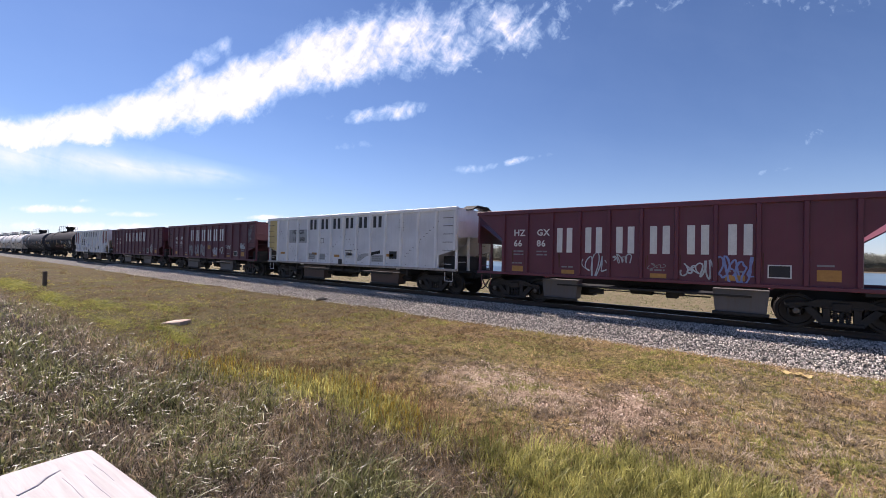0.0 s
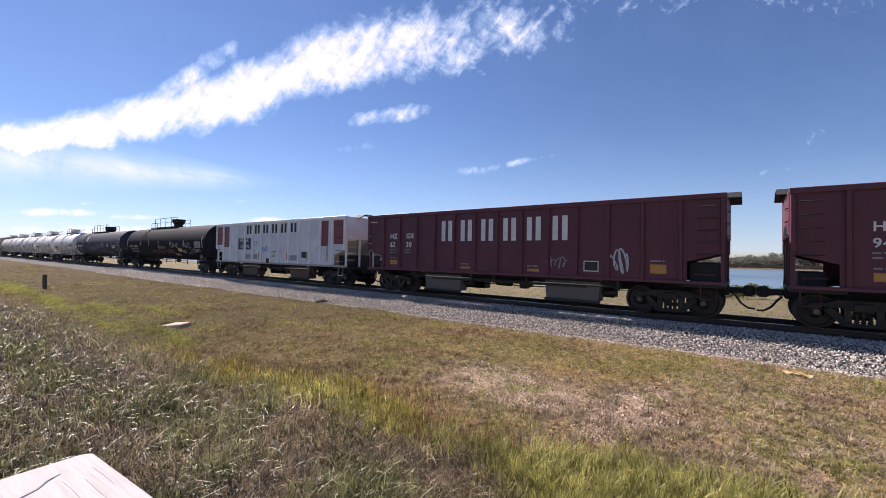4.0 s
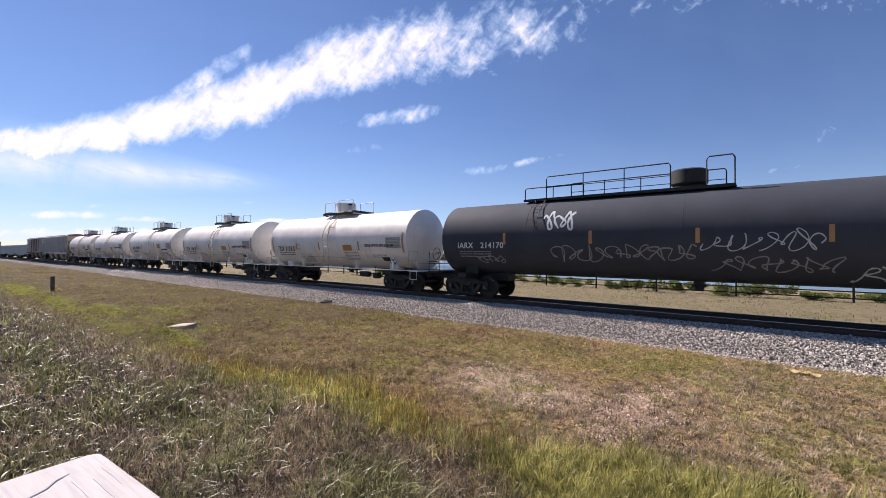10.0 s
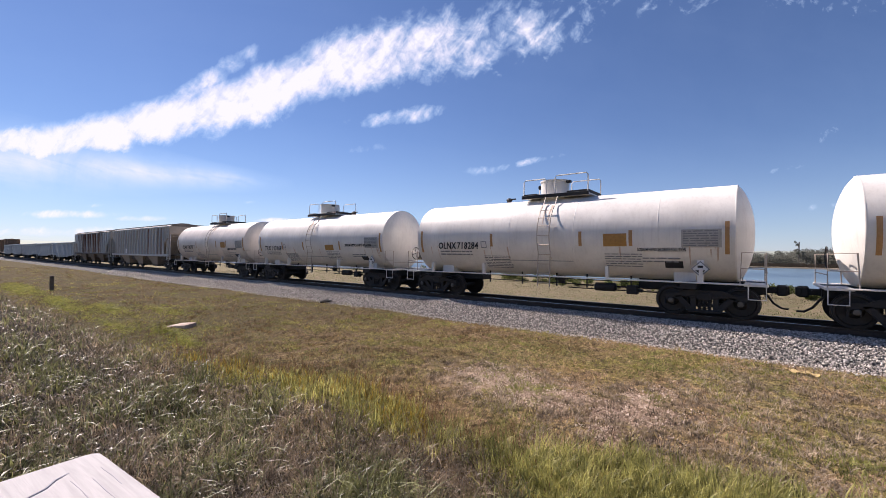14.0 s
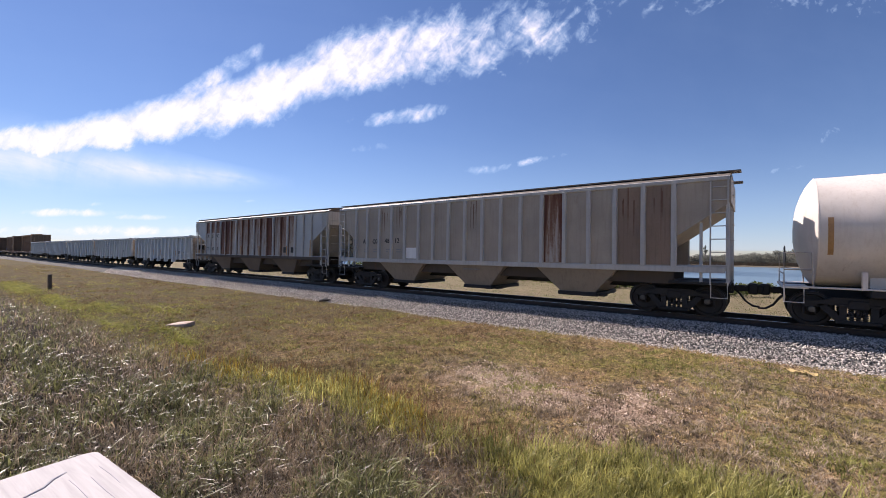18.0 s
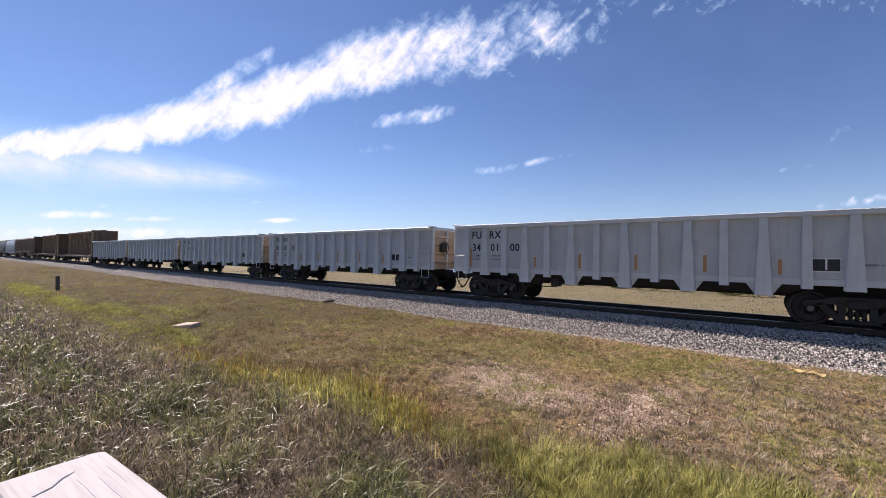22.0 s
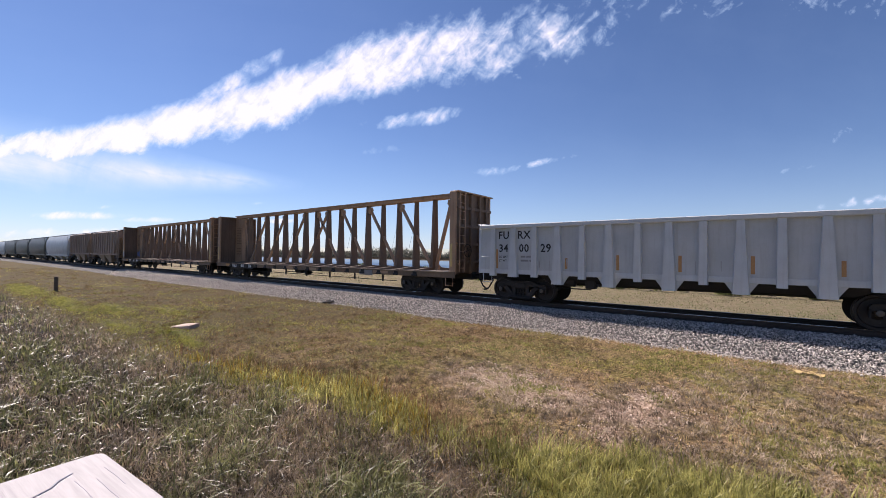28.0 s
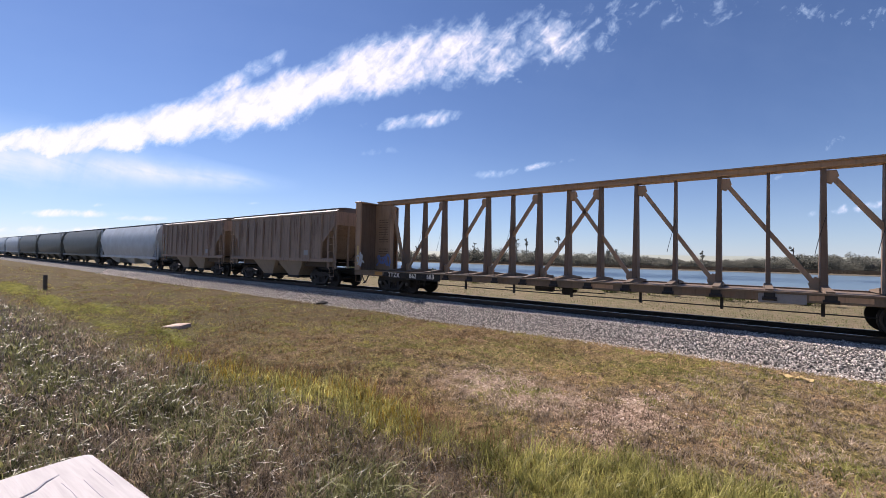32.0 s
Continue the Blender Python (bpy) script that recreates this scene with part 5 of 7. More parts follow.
TANKS = [(-123.98, TANK_WHITE, "white tank car with an orange strip and rusty ladder", ("TILX", "110533"), False, True, -2.1), (-138.37, TANK_WHITE, "white tank car with a top platform and black lettering", ("TILX", "110658"), False, True, 1.97),
         (-152.85, TANK_WHITE, "white tank car with a rust-stained end", ("OLNX", "718284"), True, True, -2.06), (-167.1, TANK_WHITE, "white tank car with a scuffed shell", ("TILX", "113168"), False, True, 1.97),
         (-181.0, TANK_CREAM, "cream-tinged white tank car with orange stains", ("OLNX", "718373"), True, True, -2.06)]
for i, (s0, m, label, marks, olnx, hypo, vent) in enumerate(TANKS):
    short_tank(s0, m, label, 10 + i, marks, olnx, hypo, vent)

h12 = covered_hopper(-197.5, 8.68, 4.12, HOPPER_GREY, HOPPER_RIB, "grey covered hopper car with pale ribs and rust runs", rng, 3, 18)
for x, z, bit in ((-6.79, 2.27, "AE"), (-6.08, 2.27, "QX"), (-5.2, 2.29, "48"), (-4.54, 2.3, "12")):
    lettering(bit, x, z, .21, BLACK_LETTER, h12, h12["ys"])
panel(h12, -3.77, -3.11, 1.56, 2.06, h12["ys"], WHITE, "patch", "pale repainted patch")
gap = 14.56 / 17
for i in (12, 15, 16):
    x = -7.28 + gap * i
    part("rusted_panel", Shape().box(x + .09, x + gap - .09, h12["ys"] - .004, h12["ys"], 1.55, 4.0), RUSTED if i == 12 else HOPPER_TINT, h12, "brown rust-tinted side panel")
for x0, x1, z0 in ((-.3, .2, 2.6), (-5.4, -5.0, 2.7), (-4.4, -4.1, 3.0), (5.7, 6.2, 1.9), (6.6, 7.0, 2.0)):
    part("rust_stain", stains(rng, x0, x1, z0, 4.05, lambda z: h12["ys"] - .005, 4, .016), FADED_RUST, h12, "brown rust runs below the roof")
for x in (-6.7, -6.0, -5.1, -4.4):
    small_print(h12, x, 2.0, .4, 2, h12["ys"], DIM_LETTER, .12, .04, rng)
small_print(h12, -.6, 1.3, .9, 2, -1.40, DIM_LETTER, .1, .05, rng)

h13 = covered_hopper(-215.88, 8.62, 4.1, HOPPER_RUST, HOPPER_RIB, "rust-streaked grey covered hopper car with rusty posts", rng, 3, 18, hip=1.85, rusty=3, hip_front=1.42)
for x, z, bit in ((-6.47, 2.8, "A"), (-5.69, 2.8, "E"), (-4.91, 2.8, "X"), (-6.52, 1.83, "25"), (-5.78, 1.83, "40"), (-4.93, 1.84, "4")):
    lettering(bit, x, z, .25, BLACK_LETTER, h13, h13["ys"] - .012)
for i in (0, 7, 10, 14, 17):
    strip(h13, -6.72 + 13.87 / 17 * i, 1.57, 2.5 if i == 17 else 2.15, -1.612, .1)
panel(h13, 4.23, 4.62, 1.74, 2.08, h13["ys"] - .006, BLACK_LETTER, "data_panel")
panel(h13, 5.04, 5.44, 1.74, 2.08, h13["ys"] - .006, BLACK_LETTER, "data_panel")
gap = 13.87 / 17
ys = h13["ys"]
for i in range(17):
    x = -6.72 + gap * i
    look_of = RUSTED_RED if i in (3, 4, 11) else RUSTED if i in (0, 1, 2, 13) else CLEAN_PANEL if i > 14 else STREAKED
    note = {RUSTED_RED: "dark red-brown rusted side panel", RUSTED: "streaked brown rusted side panel", CLEAN_PANEL: "clean pale side panel"}.get(look_of, "pale side panel washed with rust")
    part("rusted_panel" if look_of in (RUSTED, RUSTED_RED) else "side_panel", Shape().box(x + .09, x + gap - .09, ys - .004, ys, 1.55, 4.0), look_of, h13, note)
    if i < 3:
        panel(h13, x + .10, x + gap - .10, 1.56, 3.15, ys - .007, HOPPER_PATCH, "patch", "pale repainted panel")
for i in range(18):
    x = -6.72 + gap * i
    w = .05 + .07 * rng.random() if 2 < i < 15 else .008
    part("rust_edge", Shape().box(x - .088 - w, x - .086, ys - .016, ys - .010, 1.56, 4.0).box(x + .086, x + .088 + w * .7, ys - .016, ys - .010, 1.56, 4.0), RUST_RUN, h13)

for i, (s0, marks) in enumerate(((-232.63, ("34", "01", "00")), (-247.9, ("34", "00", "50")), (-262.95, ("34", "00", "59")), (-278.0, ("34", "00", "70")), (-293.0, ("34", "00", "29")))):
    g = gondola(s0 + .07, 6.9, 3.0, GONDOLA, "pale grey steel gondola car with tapered posts", random.Random(40 + i), marks)
    part("rust_stain", stains(random.Random(90 + i), -6.5, 6.5, 1.2, 1.7, lambda z: -1.522, 9, .012), GREY_PANEL, g)

centerbeam(-312.68, 11.45, 4.72, TAN, "empty tan centerbeam flat car with open truss", random.Random(50), ("TTZX", "864", "314"), False)
centerbeam(-336.85, 11.45, 4.72, TAN, "empty tan centerbeam flat car with graffiti on its bulkhead", random.Random(51), ("TTZX", "862", "683"), True)

for s0 in (-355.75, -368.75):
    h = covered_hopper(s0, 5.85, 4.2, BROWN_HOPPER, BROWN_HOPPER, "short brown-streaked covered hopper car", rng, 2, 10, True, 1.15, 1.55)
    part("rust_stain", stains(rng, -4.5, 4.5, 1.7, 4.1, lambda z: -1.522, 26, .035), FADED_RUST, h, "dark runs down the side")
    panel(h, 3.0, 3.4, 1.75, 2.05, -1.522, GREY_PANEL, "data_panel")
for i in range(8):
    modern_hopper(-385.2 - 19.4 * i, 9.0, 4.35, FAR_PALE if i in (0, 4, 5) else FAR_DULL, "smooth-sided pale covered hopper car" if i in (0, 4, 5) else "smooth-sided dull grey-green covered hopper car", rng)

# ---- the land ----


def ground_height(x, y):
    """Foreground ditch, mown verge, track bed, far verge, lake bed and far bank."""
    def lerp(pts):
        for (a, za), (b, zb) in zip(pts, pts[1:]):
            if y <= b:
                return za + (zb - za) * max(0, (y - a)) / (b - a)
        return pts[-1][1]
    z = lerp([(-60, -.9), (0, -1.05), (3.4, -1.12), (5.2, -.88), (6.5, -.80), (12.6, -.78), (18.6, -.72), (22, -.72), (34, -.85), (52, -1.25), (66, -1.7), (80, -3.2), (190, -3.2), (225, -1.3), (250, -.6), (420, 0.0), (4200, 2.0)])
    w = 1 if y < 60 else 0
    return z + w * .05 * noise.noise(Vector((x * .35, y * .35, 3))) + w * .02 * noise.noise(Vector((x * 1.7, y * 1.7, 9)))


def ground_material():
    n = Nodes("verge_ground")
    c = n.t.nodes.new("ShaderNodeNewGeometry")
    pos = c.outputs["Position"]
    sep = n.t.nodes.new("ShaderNodeSeparateXYZ")
    n.link(pos, sep.inputs[0])
    px, py = sep.outputs[0], sep.outputs[1]
    big, mid, fine = n.noise(pos, .35, 5), n.noise(pos, 2.2, 5, .6), n.noise(pos, 24, 4, .7)
    # low end of each ramp paints the shadowed gaps between tufts
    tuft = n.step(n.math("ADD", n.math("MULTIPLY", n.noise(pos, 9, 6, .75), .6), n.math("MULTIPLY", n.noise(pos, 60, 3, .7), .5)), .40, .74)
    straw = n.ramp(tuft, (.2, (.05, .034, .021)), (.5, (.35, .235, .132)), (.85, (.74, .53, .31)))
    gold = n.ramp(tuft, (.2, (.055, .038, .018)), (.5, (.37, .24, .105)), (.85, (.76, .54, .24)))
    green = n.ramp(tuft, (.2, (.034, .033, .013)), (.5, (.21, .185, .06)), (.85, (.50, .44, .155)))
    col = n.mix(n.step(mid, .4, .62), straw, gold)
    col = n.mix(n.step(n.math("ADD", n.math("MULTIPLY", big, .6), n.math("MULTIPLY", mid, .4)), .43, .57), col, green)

    def patch(cx, cy, rx, ry, shear, rag, lo, hi):
        dx = n.math("MULTIPLY", n.math("ADD", px, -cx), 1 / rx)
        dy = n.math("MULTIPLY", n.math("ADD", n.math("ADD", py, -cy), n.math("MULTIPLY", n.math("ADD", px, -cx), shear)), 1 / ry)
        d = n.math("SQRT", n.math("ADD", n.math("MULTIPLY", dx, dx), n.math("MULTIPLY", dy, dy)))
        return n.step(n.math("ADD", d, n.math("MULTIPLY", n.math("SUBTRACT", mid, .5), rag)), hi, lo)

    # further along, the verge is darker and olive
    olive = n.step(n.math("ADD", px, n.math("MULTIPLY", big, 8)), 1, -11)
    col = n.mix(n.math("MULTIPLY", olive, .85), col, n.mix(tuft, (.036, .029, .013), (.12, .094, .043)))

    # two bare, pinkish gravelly patches in the verge
    bare = n.math("MAXIMUM", n.math("MULTIPLY", patch(-3.75, 7.35, 1.7, .95, .12, 3.0, .5, 1.0), .85), patch(-1.6, 7.35, .75, 1.5, -.35, 2.6, .5, .95))
    grit = n.node("TexVoronoi", Scale=34.0)
    n.link(pos, grit.inputs["Vector"])
    soil = n.ramp(n.math("ADD", n.math("MULTIPLY", n.noise(pos, 7, 6, .75), .75), n.math("MULTIPLY", grit.outputs["Color"], .35)), (.3, (.075, .046, .030)), (.52, (.34, .235, .165)), (.74, (.68, .53, .40)))
    col = n.mix(bare, col, soil)
    # ditch ground: shade under the tall grass painted near black; then the ground towards the water
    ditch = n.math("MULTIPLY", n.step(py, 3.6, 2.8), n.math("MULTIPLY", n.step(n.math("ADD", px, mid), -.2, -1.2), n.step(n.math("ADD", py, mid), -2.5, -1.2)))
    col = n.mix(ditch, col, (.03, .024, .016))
    sand = n.step(n.math("ADD", n.math("MULTIPLY", mid, 6), py), 20.5, 23.5)
    far = n.step(n.math("ADD", n.math("MULTIPLY", mid, 6), py), 22.5, 27.5)
    col = n.mix(n.math("MULTIPLY", sand, .85), col, n.mix(n.step(fine, .3, .7), (.17, .13, .085), (.40, .32, .22)))
    col = n.mix(far, col, n.mix(n.step(mid, .45, .65), n.mix(n.step(fine, .3, .7), (.13, .10, .06), (.31, .25, .16)), n.mix(n.step(fine, .3, .7), (.07, .078, .034), (.21, .20, .09))))
    beyond = n.step(py, 190, 205)
    col = n.mix(beyond, col, n.mix(mid, (.085, .075, .055), (.15, .13, .095)))
    n.bump(n.math("ADD", n.math("ADD", fine, tuft), n.math("MULTIPLY", mid, 2)), .8, .04)
    return n.done(col, .95, spec=.1)


def spread(lo, hi, near, n, power=2.6):
    """Grid lines that crowd round a place."""
    out = []
    for i in range(n + 1):
        u = 2 * i / n - 1
        d = abs(u) ** power
        out.append(near + (hi - near) * d if u > 0 else near - (near - lo) * d)
    return out


gx = spread(-4500, 4500, -6, 150, 4.0)
gy = sorted(set([round(v, 2) for v in spread(-60, 26, 8, 90, 1.6)] + [28, 31, 34, 38, 43, 48, 54, 60, 66, 73, 80, 120, 190, 205, 225, 250, 300, 420, 800, 1600, 4200]))
g = Shape()
g.v = [(x, y, ground_height(x, y)) for x in gx for y in gy]
ny = len(gy)
g.f = [(i * ny + j, (i + 1) * ny + j, (i + 1) * ny + j + 1, i * ny + j + 1) for i in range(len(gx) - 1) for j in range(ny - 1)]
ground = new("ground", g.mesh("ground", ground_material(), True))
tagged(ground, "brown and green mown grass verge with bare soil", "ground", kind="structure")


def water_material():
    n = Nodes("lake_water")
    v = n.coords((1, .35, 1))
    w = n.math("ADD", n.noise(v, 1.3, 5, .6), n.math("MULTIPLY", n.noise(v, .12, 3), 1.0))
    n.bump(w, .35, .08)
    return n.done(n.mix(n.noise(v, .05, 3), (.095, .145, .18), (.125, .18, .215)), .28)


lake = new("water", Shape().add([(-900, 64, -1.62), (700, 64, -1.62), (700, 236, -1.62), (-900, 236, -1.62)], [(0, 1, 2, 3)]).mesh("water", water_material()))
tagged(lake, "rippled blue-grey lake water", "water", kind="structure")

# ---- track bed ----
BED = [(-2.55, -.80), (-1.72, -.24), (-1.4, -.19), (1.4, -.19), (1.72, -.24), (2.8, -.75), (2.8, -1.0), (-2.55, -1.0)]


def ballast_material(name="ballast_stone"):
    n = Nodes(name)
    c = n.t.nodes.new("ShaderNodeNewGeometry")
    vor = n.node("TexVoronoi", Scale=17.0)
    n.link(c.outputs["Position"], vor.inputs["Vector"])
    # bed kept much darker than the loose stones: painted shade of the gaps
    tone = n.ramp(vor.outputs["Color"], (0, (.045, .042, .039)), (1, (.20, .187, .172)))
    mid = n.noise(c.outputs["Position"], 1.2, 4)
    n.bump(vor.outputs["Distance"], 1.0, .05)
    return n.done(n.mix(n.step(mid, .45, .75), tone, n.mix(.5, tone, (.12, .11, .10))), .9)


bed = new("track_bed", Shape().prism([(y + TRACK_Y, z) for y, z in BED], -900, 300, "x").mesh("track_bed", ballast_material()))
tagged(bed, "grey crushed stone track bed", "track bed", kind="structure")


def stone_material():
    n = Nodes("loose_ballast_stone")
    c = n.t.nodes.new("ShaderNodeNewGeometry")
    tone = n.ramp(c.outputs["Random Per Island"], (0, (.17, .153, .138)), (.5, (.55, .50, .45)), (1, (.90, .84, .765)))
    fine = n.noise(c.outputs["Position"], 60, 3)
    return n.done(n.mix(n.math("MULTIPLY", fine, .5), tone, (.25, .22, .2)), .9)


def quads_mesh(name, verts, quads, material):
    """A mesh from arrays of corners and four-sided faces."""
    m = bpy.data.meshes.new(name)
    m.vertices.add(len(verts))
    m.vertices.foreach_set("co", np.asarray(verts, np.float32).ravel())
    k = quads.shape[1]
    m.loops.add(quads.size)
    m.loops.foreach_set("vertex_index", quads.astype(np.int32).ravel())
    m.polygons.add(len(quads))
    m.polygons.foreach_set("loop_start", np.arange(0, quads.size, k, dtype=np.int32))
    m.polygons.foreach_set("loop_total", np.full(len(quads), k, np.int32))
    m.update(calc_edges=True)
    m.materials.append(material)
    return m


def stones_at(x, y, z, size, seed):
    """Eight-sided sharp stones at given spots."""
    r = np.random.default_rng(seed)
    count = len(x)
    base = np.array([(1, 0, 0), (-1, 0, 0), (0, 1, 0), (0, -1, 0), (0, 0, 1), (0, 0, -1)], float)
    tri = np.array([(0, 2, 4), (2, 1, 4), (1, 3, 4), (3, 0, 4), (2, 0, 5), (1, 2, 5), (3, 1, 5), (0, 3, 5)])
    v = base[None] * size[:, None, None] * r.uniform(.65, 1.25, (count, 6, 1)) + r.normal(0, .18, (count, 6, 3)) * size[:, None, None]
    a = r.uniform(0, 6.28, count)
    tilt = r.uniform(-.8, .8, count)
    ca, sa, ct, st = np.cos(a), np.sin(a), np.cos(tilt), np.sin(tilt)
    X, Y, Z = v[..., 0], v[..., 1], v[..., 2]
    Y, Z = Y * ct[:, None] - Z * st[:, None], Y * st[:, None] + Z * ct[:, None]
    X, Y = X * ca[:, None] - Y * sa[:, None], X * sa[:, None] + Y * ca[:, None]
    v = np.stack([X + x[:, None], Y + y[:, None], Z + z[:, None]], -1).reshape(-1, 3)
    f = (tri[None] + 6 * np.arange(count)[:, None, None]).reshape(-1, 3)
    return v, f


rb = np.random.default_rng(3)
k = 80000
bx = 8 - 66 * rb.random(k) ** 1.6
by = np.where(rb.random(k) < .95, rb.uniform(-2.62, -.95, k), -2.55 - np.abs(rb.normal(0, .18, k)))
bz = np.interp(by, [-3.5, -2.55, -1.72, -1.4, 0], [-.8, -.78, -.24, -.19, -.19])
bs = rb.uniform(.013, .027, k) * (1 + .45 * (rb.random(k) > .9)) * (1 + np.clip(-bx - 12, 0, 40) * .012)
v, f = stones_at(bx, by + TRACK_Y, bz + bs * rb.uniform(.1, 1.0, k), bs, 5)
tagged(new("ballast_stones", quads_mesh("ballast_stones", v, f, stone_material())), "loose pale grey crushed ballast stones", "gravel", kind="stuff")

RAIL = [(-.07, -.17), (.07, -.17), (.07, -.155), (.012, -.135), (.012, -.045), (.036, -.03), (.036, -.004), (.03, 0), (-.03, 0), (-.036, -.004), (-.036, -.03), (-.012, -.045), (-.012, -.135), (-.07, -.155)]
track = tagged(new("rail_track"), "rusty steel rails on dark wooden ties", "railway track", kind="structure")
for y in (-.755, .755):
    part("rail", Shape().prism([(y + TRACK_Y + a, z) for a, z in RAIL], -900, 300, "x"), RAIL_STEEL, track)
    part("rail_head", Shape().box(-900, 300, TRACK_Y + y - .026, TRACK_Y + y + .026, -.002, .002), TREAD, track)

# ---- beyond the track: shrubs, far woods ----
def leaf_material(name, dark, light, rough=.7, clump_shaded=True):
    n = Nodes(name)
    c = n.t.nodes.new("ShaderNodeNewGeometry")
    tone = n.mix(c.outputs["Random Per Island"], dark, light)
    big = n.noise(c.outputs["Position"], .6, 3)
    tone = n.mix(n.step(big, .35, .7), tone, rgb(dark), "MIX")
    # dark pockets between clumps: shade put into the blade colour
    clump_shade = n.step(n.noise(c.outputs["Position"], 5.5, 4, .65), .38, .62)
    if clump_shaded:
        tone = n.mix(clump_shade, n.mix(.74, tone, rgb(dark, .5)), n.mix(.32, tone, rgb(light, 1.12)))
    n.link(tone, n.bsdf.inputs["Base Color"])
    tr = n.node("BsdfTranslucent")
    n.link(tone, tr.inputs["Color"])
    mx = n.node("MixShader", Fac=.45)
    n.link(n.bsdf.outputs[0], mx.inputs[1])
    n.link(tr.outputs[0], mx.inputs[2])
    n.link(mx.outputs[0], n.out.inputs[0])
    n.bsdf.inputs["Roughness"].default_value = rough
    n.bsdf.inputs["Specular IOR Level"].default_value = .35
    return n.mat


def leaf_cloud(centres, radii, per, size, seed, facing=None):
    """Small leaf clumps (four-sided, bent out of plane) round many centres."""
    r = np.random.default_rng(seed)
    c = np.repeat(np.asarray(centres, float), per, 0)
    rad = np.repeat(np.asarray(radii, float), per, 0)
    k = len(c)
    d = r.normal(0, 1, (k, 3))
    d /= np.linalg.norm(d, axis=1)[:, None]
    p = c + d * rad * (r.random((k, 1)) ** .5)
    a = r.normal(0, 1, (k, 3))
    a /= np.linalg.norm(a, axis=1)[:, None]
    side = r.normal(0, 1, (k, 3))
    if facing is not None:
        side = np.asarray(facing) + .45 * side
        a = np.cross(side, a)
        a /= np.linalg.norm(a, axis=1)[:, None]
    b = np.cross(a, side)
    b /= np.linalg.norm(b, axis=1)[:, None] + 1e-9
    s = size * r.uniform(.5, 1.4, (k, 1))
    v = np.stack([p - a * s, p + b * s * .55, p + a * s, p - b * s * .55], 1).reshape(-1, 3)
    return v, np.arange(4 * k).reshape(-1, 4)


# greyed, low-contrast leaf tones: distance haze put into the colour
WOODS = leaf_material("hazed_autumn_foliage", (.112, .116, .094), (.158, .155, .128), .9, False)
rw = np.random.default_rng(11)
cs, rs = [], []
for i in range(1700):
    x = rw.uniform(-760, 160)
    y = 238 + rw.uniform(0, 60) + 8 * math.sin(x * .02)
    h = rw.uniform(4.0, 8.2) * float(np.interp(x, [-70, -30], [1, .7])) * (1 + .45 * math.sin(x * .013 + 1.0) * math.sin(x * .051)) * (.75 if x < -300 else 1)
    base = ground_height(x, y)
    for j in range(4):
        cs.append((x + rw.uniform(-2, 2), y + rw.uniform(-2, 2), base + h * (.2 + .22 * j)))
        rs.append((rw.uniform(1.8, 3.6), 2.2, h * .18 + .4))
cs, rs = np.array(cs), np.array(rs)
near = (cs[:, 0] > -170) & (cs[:, 0] < 70)
v, f = leaf_cloud(cs[~near], rs[~near], 52, .46, 5, (-.6, -.45, .7))
v2, f2 = leaf_cloud(cs[near], rs[near], 115, .31, 6, (-.6, -.45, .7))
v, f = np.concatenate([v, v2]), np.concatenate([f, f2 + len(v)])
tagged(new("far_woods", quads_mesh("far_woods", v, f, WOODS)), "scrubby brown-green woods on the far bank", "woods", kind="stuff")

# bare grey trunks and reeds along the far shore
rk = 5200
qx, qy = rw.uniform(-420, 90, rk), rw.uniform(228, 238, rk)
qh = rw.uniform(.5, 1.5, rk)
qv = np.stack([np.stack([qx - .35, qy, np.full(rk, -1.7)], -1), np.stack([qx + .35, qy, np.full(rk, -1.7)], -1), np.stack([qx + .25, qy, -1.0 + qh], -1), np.stack([qx - .3, qy, -1.1 + qh], -1)], 1).reshape(-1, 3)
tagged(new("reed_bank", quads_mesh("reed_bank", qv, np.arange(4 * rk).reshape(-1, 4), leaf_material("tan_reeds", (.12, .085, .055), (.34, .26, .17)))), "tan reeds along the far shore", "reeds", kind="stuff")

BARK = plain("grey_brown_bark", (.15, .13, .11), .9, 0, 6, .35, .4)
# needles lightened the same way, with the haze in their colour
PINE = leaf_material("hazed_pine_needles", (.10, .11, .085), (.17, .178, .135), .9, False)


def pine(x, y, h, seed, flat_top=False):
    r = random.Random(seed)
    z = ground_height(x, y) - .2
    t = tagged(new("pine_tree"), "tall thin pine with a sparse crown on the far bank", "tree", "pines on the far bank")
    t.matrix_basis = pose(x, y, z)
    tr = Shape().tube([(0, 0, 0), (r.uniform(-.2, .2), 0, h * .5), (r.uniform(-.3, .3), 0, h)], .22, 7)
    limbs, c, rr = Shape(), [], []
    for i in range(9):
        zz = h * (r.uniform(.72, 1.0) if flat_top else r.uniform(.5, 1.0))
        a = r.uniform(0, 6.28)
        l = r.uniform(.8, 2.0) * (1.15 - zz / h * .5) * h / 12
        e = (l * math.cos(a), l * math.sin(a), zz + r.uniform(0, .6))
        limbs.tube([(0, 0, zz - .4), e], .06, 4)
        c.append(e)
        rr.append((l * .55, l * .55, l * .32 + .2))
    part("trunk", tr, BARK, t)
    part("limbs", limbs, BARK, t)
    vv, ff = leaf_cloud(c, rr, 46, .25, seed)
    part("crown", quads_mesh("crown", vv, ff, PINE), PINE, t)


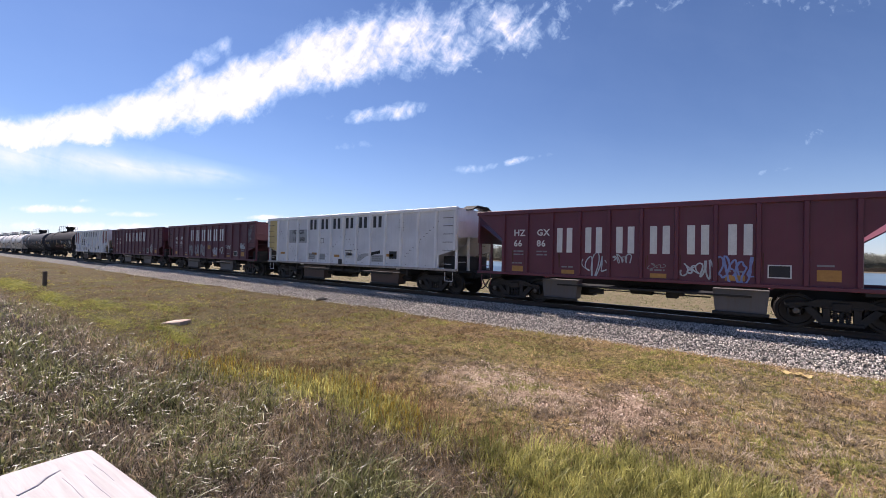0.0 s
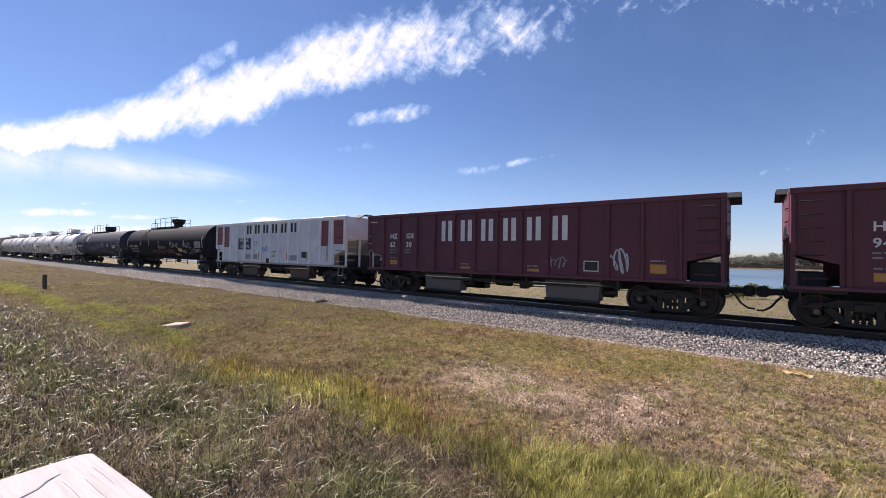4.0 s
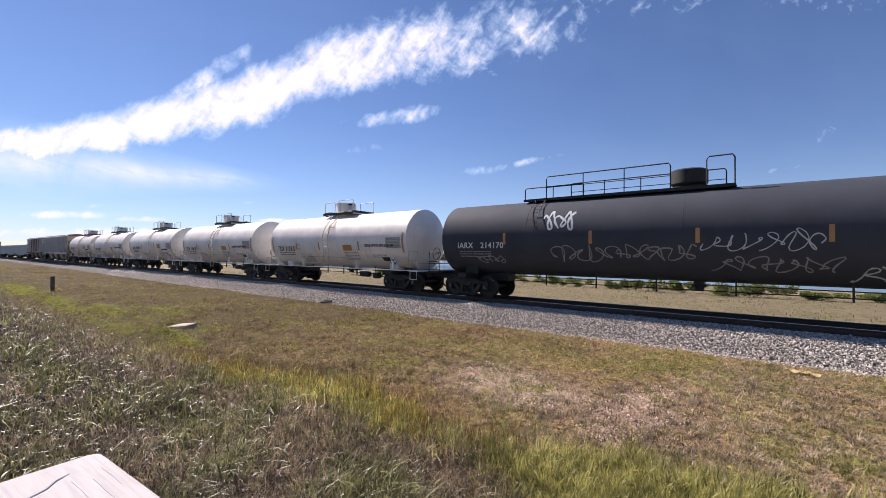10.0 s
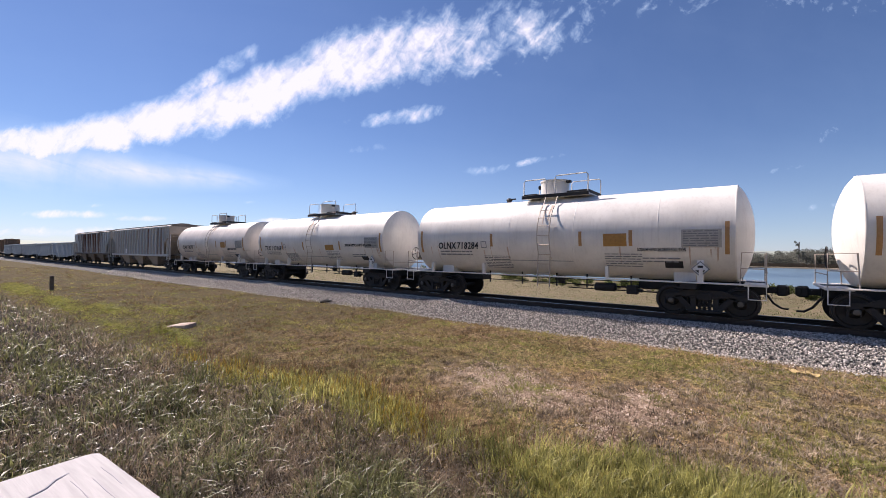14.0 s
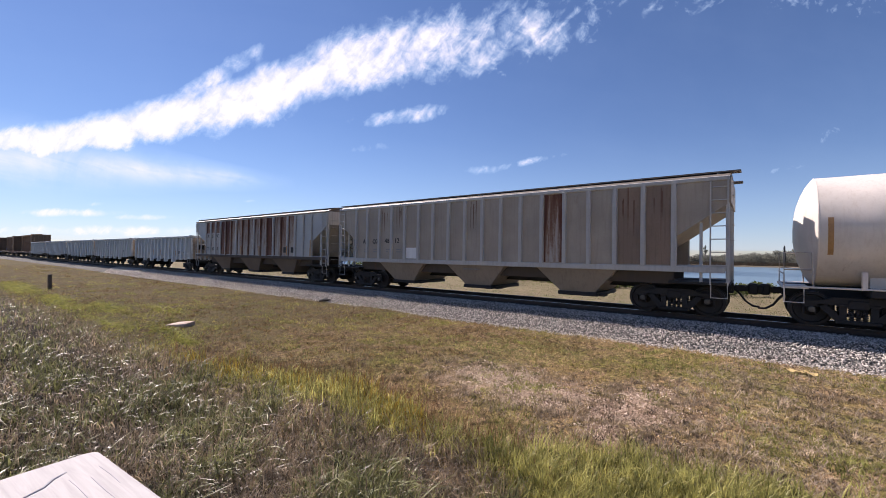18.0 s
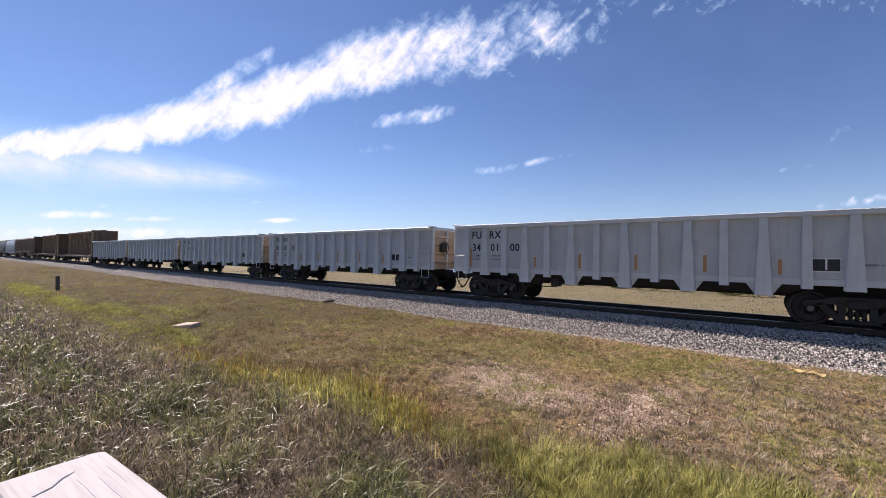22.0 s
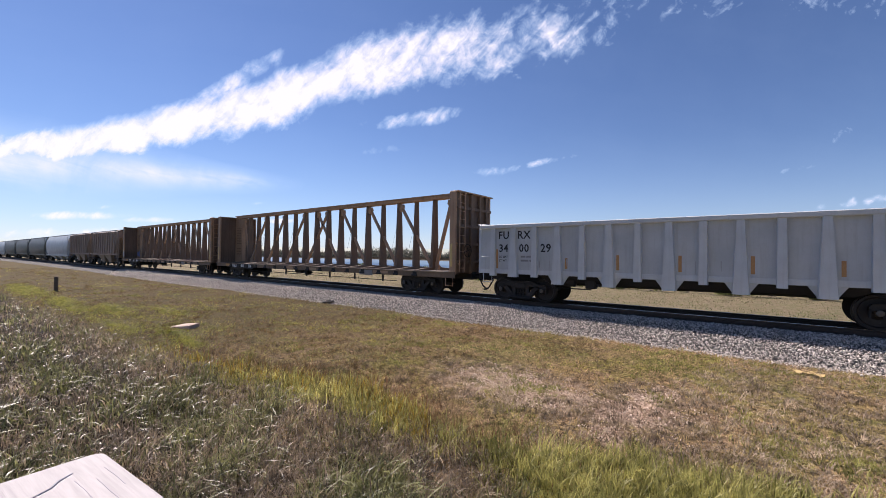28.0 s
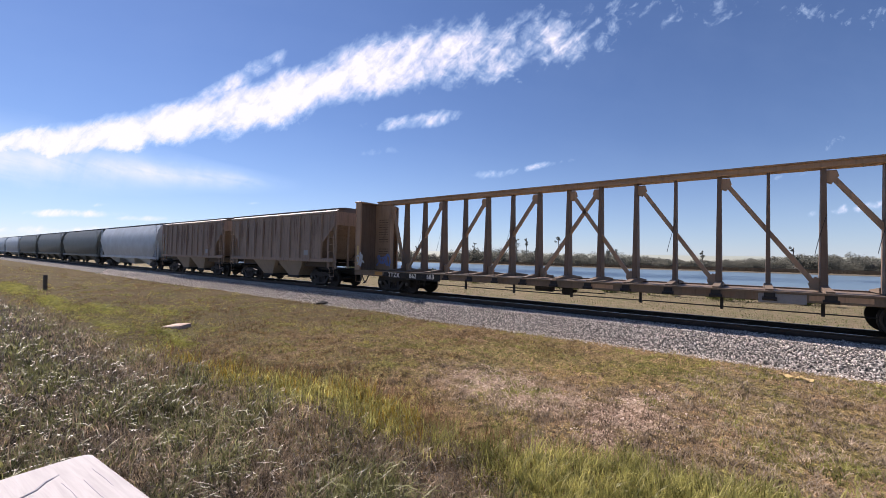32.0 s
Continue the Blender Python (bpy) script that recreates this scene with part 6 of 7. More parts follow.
for i, (x, y, h, flat_top) in enumerate(((-158, 245, 14, False), (-150, 247, 12, False), (-128, 243, 17.5, False), (-124, 244, 16, False), (-118, 246, 17, False), (-95, 243, 17.5, True), (-112, 247, 10, False),
                                         (-215, 248, 11, False), (-66, 244, 9, True), (-62, 246, 10, False), (-20, 242, 9, False), (15, 244, 11, False))):
    pine(x, y, h, 60 + i, flat_top)

SHRUB = leaf_material("shore_shrub_leaves", (.09, .115, .03), (.30, .33, .10))
for i, (x, y, h, w) in enumerate(((-24.5, 38, .9, 1.6), (-21, 40, 1.0, 2.2), (-33, 40, 1.3, 2.0), (-43, 42, 1.2, 2.6), (-52, 44, 1.5, 2.4), (3.5, 37, .5, 1.5), (6.5, 38, .6, 1.6), (-9.2, 37, .75, 1.5), (-7.0, 36.5, .95, 1.8), (-4.6, 37.5, .8, 1.4), (-1.8, 36, .9, 1.9), (.6, 36.5, 1.0, 1.8), (-13.5, 38, .7, 1.7), (-17, 39, .85, 1.8))):
    z = ground_height(x, y)
    rr = np.random.default_rng(80 + i)
    cs = [(rr.uniform(-w, w) * .7, rr.uniform(-.6, .6), h * rr.uniform(.25, .9)) for j in range(14)]
    vv, ff = leaf_cloud(cs, [(.4 * w * .6, .4, h * .28)] * 14, 190, .065, 80 + i)
    b = tagged(new("shrub"), "low green shrub near the lake shore", "shrub", "shore shrubs")
    b.matrix_basis = pose(x, y, z)
    part("leaves", quads_mesh("leaves", vv, ff, SHRUB), SHRUB, b)
    st = Shape()
    for j in range(8):
        st.tube([(rr.uniform(-.15, .15) * w, 0, 0), (rr.uniform(-.6, .6) * w, rr.uniform(-.4, .4), h * .8)], .012, 4)
    part("stems", st, BARK, b)

# ---- grasses ----


def blades(x, y, z, height, width, lean, seed, seg=4, droop=.3):
    """Arching, tapering blades, one four-sided strip each."""
    r = np.random.default_rng(seed)
    k = len(x)
    a = r.uniform(0, 2 * np.pi, k)
    dx, dy = np.cos(a), np.sin(a)
    face = a + r.normal(np.pi / 2, .5, k)
    lv = []
    for j in range(seg + 1):
        u = j / seg
        out = lean * height * (u ** 1.6)
        up = height * (u - droop * u ** 2.6)
        w = width * (1 - u ** 1.8) * .5 + width * .04
        cx, cy, cz = x + dx * out, y + dy * out, z + up
        for s in (-1, 1):
            lv.append(np.stack([cx + s * np.cos(face) * w, cy + s * np.sin(face) * w, cz + s * w * .35 * u], -1))
    v = np.stack(lv, 1).reshape(-1, 3)
    q = np.array([(2 * j, 2 * j + 1, 2 * j + 3, 2 * j + 2) for j in range(seg)])
    f = (q[None] + 2 * (seg + 1) * np.arange(k)[:, None, None]).reshape(-1, 4)
    return v, f


def heights(x, y):
    return np.array([ground_height(a, b) for a, b in zip(x, y)])


def patchy(x, y, scale, seed):
    return np.array([noise.noise(Vector((a * scale, b * scale, seed))) for a, b in zip(x, y)])


def polar_scatter(count, seed, a0, a1, d0, d1, power=1.0):
    """Spots round the camera, crowded near it."""
    r = np.random.default_rng(seed)
    a = np.radians(r.uniform(a0, a1, count))
    d = d0 * (d1 / d0) ** (r.random(count) ** power)
    return d * np.sin(a), d * np.cos(a)


def grass_object(name, label, x, y, height, width, lean, seed, material, seg=4, droop=.3):
    v, f = blades(x, y, heights(x, y) - .02, height, width, lean, seed, seg, droop)
    return tagged(new(name, quads_mesh(name, v, f, material)), label, "grass", kind="stuff")


# near-black dark tones carry the shade deep in the ditch growth
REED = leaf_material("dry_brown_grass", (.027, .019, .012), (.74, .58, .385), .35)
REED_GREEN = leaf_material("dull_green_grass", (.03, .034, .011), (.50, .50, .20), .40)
BRIGHT = leaf_material("yellow_green_grass", (.12, .13, .026), (.82, .75, .26), .42)
LAWN = leaf_material("lush_yellow_green_lawn", (.19, .20, .03), (.55, .53, .11), .6)
GOLD = leaf_material("golden_grass", (.24, .16, .022), (.62, .47, .085), .5)
STRAW = leaf_material("straw_stubble", (.17, .115, .055), (.92, .67, .36), .7)
BROWN_STRAW = leaf_material("brown_mown_grass", (.065, .043, .019), (.44, .29, .125), .7)
GREY_STRAW = leaf_material("grey_thatch", (.12, .09, .064), (.94, .76, .55), .7)
TURF = leaf_material("short_green_turf", (.12, .108, .027), (.74, .64, .19), .65)
RUSTY = leaf_material("rust_brown_seed_grass", (.09, .045, .022), (.36, .20, .10), .6)
TUFT = leaf_material("fresh_green_tufts", (.09, .10, .022), (.62, .60, .17), .6)
DEAD = leaf_material("dead_brown_tufts", (.07, .052, .033), (.58, .43, .27), .7)
FIELD_GREEN = leaf_material("green_field_grass", (.07, .08, .028), (.34, .36, .13), .7)
FIELD = leaf_material("dry_field_grass", (.085, .078, .042), (.38, .34, .19), .7)
SEED = leaf_material("pale_seed_heads", (.10, .075, .055), (.48, .40, .32), .4)


def tall_edge(x):
    """Where the tall brown growth of the ditch ends."""
    return np.interp(x, [-60, -32, -23, -16, -12.6, -9, -7, -5.5, -4.3, -3.6, -3.0, -2.4, -1.9, -1.0], [2.6, 3.2, 3.8, 3.85, 4.2, 4.1, 4.3, 4.5, 4.4, 4.55, 4.8, 4.6, 3.9, 2.9]) + .12 * np.sin(x * 2.9) + .08 * np.sin(x * 6.1 + 1)


def strip_edge(x):
    """Where the bright strip ends and the mown verge begins."""
    return np.interp(x, [-60, -32, -16, -13, -10.8, -9.2, -8.4, -6.4, -5.4, -4.1, -3.3, -2.7, -2.1, -1.4, -.4, .9, 2], [2.2, 2.8, 3.8, 4.25, 4.5, 4.8, 5.0, 5.45, 5.5, 5.0, 4.85, 4.95, 5.5, 5.6, 5.8, 5.9, 5.7]) + .1 * np.sin(x * 3.7) + .07 * np.sin(x * 8.3)


def bare_field(x, y):
    """Small inside the two bare patches."""
    a = np.hypot((x + 3.75) / 1.7, (y - 7.35 + .12 * (x + 3.75)) / .95)
    b = np.hypot((x + 1.6) / .75, (y - 7.35 - .35 * (x + 1.6)) / 1.5)
    return np.minimum(a, b)


rg = np.random.default_rng(21)
x, y = polar_scatter(215000, 22, -98, 20, 2.3, 60, 1.05)
keep = (y < tall_edge(x) + .1 * rg.normal(0, 1, len(x))) & (y > -2.2) & ~((x > -1.9) & (rg.random(len(x)) < .35)) & ~((x > -1.2) & (rg.random(len(x)) < .6))
x, y = x[keep], y[keep]
pt = patchy(x, y, .8, 4) + .5 * patchy(x, y, 2.6, 5) + .25 * np.exp(-((x + 10) / 3.2) ** 2 - ((y - 2.4) / .9) ** 2)
d = np.hypot(x, y)
gr = (pt + rg.normal(0, .25, len(x)) > .13) | ((x > -2.2 + .25 * rg.normal(0, 1, len(x))) & (rg.random(len(x)) < .8))
h = rg.uniform(.20, .50, len(x)) * (1 + .65 * np.clip(pt, -.7, .6))
coarse = rg.random(len(x)) < .3
w = np.where(coarse, rg.uniform(.009, .017, len(x)), rg.uniform(.004, .009, len(x))) * (1 + d * .06)
ln = np.where(coarse, rg.uniform(.3, 1.1, len(x)), rg.uniform(.1, .6, len(x)))
dr = np.where(coarse, rg.uniform(.3, .95, len(x)), rg.uniform(.05, .6, len(x)))
h = h * np.where(coarse, 1.08, .92)
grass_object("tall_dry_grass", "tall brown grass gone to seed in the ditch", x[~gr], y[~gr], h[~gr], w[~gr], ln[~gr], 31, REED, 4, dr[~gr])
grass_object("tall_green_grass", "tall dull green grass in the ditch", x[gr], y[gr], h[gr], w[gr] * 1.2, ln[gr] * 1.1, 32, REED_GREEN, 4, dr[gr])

# seed heads that catch the light
sx, sy = x[~gr][::3], y[~gr][::3]
sh = h[~gr][::3]
cs = np.stack([sx + rg.normal(0, .12, len(sx)), sy + rg.normal(0, .12, len(sx)), heights(sx, sy) + sh * rg.uniform(.6, .95, len(sx))], -1)
dd = np.hypot(sx, sy)
v1, f1 = leaf_cloud(cs[dd < 9], np.full((int((dd < 9).sum()), 3), .05), 4, .010, 41)
v2, f2 = leaf_cloud(cs[dd >= 9], np.full((int((dd >= 9).sum()), 3), .07), 3, .020, 42)
tagged(new("grass_seed_heads", quads_mesh("grass_seed_heads", np.concatenate([v1, v2]), np.concatenate([f1, f2 + len(v1)]), SEED)), "pale seed heads of the tall grass", "grass", kind="stuff")

# bright strip along the edge, and the fresh growth nearer the camera
x, y = polar_scatter(150000, 23, -80, 35, 3.0, 18, 1.0)
e, te = strip_edge(x), tall_edge(x)
near_green = (x > -1.9) & (y < e) & (y > 2.0) & (rg.random(len(x)) < .22)
stripe = (x > -14) & (y > te - .02 + .2 * rg.normal(0, 1, len(x))) & (y < e + .06 * rg.normal(0, 1, len(x)))
keep = near_green | stripe
x, y = x[keep], y[keep]
pt = patchy(x, y, 1.2, 8)
gold = (strip_edge(x) - y < .6 + .4 * pt + .2 * rg.normal(0, 1, len(x))) & (x < -3.8) & (rg.random(len(x)) < .5)
d = np.hypot(x, y)
h = rg.uniform(.14, .46, len(x)) * (1 + .5 * pt)
w = rg.uniform(.005, .011, len(x)) * (1 + d * .06)
ln = rg.uniform(.1, .75, len(x))
dr = rg.uniform(0, .5, len(x))
grass_object("bright_grass", "bright yellow-green grass along the mown edge", x[~gold], y[~gold], h[~gold], w[~gold], ln[~gold], 33, BRIGHT, 3, dr[~gold])
grass_object("golden_grass", "golden grass along the mown edge", x[gold], y[gold], h[gold] * .85, w[gold], ln[gold] * .6, 34, GOLD, 3, dr[gold])

# rust-brown seed grass standing over the outer side of the strip
x, y = polar_scatter(60000, 27, -72, 10, 4.4, 17, 1.0)
off = strip_edge(x) - y + .12 * rg.normal(0, 1, len(x))
keep = (off > -.35) & (off < .28) & (x < -2.4) & (x > -14) & (rg.random(len(x)) < .55)
x, y = x[keep], y[keep]
grass_object("rusty_seed_grass", "thin rust-brown seed grass along the mown edge", x, y, rg.uniform(.12, .36, len(x)), rg.uniform(.003, .006, len(x)) * (1 + .08 * np.hypot(x, y)), rg.uniform(.05, .5, len(x)), 44, RUSTY, 3, rg.uniform(0, .4, len(x)))

# coarser tufts scattered over the mown verge: fresh green ones, and dead grey-brown ones round the bare soil
x, y = polar_scatter(5200, 28, -80, 24, 6.0, 40, 1.0)
keep = (y > strip_edge(x) + .15) & (y < TRACK_Y - 3.0)
x, y = x[keep], y[keep]
pt = patchy(x, y, .45, 31) + .5 * patchy(x, y, 1.7, 32)
ring = np.abs(bare_field(x, y) + .7 * patchy(x, y, 2.2, 5) - 1.1) < .35
for name, label, sel, mat, seed, lo, hi in (("green_tufts", "fresh green tufts in the mown verge", (pt > .08) & ~ring, TUFT, 45, .05, .15), ("dead_tufts", "dark dead tufts in the mown verge", (pt < -.12) | ring, DEAD, 46, .05, .14)):
    n, k = 26, int(sel.sum())
    d = np.hypot(x[sel], y[sel])
    tx = np.repeat(x[sel], n) + rg.normal(0, .07, k * n) * np.repeat(1 + .03 * d, n)
    ty = np.repeat(y[sel], n) + rg.normal(0, .07, k * n) * np.repeat(1 + .03 * d, n)
    grass_object(name, label, tx, ty, rg.uniform(lo, hi, k * n) * np.repeat(rg.uniform(.6, 1.2, k), n), rg.uniform(.004, .008, k * n) * np.repeat(1 + .09 * d, n), rg.uniform(.2, 1.0, k * n), seed, mat, 2, .25)

# lush lawn patches far along the verge
lx, ly = [], []
for cx, cy, rx, ry, k in ((-41, 4.6, 7, .7, 5200), (-30, 4.9, 3, .4, 1500), (-27.5, 4.6, 4, .45, 2600), (-19, 4.5, 3, .4, 1800), (-23.2, 5.5, 3.2, .55, 3600), (-21, 6.7, 3.0, .5, 1400), (-15.5, 5.2, 1.8, .4, 1500), (-13.4, 5.0, 1.2, .3, 900)):
    k = 2 * k
    a, b = rg.uniform(0, 6.28, k), np.abs(rg.normal(0, .62, k))
    lx.append(cx + rx * b * np.cos(a))
    ly.append(cy + ry * b * np.sin(a))
x, y = np.concatenate(lx), np.concatenate(ly)
d = np.hypot(x, y)
grass_object("lawn_patches", "patches of lush yellow-green grass on the verge", x, y, rg.uniform(.04, .11, len(x)), .009 * (1 + d * .06), rg.uniform(.4, 1.4, len(x)), 38, LAWN, 2)

# mown verge, tuft by tuft
x, y = polar_scatter(86000, 24, -86, 26, 5.0, 90, .95)
keep = (y > strip_edge(x) - .25) & (y > tall_edge(x)) & (y < TRACK_Y - 2.5 + .12 * np.sin(x * 3) + .1 * rg.normal(0, 1, len(x)))
bd = bare_field(x, y) + 1.1 * patchy(x, y, 2.2, 5)
keep &= (bd > .85) | (rg.random(len(x)) < .04)
keep &= patchy(x, y, 5.0, 14) + rg.normal(0, .2, len(x)) > -.12
x, y = x[keep], y[keep]
d = np.hypot(x, y)
pt = patchy(x, y, .5, 12) + .7 * patchy(x, y, 2.1, 13)
kind = pt + rg.normal(0, .15, len(x)) - np.where(x > -9 + .8 * (y - 9), .17, 0) - np.where(y > 11, .1, 0)
grey = (x > -2.6 + .3 * (y - 6)) & (kind < .5) | (bare_field(x, y) < 1.5)
far_part = x + 3 * patchy(x, y, .4, 17) < -5.5
for name, label, sel, mat, seed in (("mown_stubble", "short straw-coloured mown grass", (kind < .08) & ~grey & ~far_part, STRAW, 35), ("brown_stubble", "short golden-brown mown grass", (kind < .08) & ~grey & far_part, BROWN_STRAW, 39), ("mown_turf", "short green mown grass", (kind >= .08) & ~grey, TURF, 36), ("grey_thatch", "short greyish dead grass on the verge", grey, GREY_STRAW, 37)):
    n = 6
    k = int(sel.sum())
    tx = np.repeat(x[sel], n) + rg.normal(0, .045, k * n) * np.repeat(1 + d[sel] * .04, n)
    ty = np.repeat(y[sel], n) + rg.normal(0, .045, k * n) * np.repeat(1 + d[sel] * .04, n)
    th = rg.uniform(.03, .12, k * n) * np.repeat(rg.uniform(.6, 1.5, k) * (1 + 1.1 * patchy(x[sel], y[sel], 3.2, 16)), n)
    tw = rg.uniform(.004, .008, k * n) * np.repeat(1 + d[sel] * .10, n)
    grass_object(name, label, tx, ty, th, tw, rg.uniform(.2, 1.3, k * n), seed, mat, 2, .25)

# far verge behind the rails
x, y = rg.uniform(-60, 16, 42000), rg.uniform(21.5, 44, 42000)
keep = patchy(x, y, .3, 15) + .6 * patchy(x, y, 1.3, 18) + rg.normal(0, .2, len(x)) > -.1
x, y = x[keep], y[keep]
lush = patchy(x, y, .22, 19) + .4 * patchy(x, y, .9, 20) + rg.normal(0, .12, len(x)) > .06
for name, label, sel, mat, seed in (("far_verge_grass", "dry grass on the far side of the track", ~lush, FIELD, 37), ("far_green_grass", "green grass on the far side of the track", lush, FIELD_GREEN, 47)):
    k = int(sel.sum())
    grass_object(name, label, x[sel], y[sel], rg.uniform(.04, .20, k), rg.uniform(.012, .03, k), rg.uniform(.3, 1.2, k), seed, mat, 2)

# clods and gravel in the bare patches
x, y = rg.uniform(-6, 0, 30000), rg.uniform(5.4, 9.4, 30000)
bd = bare_field(x, y) + .8 * patchy(x, y, 2.2, 5)
keep = (bd < .95) & (rg.random(len(x)) < .8)
x, y = x[keep], y[keep]
sz = rg.uniform(.005, .013, len(x)) * (1 + 1.0 * (rg.random(len(x)) > .9))


def clod_material():
    n = Nodes("pink_gravel")
    c = n.t.nodes.new("ShaderNodeNewGeometry")
    return n.done(n.ramp(c.outputs["Random Per Island"], (0, (.12, .078, .055)), (.5, (.44, .33, .24)), (1, (.80, .66, .52))), .95)


v, f = stones_at(x, y, heights(x, y) + sz * .4, sz, 43)
tagged(new("verge_gravel", quads_mesh("verge_gravel", v, f, clod_material())), "pinkish gravel and clods on bare soil", "gravel", kind="stuff")

# ---- small things on the verge ----
OLD_WOOD = plain("grey_weathered_wood", (.13, .10, .075), .9, 0, 8, .35, .4)
marker = tagged(new("marker_post"), "short dark weathered wooden post in the grass", "post")
px, py = -37.0, 5.6
marker.matrix_basis = pose(px, py, ground_height(px, py))
part("post", Shape().box(-.13, .13, -.10, .10, -.3, .95, .03), OLD_WOOD, marker)

SLAB = plain("pale_broken_concrete", (.46, .35, .28), .9, 0, 9, .3, .5)
slab = tagged(new("concrete_slab"), "pale broken concrete slab lying in the grass", "concrete slab")
sx0, sy0 = -15.9, 5.75
slab.matrix_basis = pose(sx0, sy0, ground_height(sx0, sy0), 4, -3, 25)
part("slab", Shape().loft([[(-.42, -.2, -.05), (.40, -.24, -.05), (.46, .16, -.05), (-.26, .26, -.05)], [(-.42, -.2, .05), (.40, -.24, .10), (.46, .16, .11), (-.26, .26, .06)], [(-.34, -.15, .08), (.32, -.18, .13), (.38, .11, .13), (-.2, .2, .09)]]), SLAB, slab)

RAG = plain("faded_yellow_plastic", (.42, .31, .13), .6, 0, 9, .3, .3)
rag = tagged(new("plastic_sheet"), "faded yellow plastic scrap lying at the ballast edge", "litter")
rx0, ry0 = .8, 12.08
rag.matrix_basis = pose(rx0, ry0, ground_height(rx0, ry0) + .03, 0, 0, -14)
rs = Shape()
for i in range(11):
    for j in range(4):
        rs.v.append((-.30 + .06 * i, -.09 + .06 * j + .03 * math.sin(i * 1.3), .03 + .022 * math.sin(i * 1.9 + j) + .015 * math.cos(j * 2.0 + i)))
rs.f = [(i * 4 + j, i * 4 + 4 + j, i * 4 + 5 + j, i * 4 + 1 + j) for i in range(10) for j in range(3)]
part("sheet", rs, RAG, rag, smooth=True)

plate = tagged(new("tie_plate"), "dark rusty tie plate lying on the ballast slope", "scrap metal")
plate.matrix_basis = pose(-17.6, 13.0, -.72, 6, -8, 30)
part("plate", Shape().box(-.28, .28, -.12, .12, 0, .09, .02).box(-.1, .16, -.08, .08, .09, .13, .02), IRON, plate)

# pale deck rail beside the camera
def board_material():
    n = Nodes("sun_bleached_board")
    v = n.coords((1, 14, 14))
    grain = n.noise(v, 5, 6, .6, .5)
    col = n.mix(n.step(grain, .3, .7), (.33, .315, .312), (.45, .425, .42))
    n.bump(grain, .5, .004)
    return n.done(col, .8)


BOARD = board_material()
BOARD_LINE = plain("grey_board_line", (.27, .27, .29), .9)
board = tagged(new("deck_rail"), "sun-bleached wooden deck rail cap", "wooden rail")
board.matrix_basis = pose(-1.289, .289, 1.266, 0, 0, 4.4)
for y0, y1 in ((-.19, 0), (-.385, -.195)):
    plan = [(.95, y0), (.95, y1)] + [(.022 * (1 - math.sin(i * math.pi / 10)), y1 - .022 * (1 - math.cos(i * math.pi / 10))) for i in range(6)] + [(0, y0)]
    bs, k = Shape(), len(plan)
    ym = (y0 + y1) / 2
    rings = [(x + e * (1 if x < .5 else -1), y + e * (1 if y < ym else -1), z) for e, z in ((.004, -.038), (0, -.034), (0, -.009), (.003, -.003), (.009, 0)) for x, y in plan]
    bs.add(rings, [(j * k + i, j * k + (i + 1) % k, j * k + k + (i + 1) % k, j * k + k + i) for j in range(4) for i in range(k)] + [tuple(range(4 * k, 5 * k)), tuple(reversed(range(k)))])
    b = part("board", bs, BOARD, board)
    if y1 == 0:
        # a darker slanting line across the grain
        part("split", Shape().tube([(.135, -.155, -.002), (.121, -.124, -.0015), (.097, -.104, -.001), (.08, -.078, -.003)], .0042, 6), BOARD_LINE, b)
        for gx, gy, gl in ((.125, -.085, .14), (.15, -.056, .18), (.105, -.028, .12)):
            part("grain_crack", Shape().tube([(gx + gl * i / 6, gy + .0006 * math.sin(i * 1.3 + gy * 90), -.0006) for i in range(7)], .0013, 4), BOARD_LINE, b)
    for x in (.9,):
        part("nail_head", Shape().lathe([(-.001, .005), (.001, .005)], 8, "z", (x, (y0 + y1) / 2, 0)), IRON, b)
part("post", Shape().box(.1, .19, -.26, -.17, -2.35, -.038, .004), BOARD, board)

# ---- ties under the rails, laid last ----
def tie_shape():
    return Shape().box(-.115, .115, -1.3, 1.3, -.34, -.175, .012)


tie_mesh = tie_shape().mesh("tie", TIE_WOOD)
for i in range(150):
    x = 14 - .53 * i
    part("tie", tie_mesh, TIE_WOOD, track, at=pose(x, TRACK_Y + .03 * math.sin(i * 2.7), 0, 0, 0, 1.2 * math.sin(i * 1.9)))
rest = Shape()
for i in range(150, 620):
    x = 14 - .53 * i
    rest.box(x - .115, x + .115, TRACK_Y - 1.3, TRACK_Y + 1.3, -.34, -.175)
tagged(part("ties", rest, TIE_WOOD, track), kind="stuff")

# ---- clouds: a thin drifting sheet that glows by itself ----
CLOUD_H = 80.0
# the long bank: how far along, height of its middle, half its width and how closed it is
BANK = [(-150, 252, 24, .8), (0, 250, 27, .85), (110, 246, 33, .98), (220, 229, 38, 1.05), (330, 204, 42, 1.08), (430, 178, 45, 1.08), (530, 142, 52, 1.0), (620, 108, 62, .88), (720, 84, 70, .68), (810, 76, 78, .5), (900, 60, 84, .36), (1000, 36, 80, .18), (1120, 0, 60, -.2)]
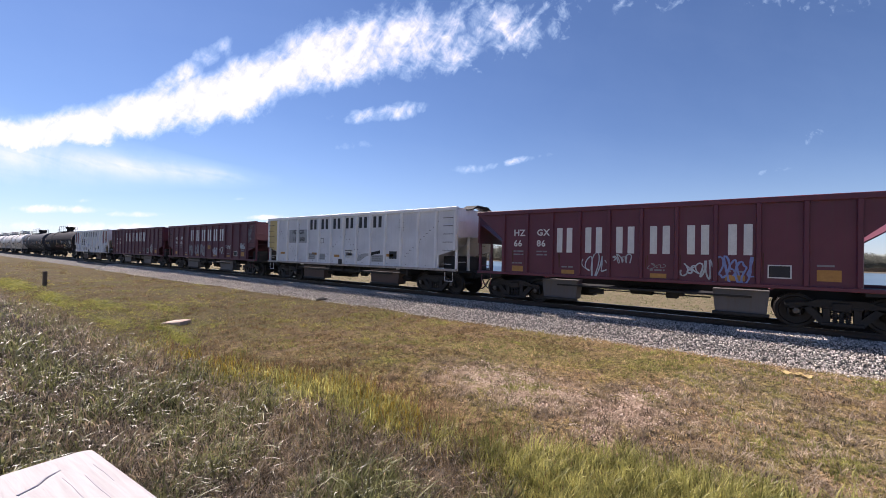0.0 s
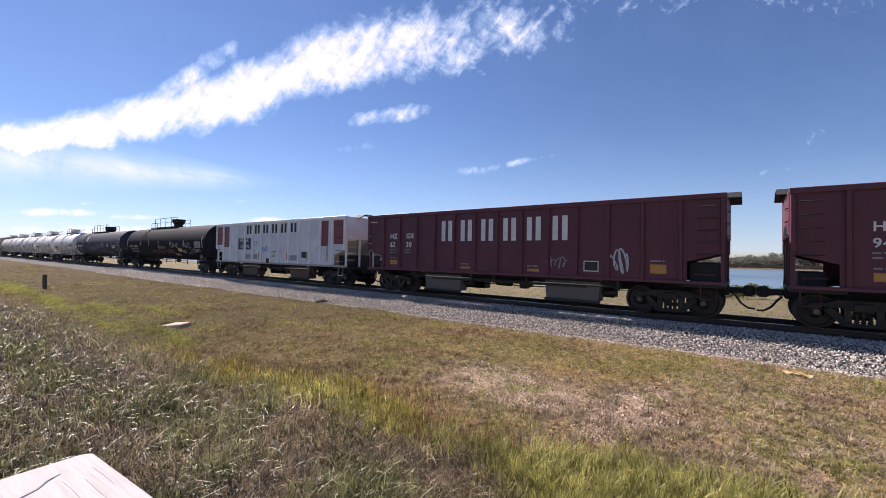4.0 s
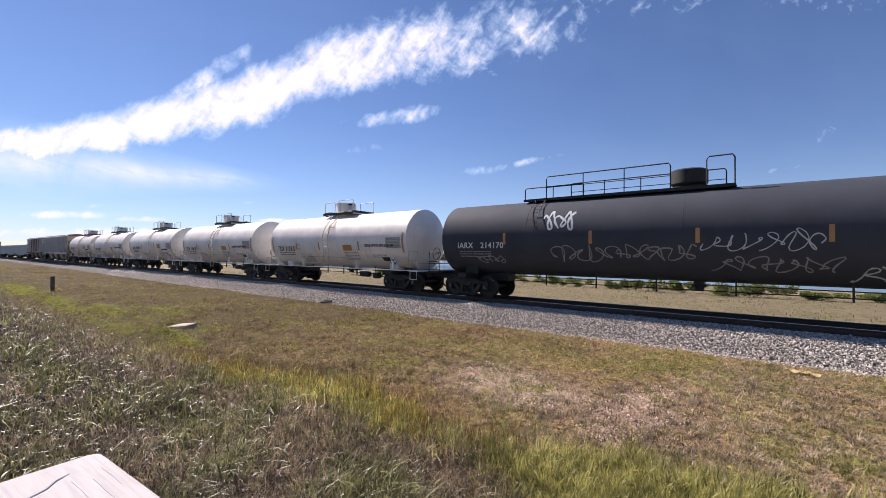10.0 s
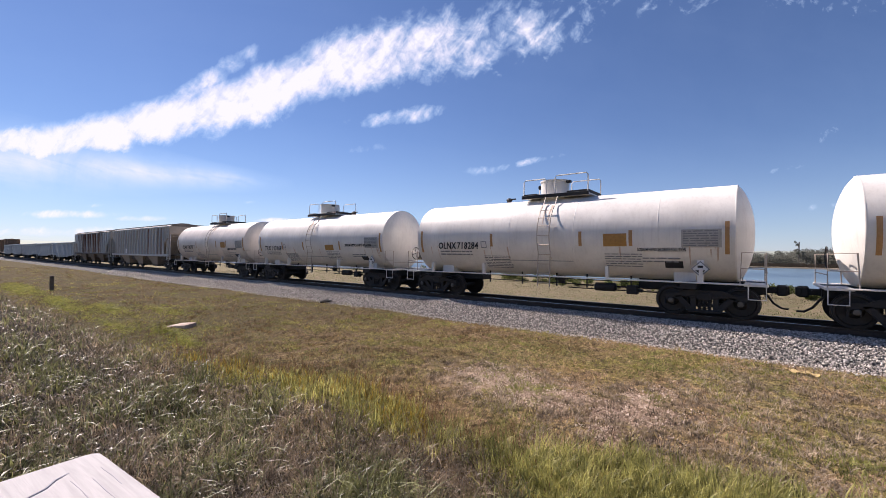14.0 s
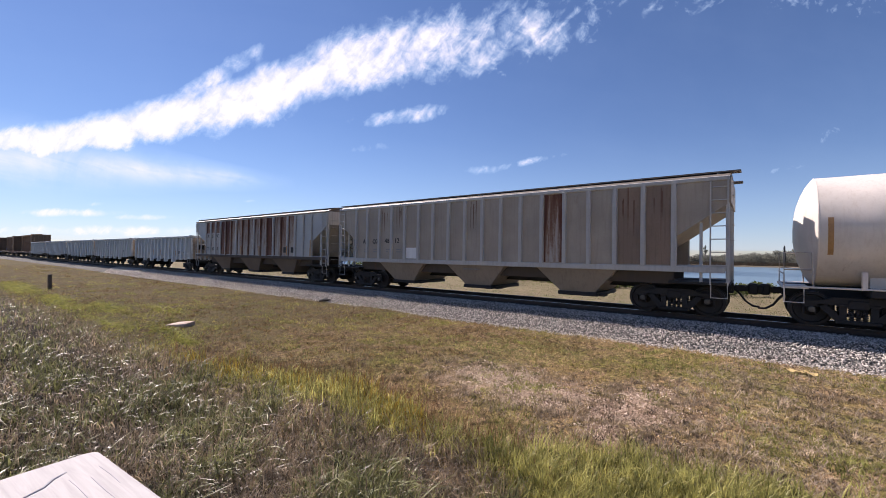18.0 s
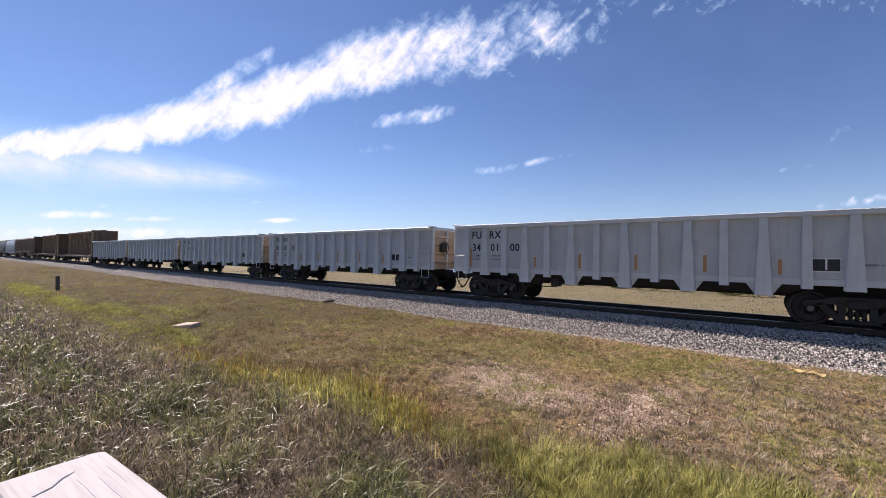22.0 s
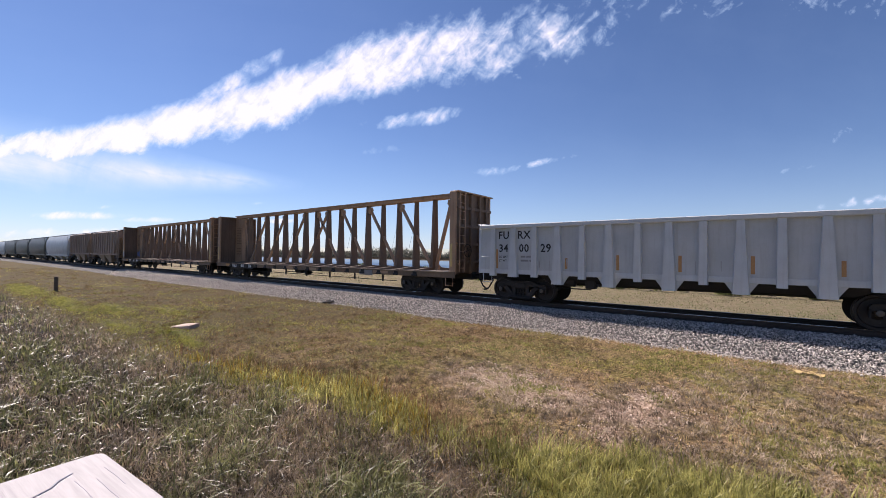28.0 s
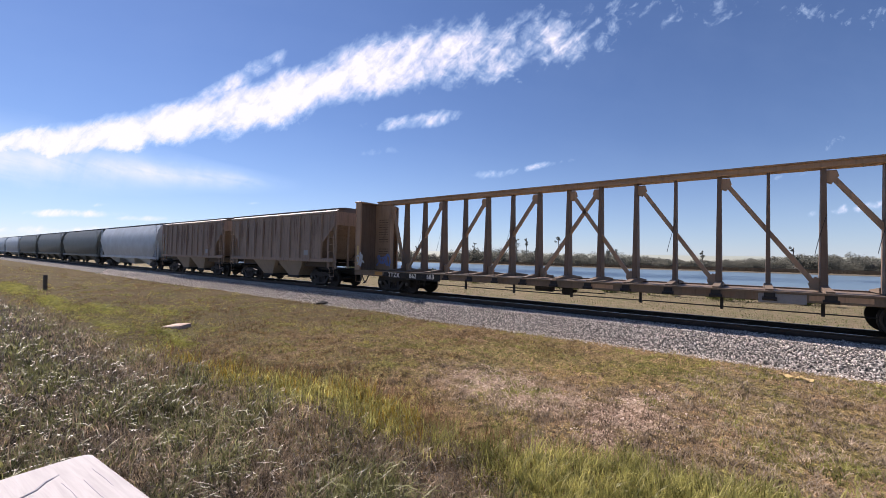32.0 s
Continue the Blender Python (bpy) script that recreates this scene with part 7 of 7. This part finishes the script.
# the lesser clouds: place, half length, half width, turn, weight
FLECKS = [(370, 142, 95, 22, 30, .68), (445, 92, 28, 12, 35, .6), (705, 206, 78, 15, 8, .85), (650, 262, 60, 12, 8, .25), (915, 291, 100, 7, 12, .55), (860, 300, 44, 9, 5, .6),
          (1510, 225, 120, 24, 12, -.35), (1555, 350, 120, 9, 8, .5), (1480, 12, 44, 12, 20, .2), (1385, 300, 36, 7, 12, .25), (130, 378, 80, 8, 0, .8), (260, 386, 70, 6, 0, .6), (175, 362, 26, 5, 4, .6),
          (180, 410, 330, 11, 0, .6), (477, 389, 48, 5, 2, .65), (436, 358, 22, 4, 5, .45)]


def cloud_material():
    n = Nodes("glowing_thin_cloud")
    uv = n.coords((1, 1, 1), "UV")
    sep = n.t.nodes.new("ShaderNodeSeparateXYZ")
    n.link(uv, sep.inputs[0])
    puff = n.noise(uv, 6.0, 10, .62, .35)
    fine = n.noise(uv, 26.0, 6, .62, .5)

    def fibres(turn, stretch, scale):
        m = n.t.nodes.new("ShaderNodeMapping")
        m.vector_type = "TEXTURE"
        m.inputs["Rotation"].default_value = (0, 0, radians(turn))
        m.inputs["Scale"].default_value = (stretch, 1, 1)
        n.link(uv, m.inputs["Vector"])
        return n.noise(m.outputs[0], scale, 7, .6, .45)

    comb = fibres(52, 2.6, 22.0)
    drawn = fibres(-9, 7.0, 9.0)
    along = n.math("MULTIPLY", n.math("ADD", sep.outputs[0], 934 / 721), 721 / 1270)

    def chart(k, scale, shift):
        return n.math("ADD", n.math("MULTIPLY", n.ramp(along, *(((b[0] + 150) / 1270, (((b[k] + .5) / 2) if k == 3 else b[k] / 260,) * 3) for b in BANK)), scale), shift)

    mid, half, shut = chart(1, -260 / 721, 441 / 721), chart(2, 260 / 721, 0), chart(3, 2.0, -.5)
    q = n.math("DIVIDE", n.math("SUBTRACT", n.math("ADD", sep.outputs[1], n.math("MULTIPLY", n.math("SUBTRACT", puff, .5), .05)), mid), half)
    total = n.math("SUBTRACT", n.math("ADD", n.math("MULTIPLY", shut, 1.3), .1), n.math("MULTIPLY", n.math("MULTIPLY", q, q), 1.15))
    for px, py, hw, hh, turn, weight in FLECKS:
        cx, cy = (px - 784) / 721, (441 - py) / 721
        a = radians(turn)
        ux, uy = n.math("SUBTRACT", sep.outputs[0], cx), n.math("SUBTRACT", sep.outputs[1], cy)
        p = n.math("ADD", n.math("MULTIPLY", ux, math.cos(a) * 721 / hw), n.math("MULTIPLY", uy, math.sin(a) * 721 / hw))
        r = n.math("ADD", n.math("MULTIPLY", ux, -math.sin(a) * 721 / hh), n.math("MULTIPLY", uy, math.cos(a) * 721 / hh))
        e = n.math("SUBTRACT", weight, n.math("MULTIPLY", n.math("ADD", n.math("MULTIPLY", p, p), n.math("MULTIPLY", r, r)), .7))
        total = n.math("MAXIMUM", total, e)
    total = n.math("MAXIMUM", total, -1.7)
    # the closed part billows, the open end breaks up into small flecks
    solid = n.node("Clamp")
    n.link(shut, solid.inputs["Value"])
    solid = solid.outputs[0]
    tex = n.math("MULTIPLY", n.math("SUBTRACT", puff, .5), n.math("ADD", n.math("MULTIPLY", solid, 1.7), 1.1))
    tex = n.math("ADD", tex, n.math("MULTIPLY", n.math("SUBTRACT", comb, .5), n.math("SUBTRACT", 3.0, n.math("MULTIPLY", solid, 1.1))))
    tex = n.math("ADD", tex, n.math("MULTIPLY", n.math("SUBTRACT", fine, .5), n.math("SUBTRACT", 2.6, n.math("MULTIPLY", solid, 1.3))))
    alpha = n.math("POWER", n.step(n.math("ADD", total, tex), .0, 1.3), 1.1)
    alpha = n.math("MULTIPLY", alpha, .95)
    # a thin veil below the bank, drawn out sideways
    flow = n.step(n.math("ADD", n.math("MULTIPLY", drawn, .75), n.math("MULTIPLY", puff, .3)), .44, .66)
    run = n.math("ADD", sep.outputs[0], 1.087)
    broad = n.math("MAXIMUM", n.math("SUBTRACT", .096, n.math("MULTIPLY", run, .115)), .014)
    off = n.math("ABSOLUTE", n.math("SUBTRACT", sep.outputs[1], n.math("SUBTRACT", .221, n.math("MULTIPLY", run, .084))))
    off = n.math("ADD", n.math("DIVIDE", off, broad), n.math("MULTIPLY", n.math("SUBTRACT", drawn, .5), 1.6))
    wedge = n.math("MULTIPLY", n.step(off, 1.25, .2), n.step(sep.outputs[0], -.36, -.5))
    alpha = n.math("MAXIMUM", alpha, n.math("MULTIPLY", wedge, n.math("ADD", n.math("MULTIPLY", flow, .62), .2)))
    # pale thin cirrus over the rest, and horizon haze painted in low down
    thin = n.math("MULTIPLY", n.step(n.math("ADD", n.math("MULTIPLY", drawn, .5), n.math("MULTIPLY", puff, .5)), .42, .75), .03)
    haze = n.math("ADD", n.math("MULTIPLY", n.math("POWER", n.step(sep.outputs[1], .34, -.03), 2.0), .30), thin)
    alpha = n.math("SUBTRACT", 1.0, n.math("MULTIPLY", n.math("SUBTRACT", 1.0, alpha), n.math("SUBTRACT", 1.0, haze)))
    # cloud brightness and haze are emitted by the sheet, not lit by the sun
    em = n.node("Emission", Strength=.66)
    n.link(n.mix(n.step(alpha, .7, .25), (1, .99, .985), (.64, .84, 1.0)), em.inputs["Color"])
    tp = n.node("BsdfTransparent")
    mx = n.node("MixShader")
    n.link(alpha, mx.inputs[0])
    n.link(tp.outputs[0], mx.inputs[1])
    n.link(em.outputs[0], mx.inputs[2])
    n.link(mx.outputs[0], n.out.inputs[0])
    return n.mat


MID = sway_pose(-37.55, .85, .78).inverted()
cl = Shape()
uvs = []
for i in range(61):
    for j in range(40):
        az = radians(-100 + 125 * i / 60)
        el = radians(.96 + 35.5 * (j / 39) ** 1.7)
        d = CLOUD_H / math.tan(el)
        p = Vector((d * math.sin(az), d * math.cos(az), EYE[2] + CLOUD_H))
        cl.v.append(tuple(p))
        q = MID @ p
        uvs.append((q.x / max(-q.z, 1e-3), q.y / max(-q.z, 1e-3)) if q.z < 0 else (9.0, 9.0))
cl.f = [(i * 40 + j, i * 40 + 40 + j, i * 40 + 41 + j, i * 40 + 1 + j) for i in range(60) for j in range(39)]
cm = bpy.data.meshes.new("cloud_sheet")
cm.from_pydata(cl.v, [], cl.f)
layer = cm.uv_layers.new(name="chart")
for loop in cm.loops:
    layer.data[loop.index].uv = uvs[loop.vertex_index]
cm.materials.append(cloud_material())
clouds = tagged(new("cloud_sheet", cm), "bright white streaked cloud bank drifting in blue sky", "clouds", kind="structure")


# small unevenness of the train's way, in metres, at whole seconds
SURGE = [(0, 0), (1, .05), (2, -.24), (3, 0), (4, 0), (5, .04), (6, .152), (7, -.145), (8, .23), (9, .02), (10, -.043), (11, .053), (12, -.111), (13, .171), (14, -.1), (15, 0), (16, -.06), (17, -.03),
         (18, .25), (19, -.106), (20, .161), (21, -.124), (22, -.16), (23, -.17), (24, -.005), (25, .08), (26, 0), (27, 0), (28, -.076), (29, .1), (30, .28), (31, .07), (32, .03)]


def train_way(t):
    """How far the train has come since the start."""
    i = min(int(t), 31)
    u = t - i
    u = u * u * (3 - 2 * u)
    return 10.366 * t - .01113 * ((t - 16) ** 2 - 256) / 2 + SURGE[i][1] * (1 - u) + SURGE[i + 1][1] * u


def motions():
    cars = [ob for ob in scene.objects if "s" in ob.keys() and ob.parent is None]
    for ob in cars:
        s0 = ob["s"]
        walk(ob, [(t, pose(s0 + train_way(t), TRACK_Y, 0)) for t in range(0, 33)])
    walk(clouds, [(0, pose(-5.87, -7.73, 0)), (32, pose(5.87, 7.73, 0))])
    # wheels turn while their car is near enough for it to show
    for w, dx, s0 in WHEELSETS:
        rows, last = [], None
        for k in range(0, 481):
            t = k / 15
            x = s0 + train_way(t)
            if -38 < x < 9:
                last = math.degrees(train_way(t) / WHEEL_R)
                if not rows and k > 0:
                    rows.append((0, pose(dx, 0, WHEEL_R, 0, last, 0)))
                rows.append((t, pose(dx, 0, WHEEL_R, 0, last, 0)))
        if rows:
            if rows[-1][0] < 32:
                rows.append((32, pose(dx, 0, WHEEL_R, 0, last, 0)))
            walk(w, rows)


motions()
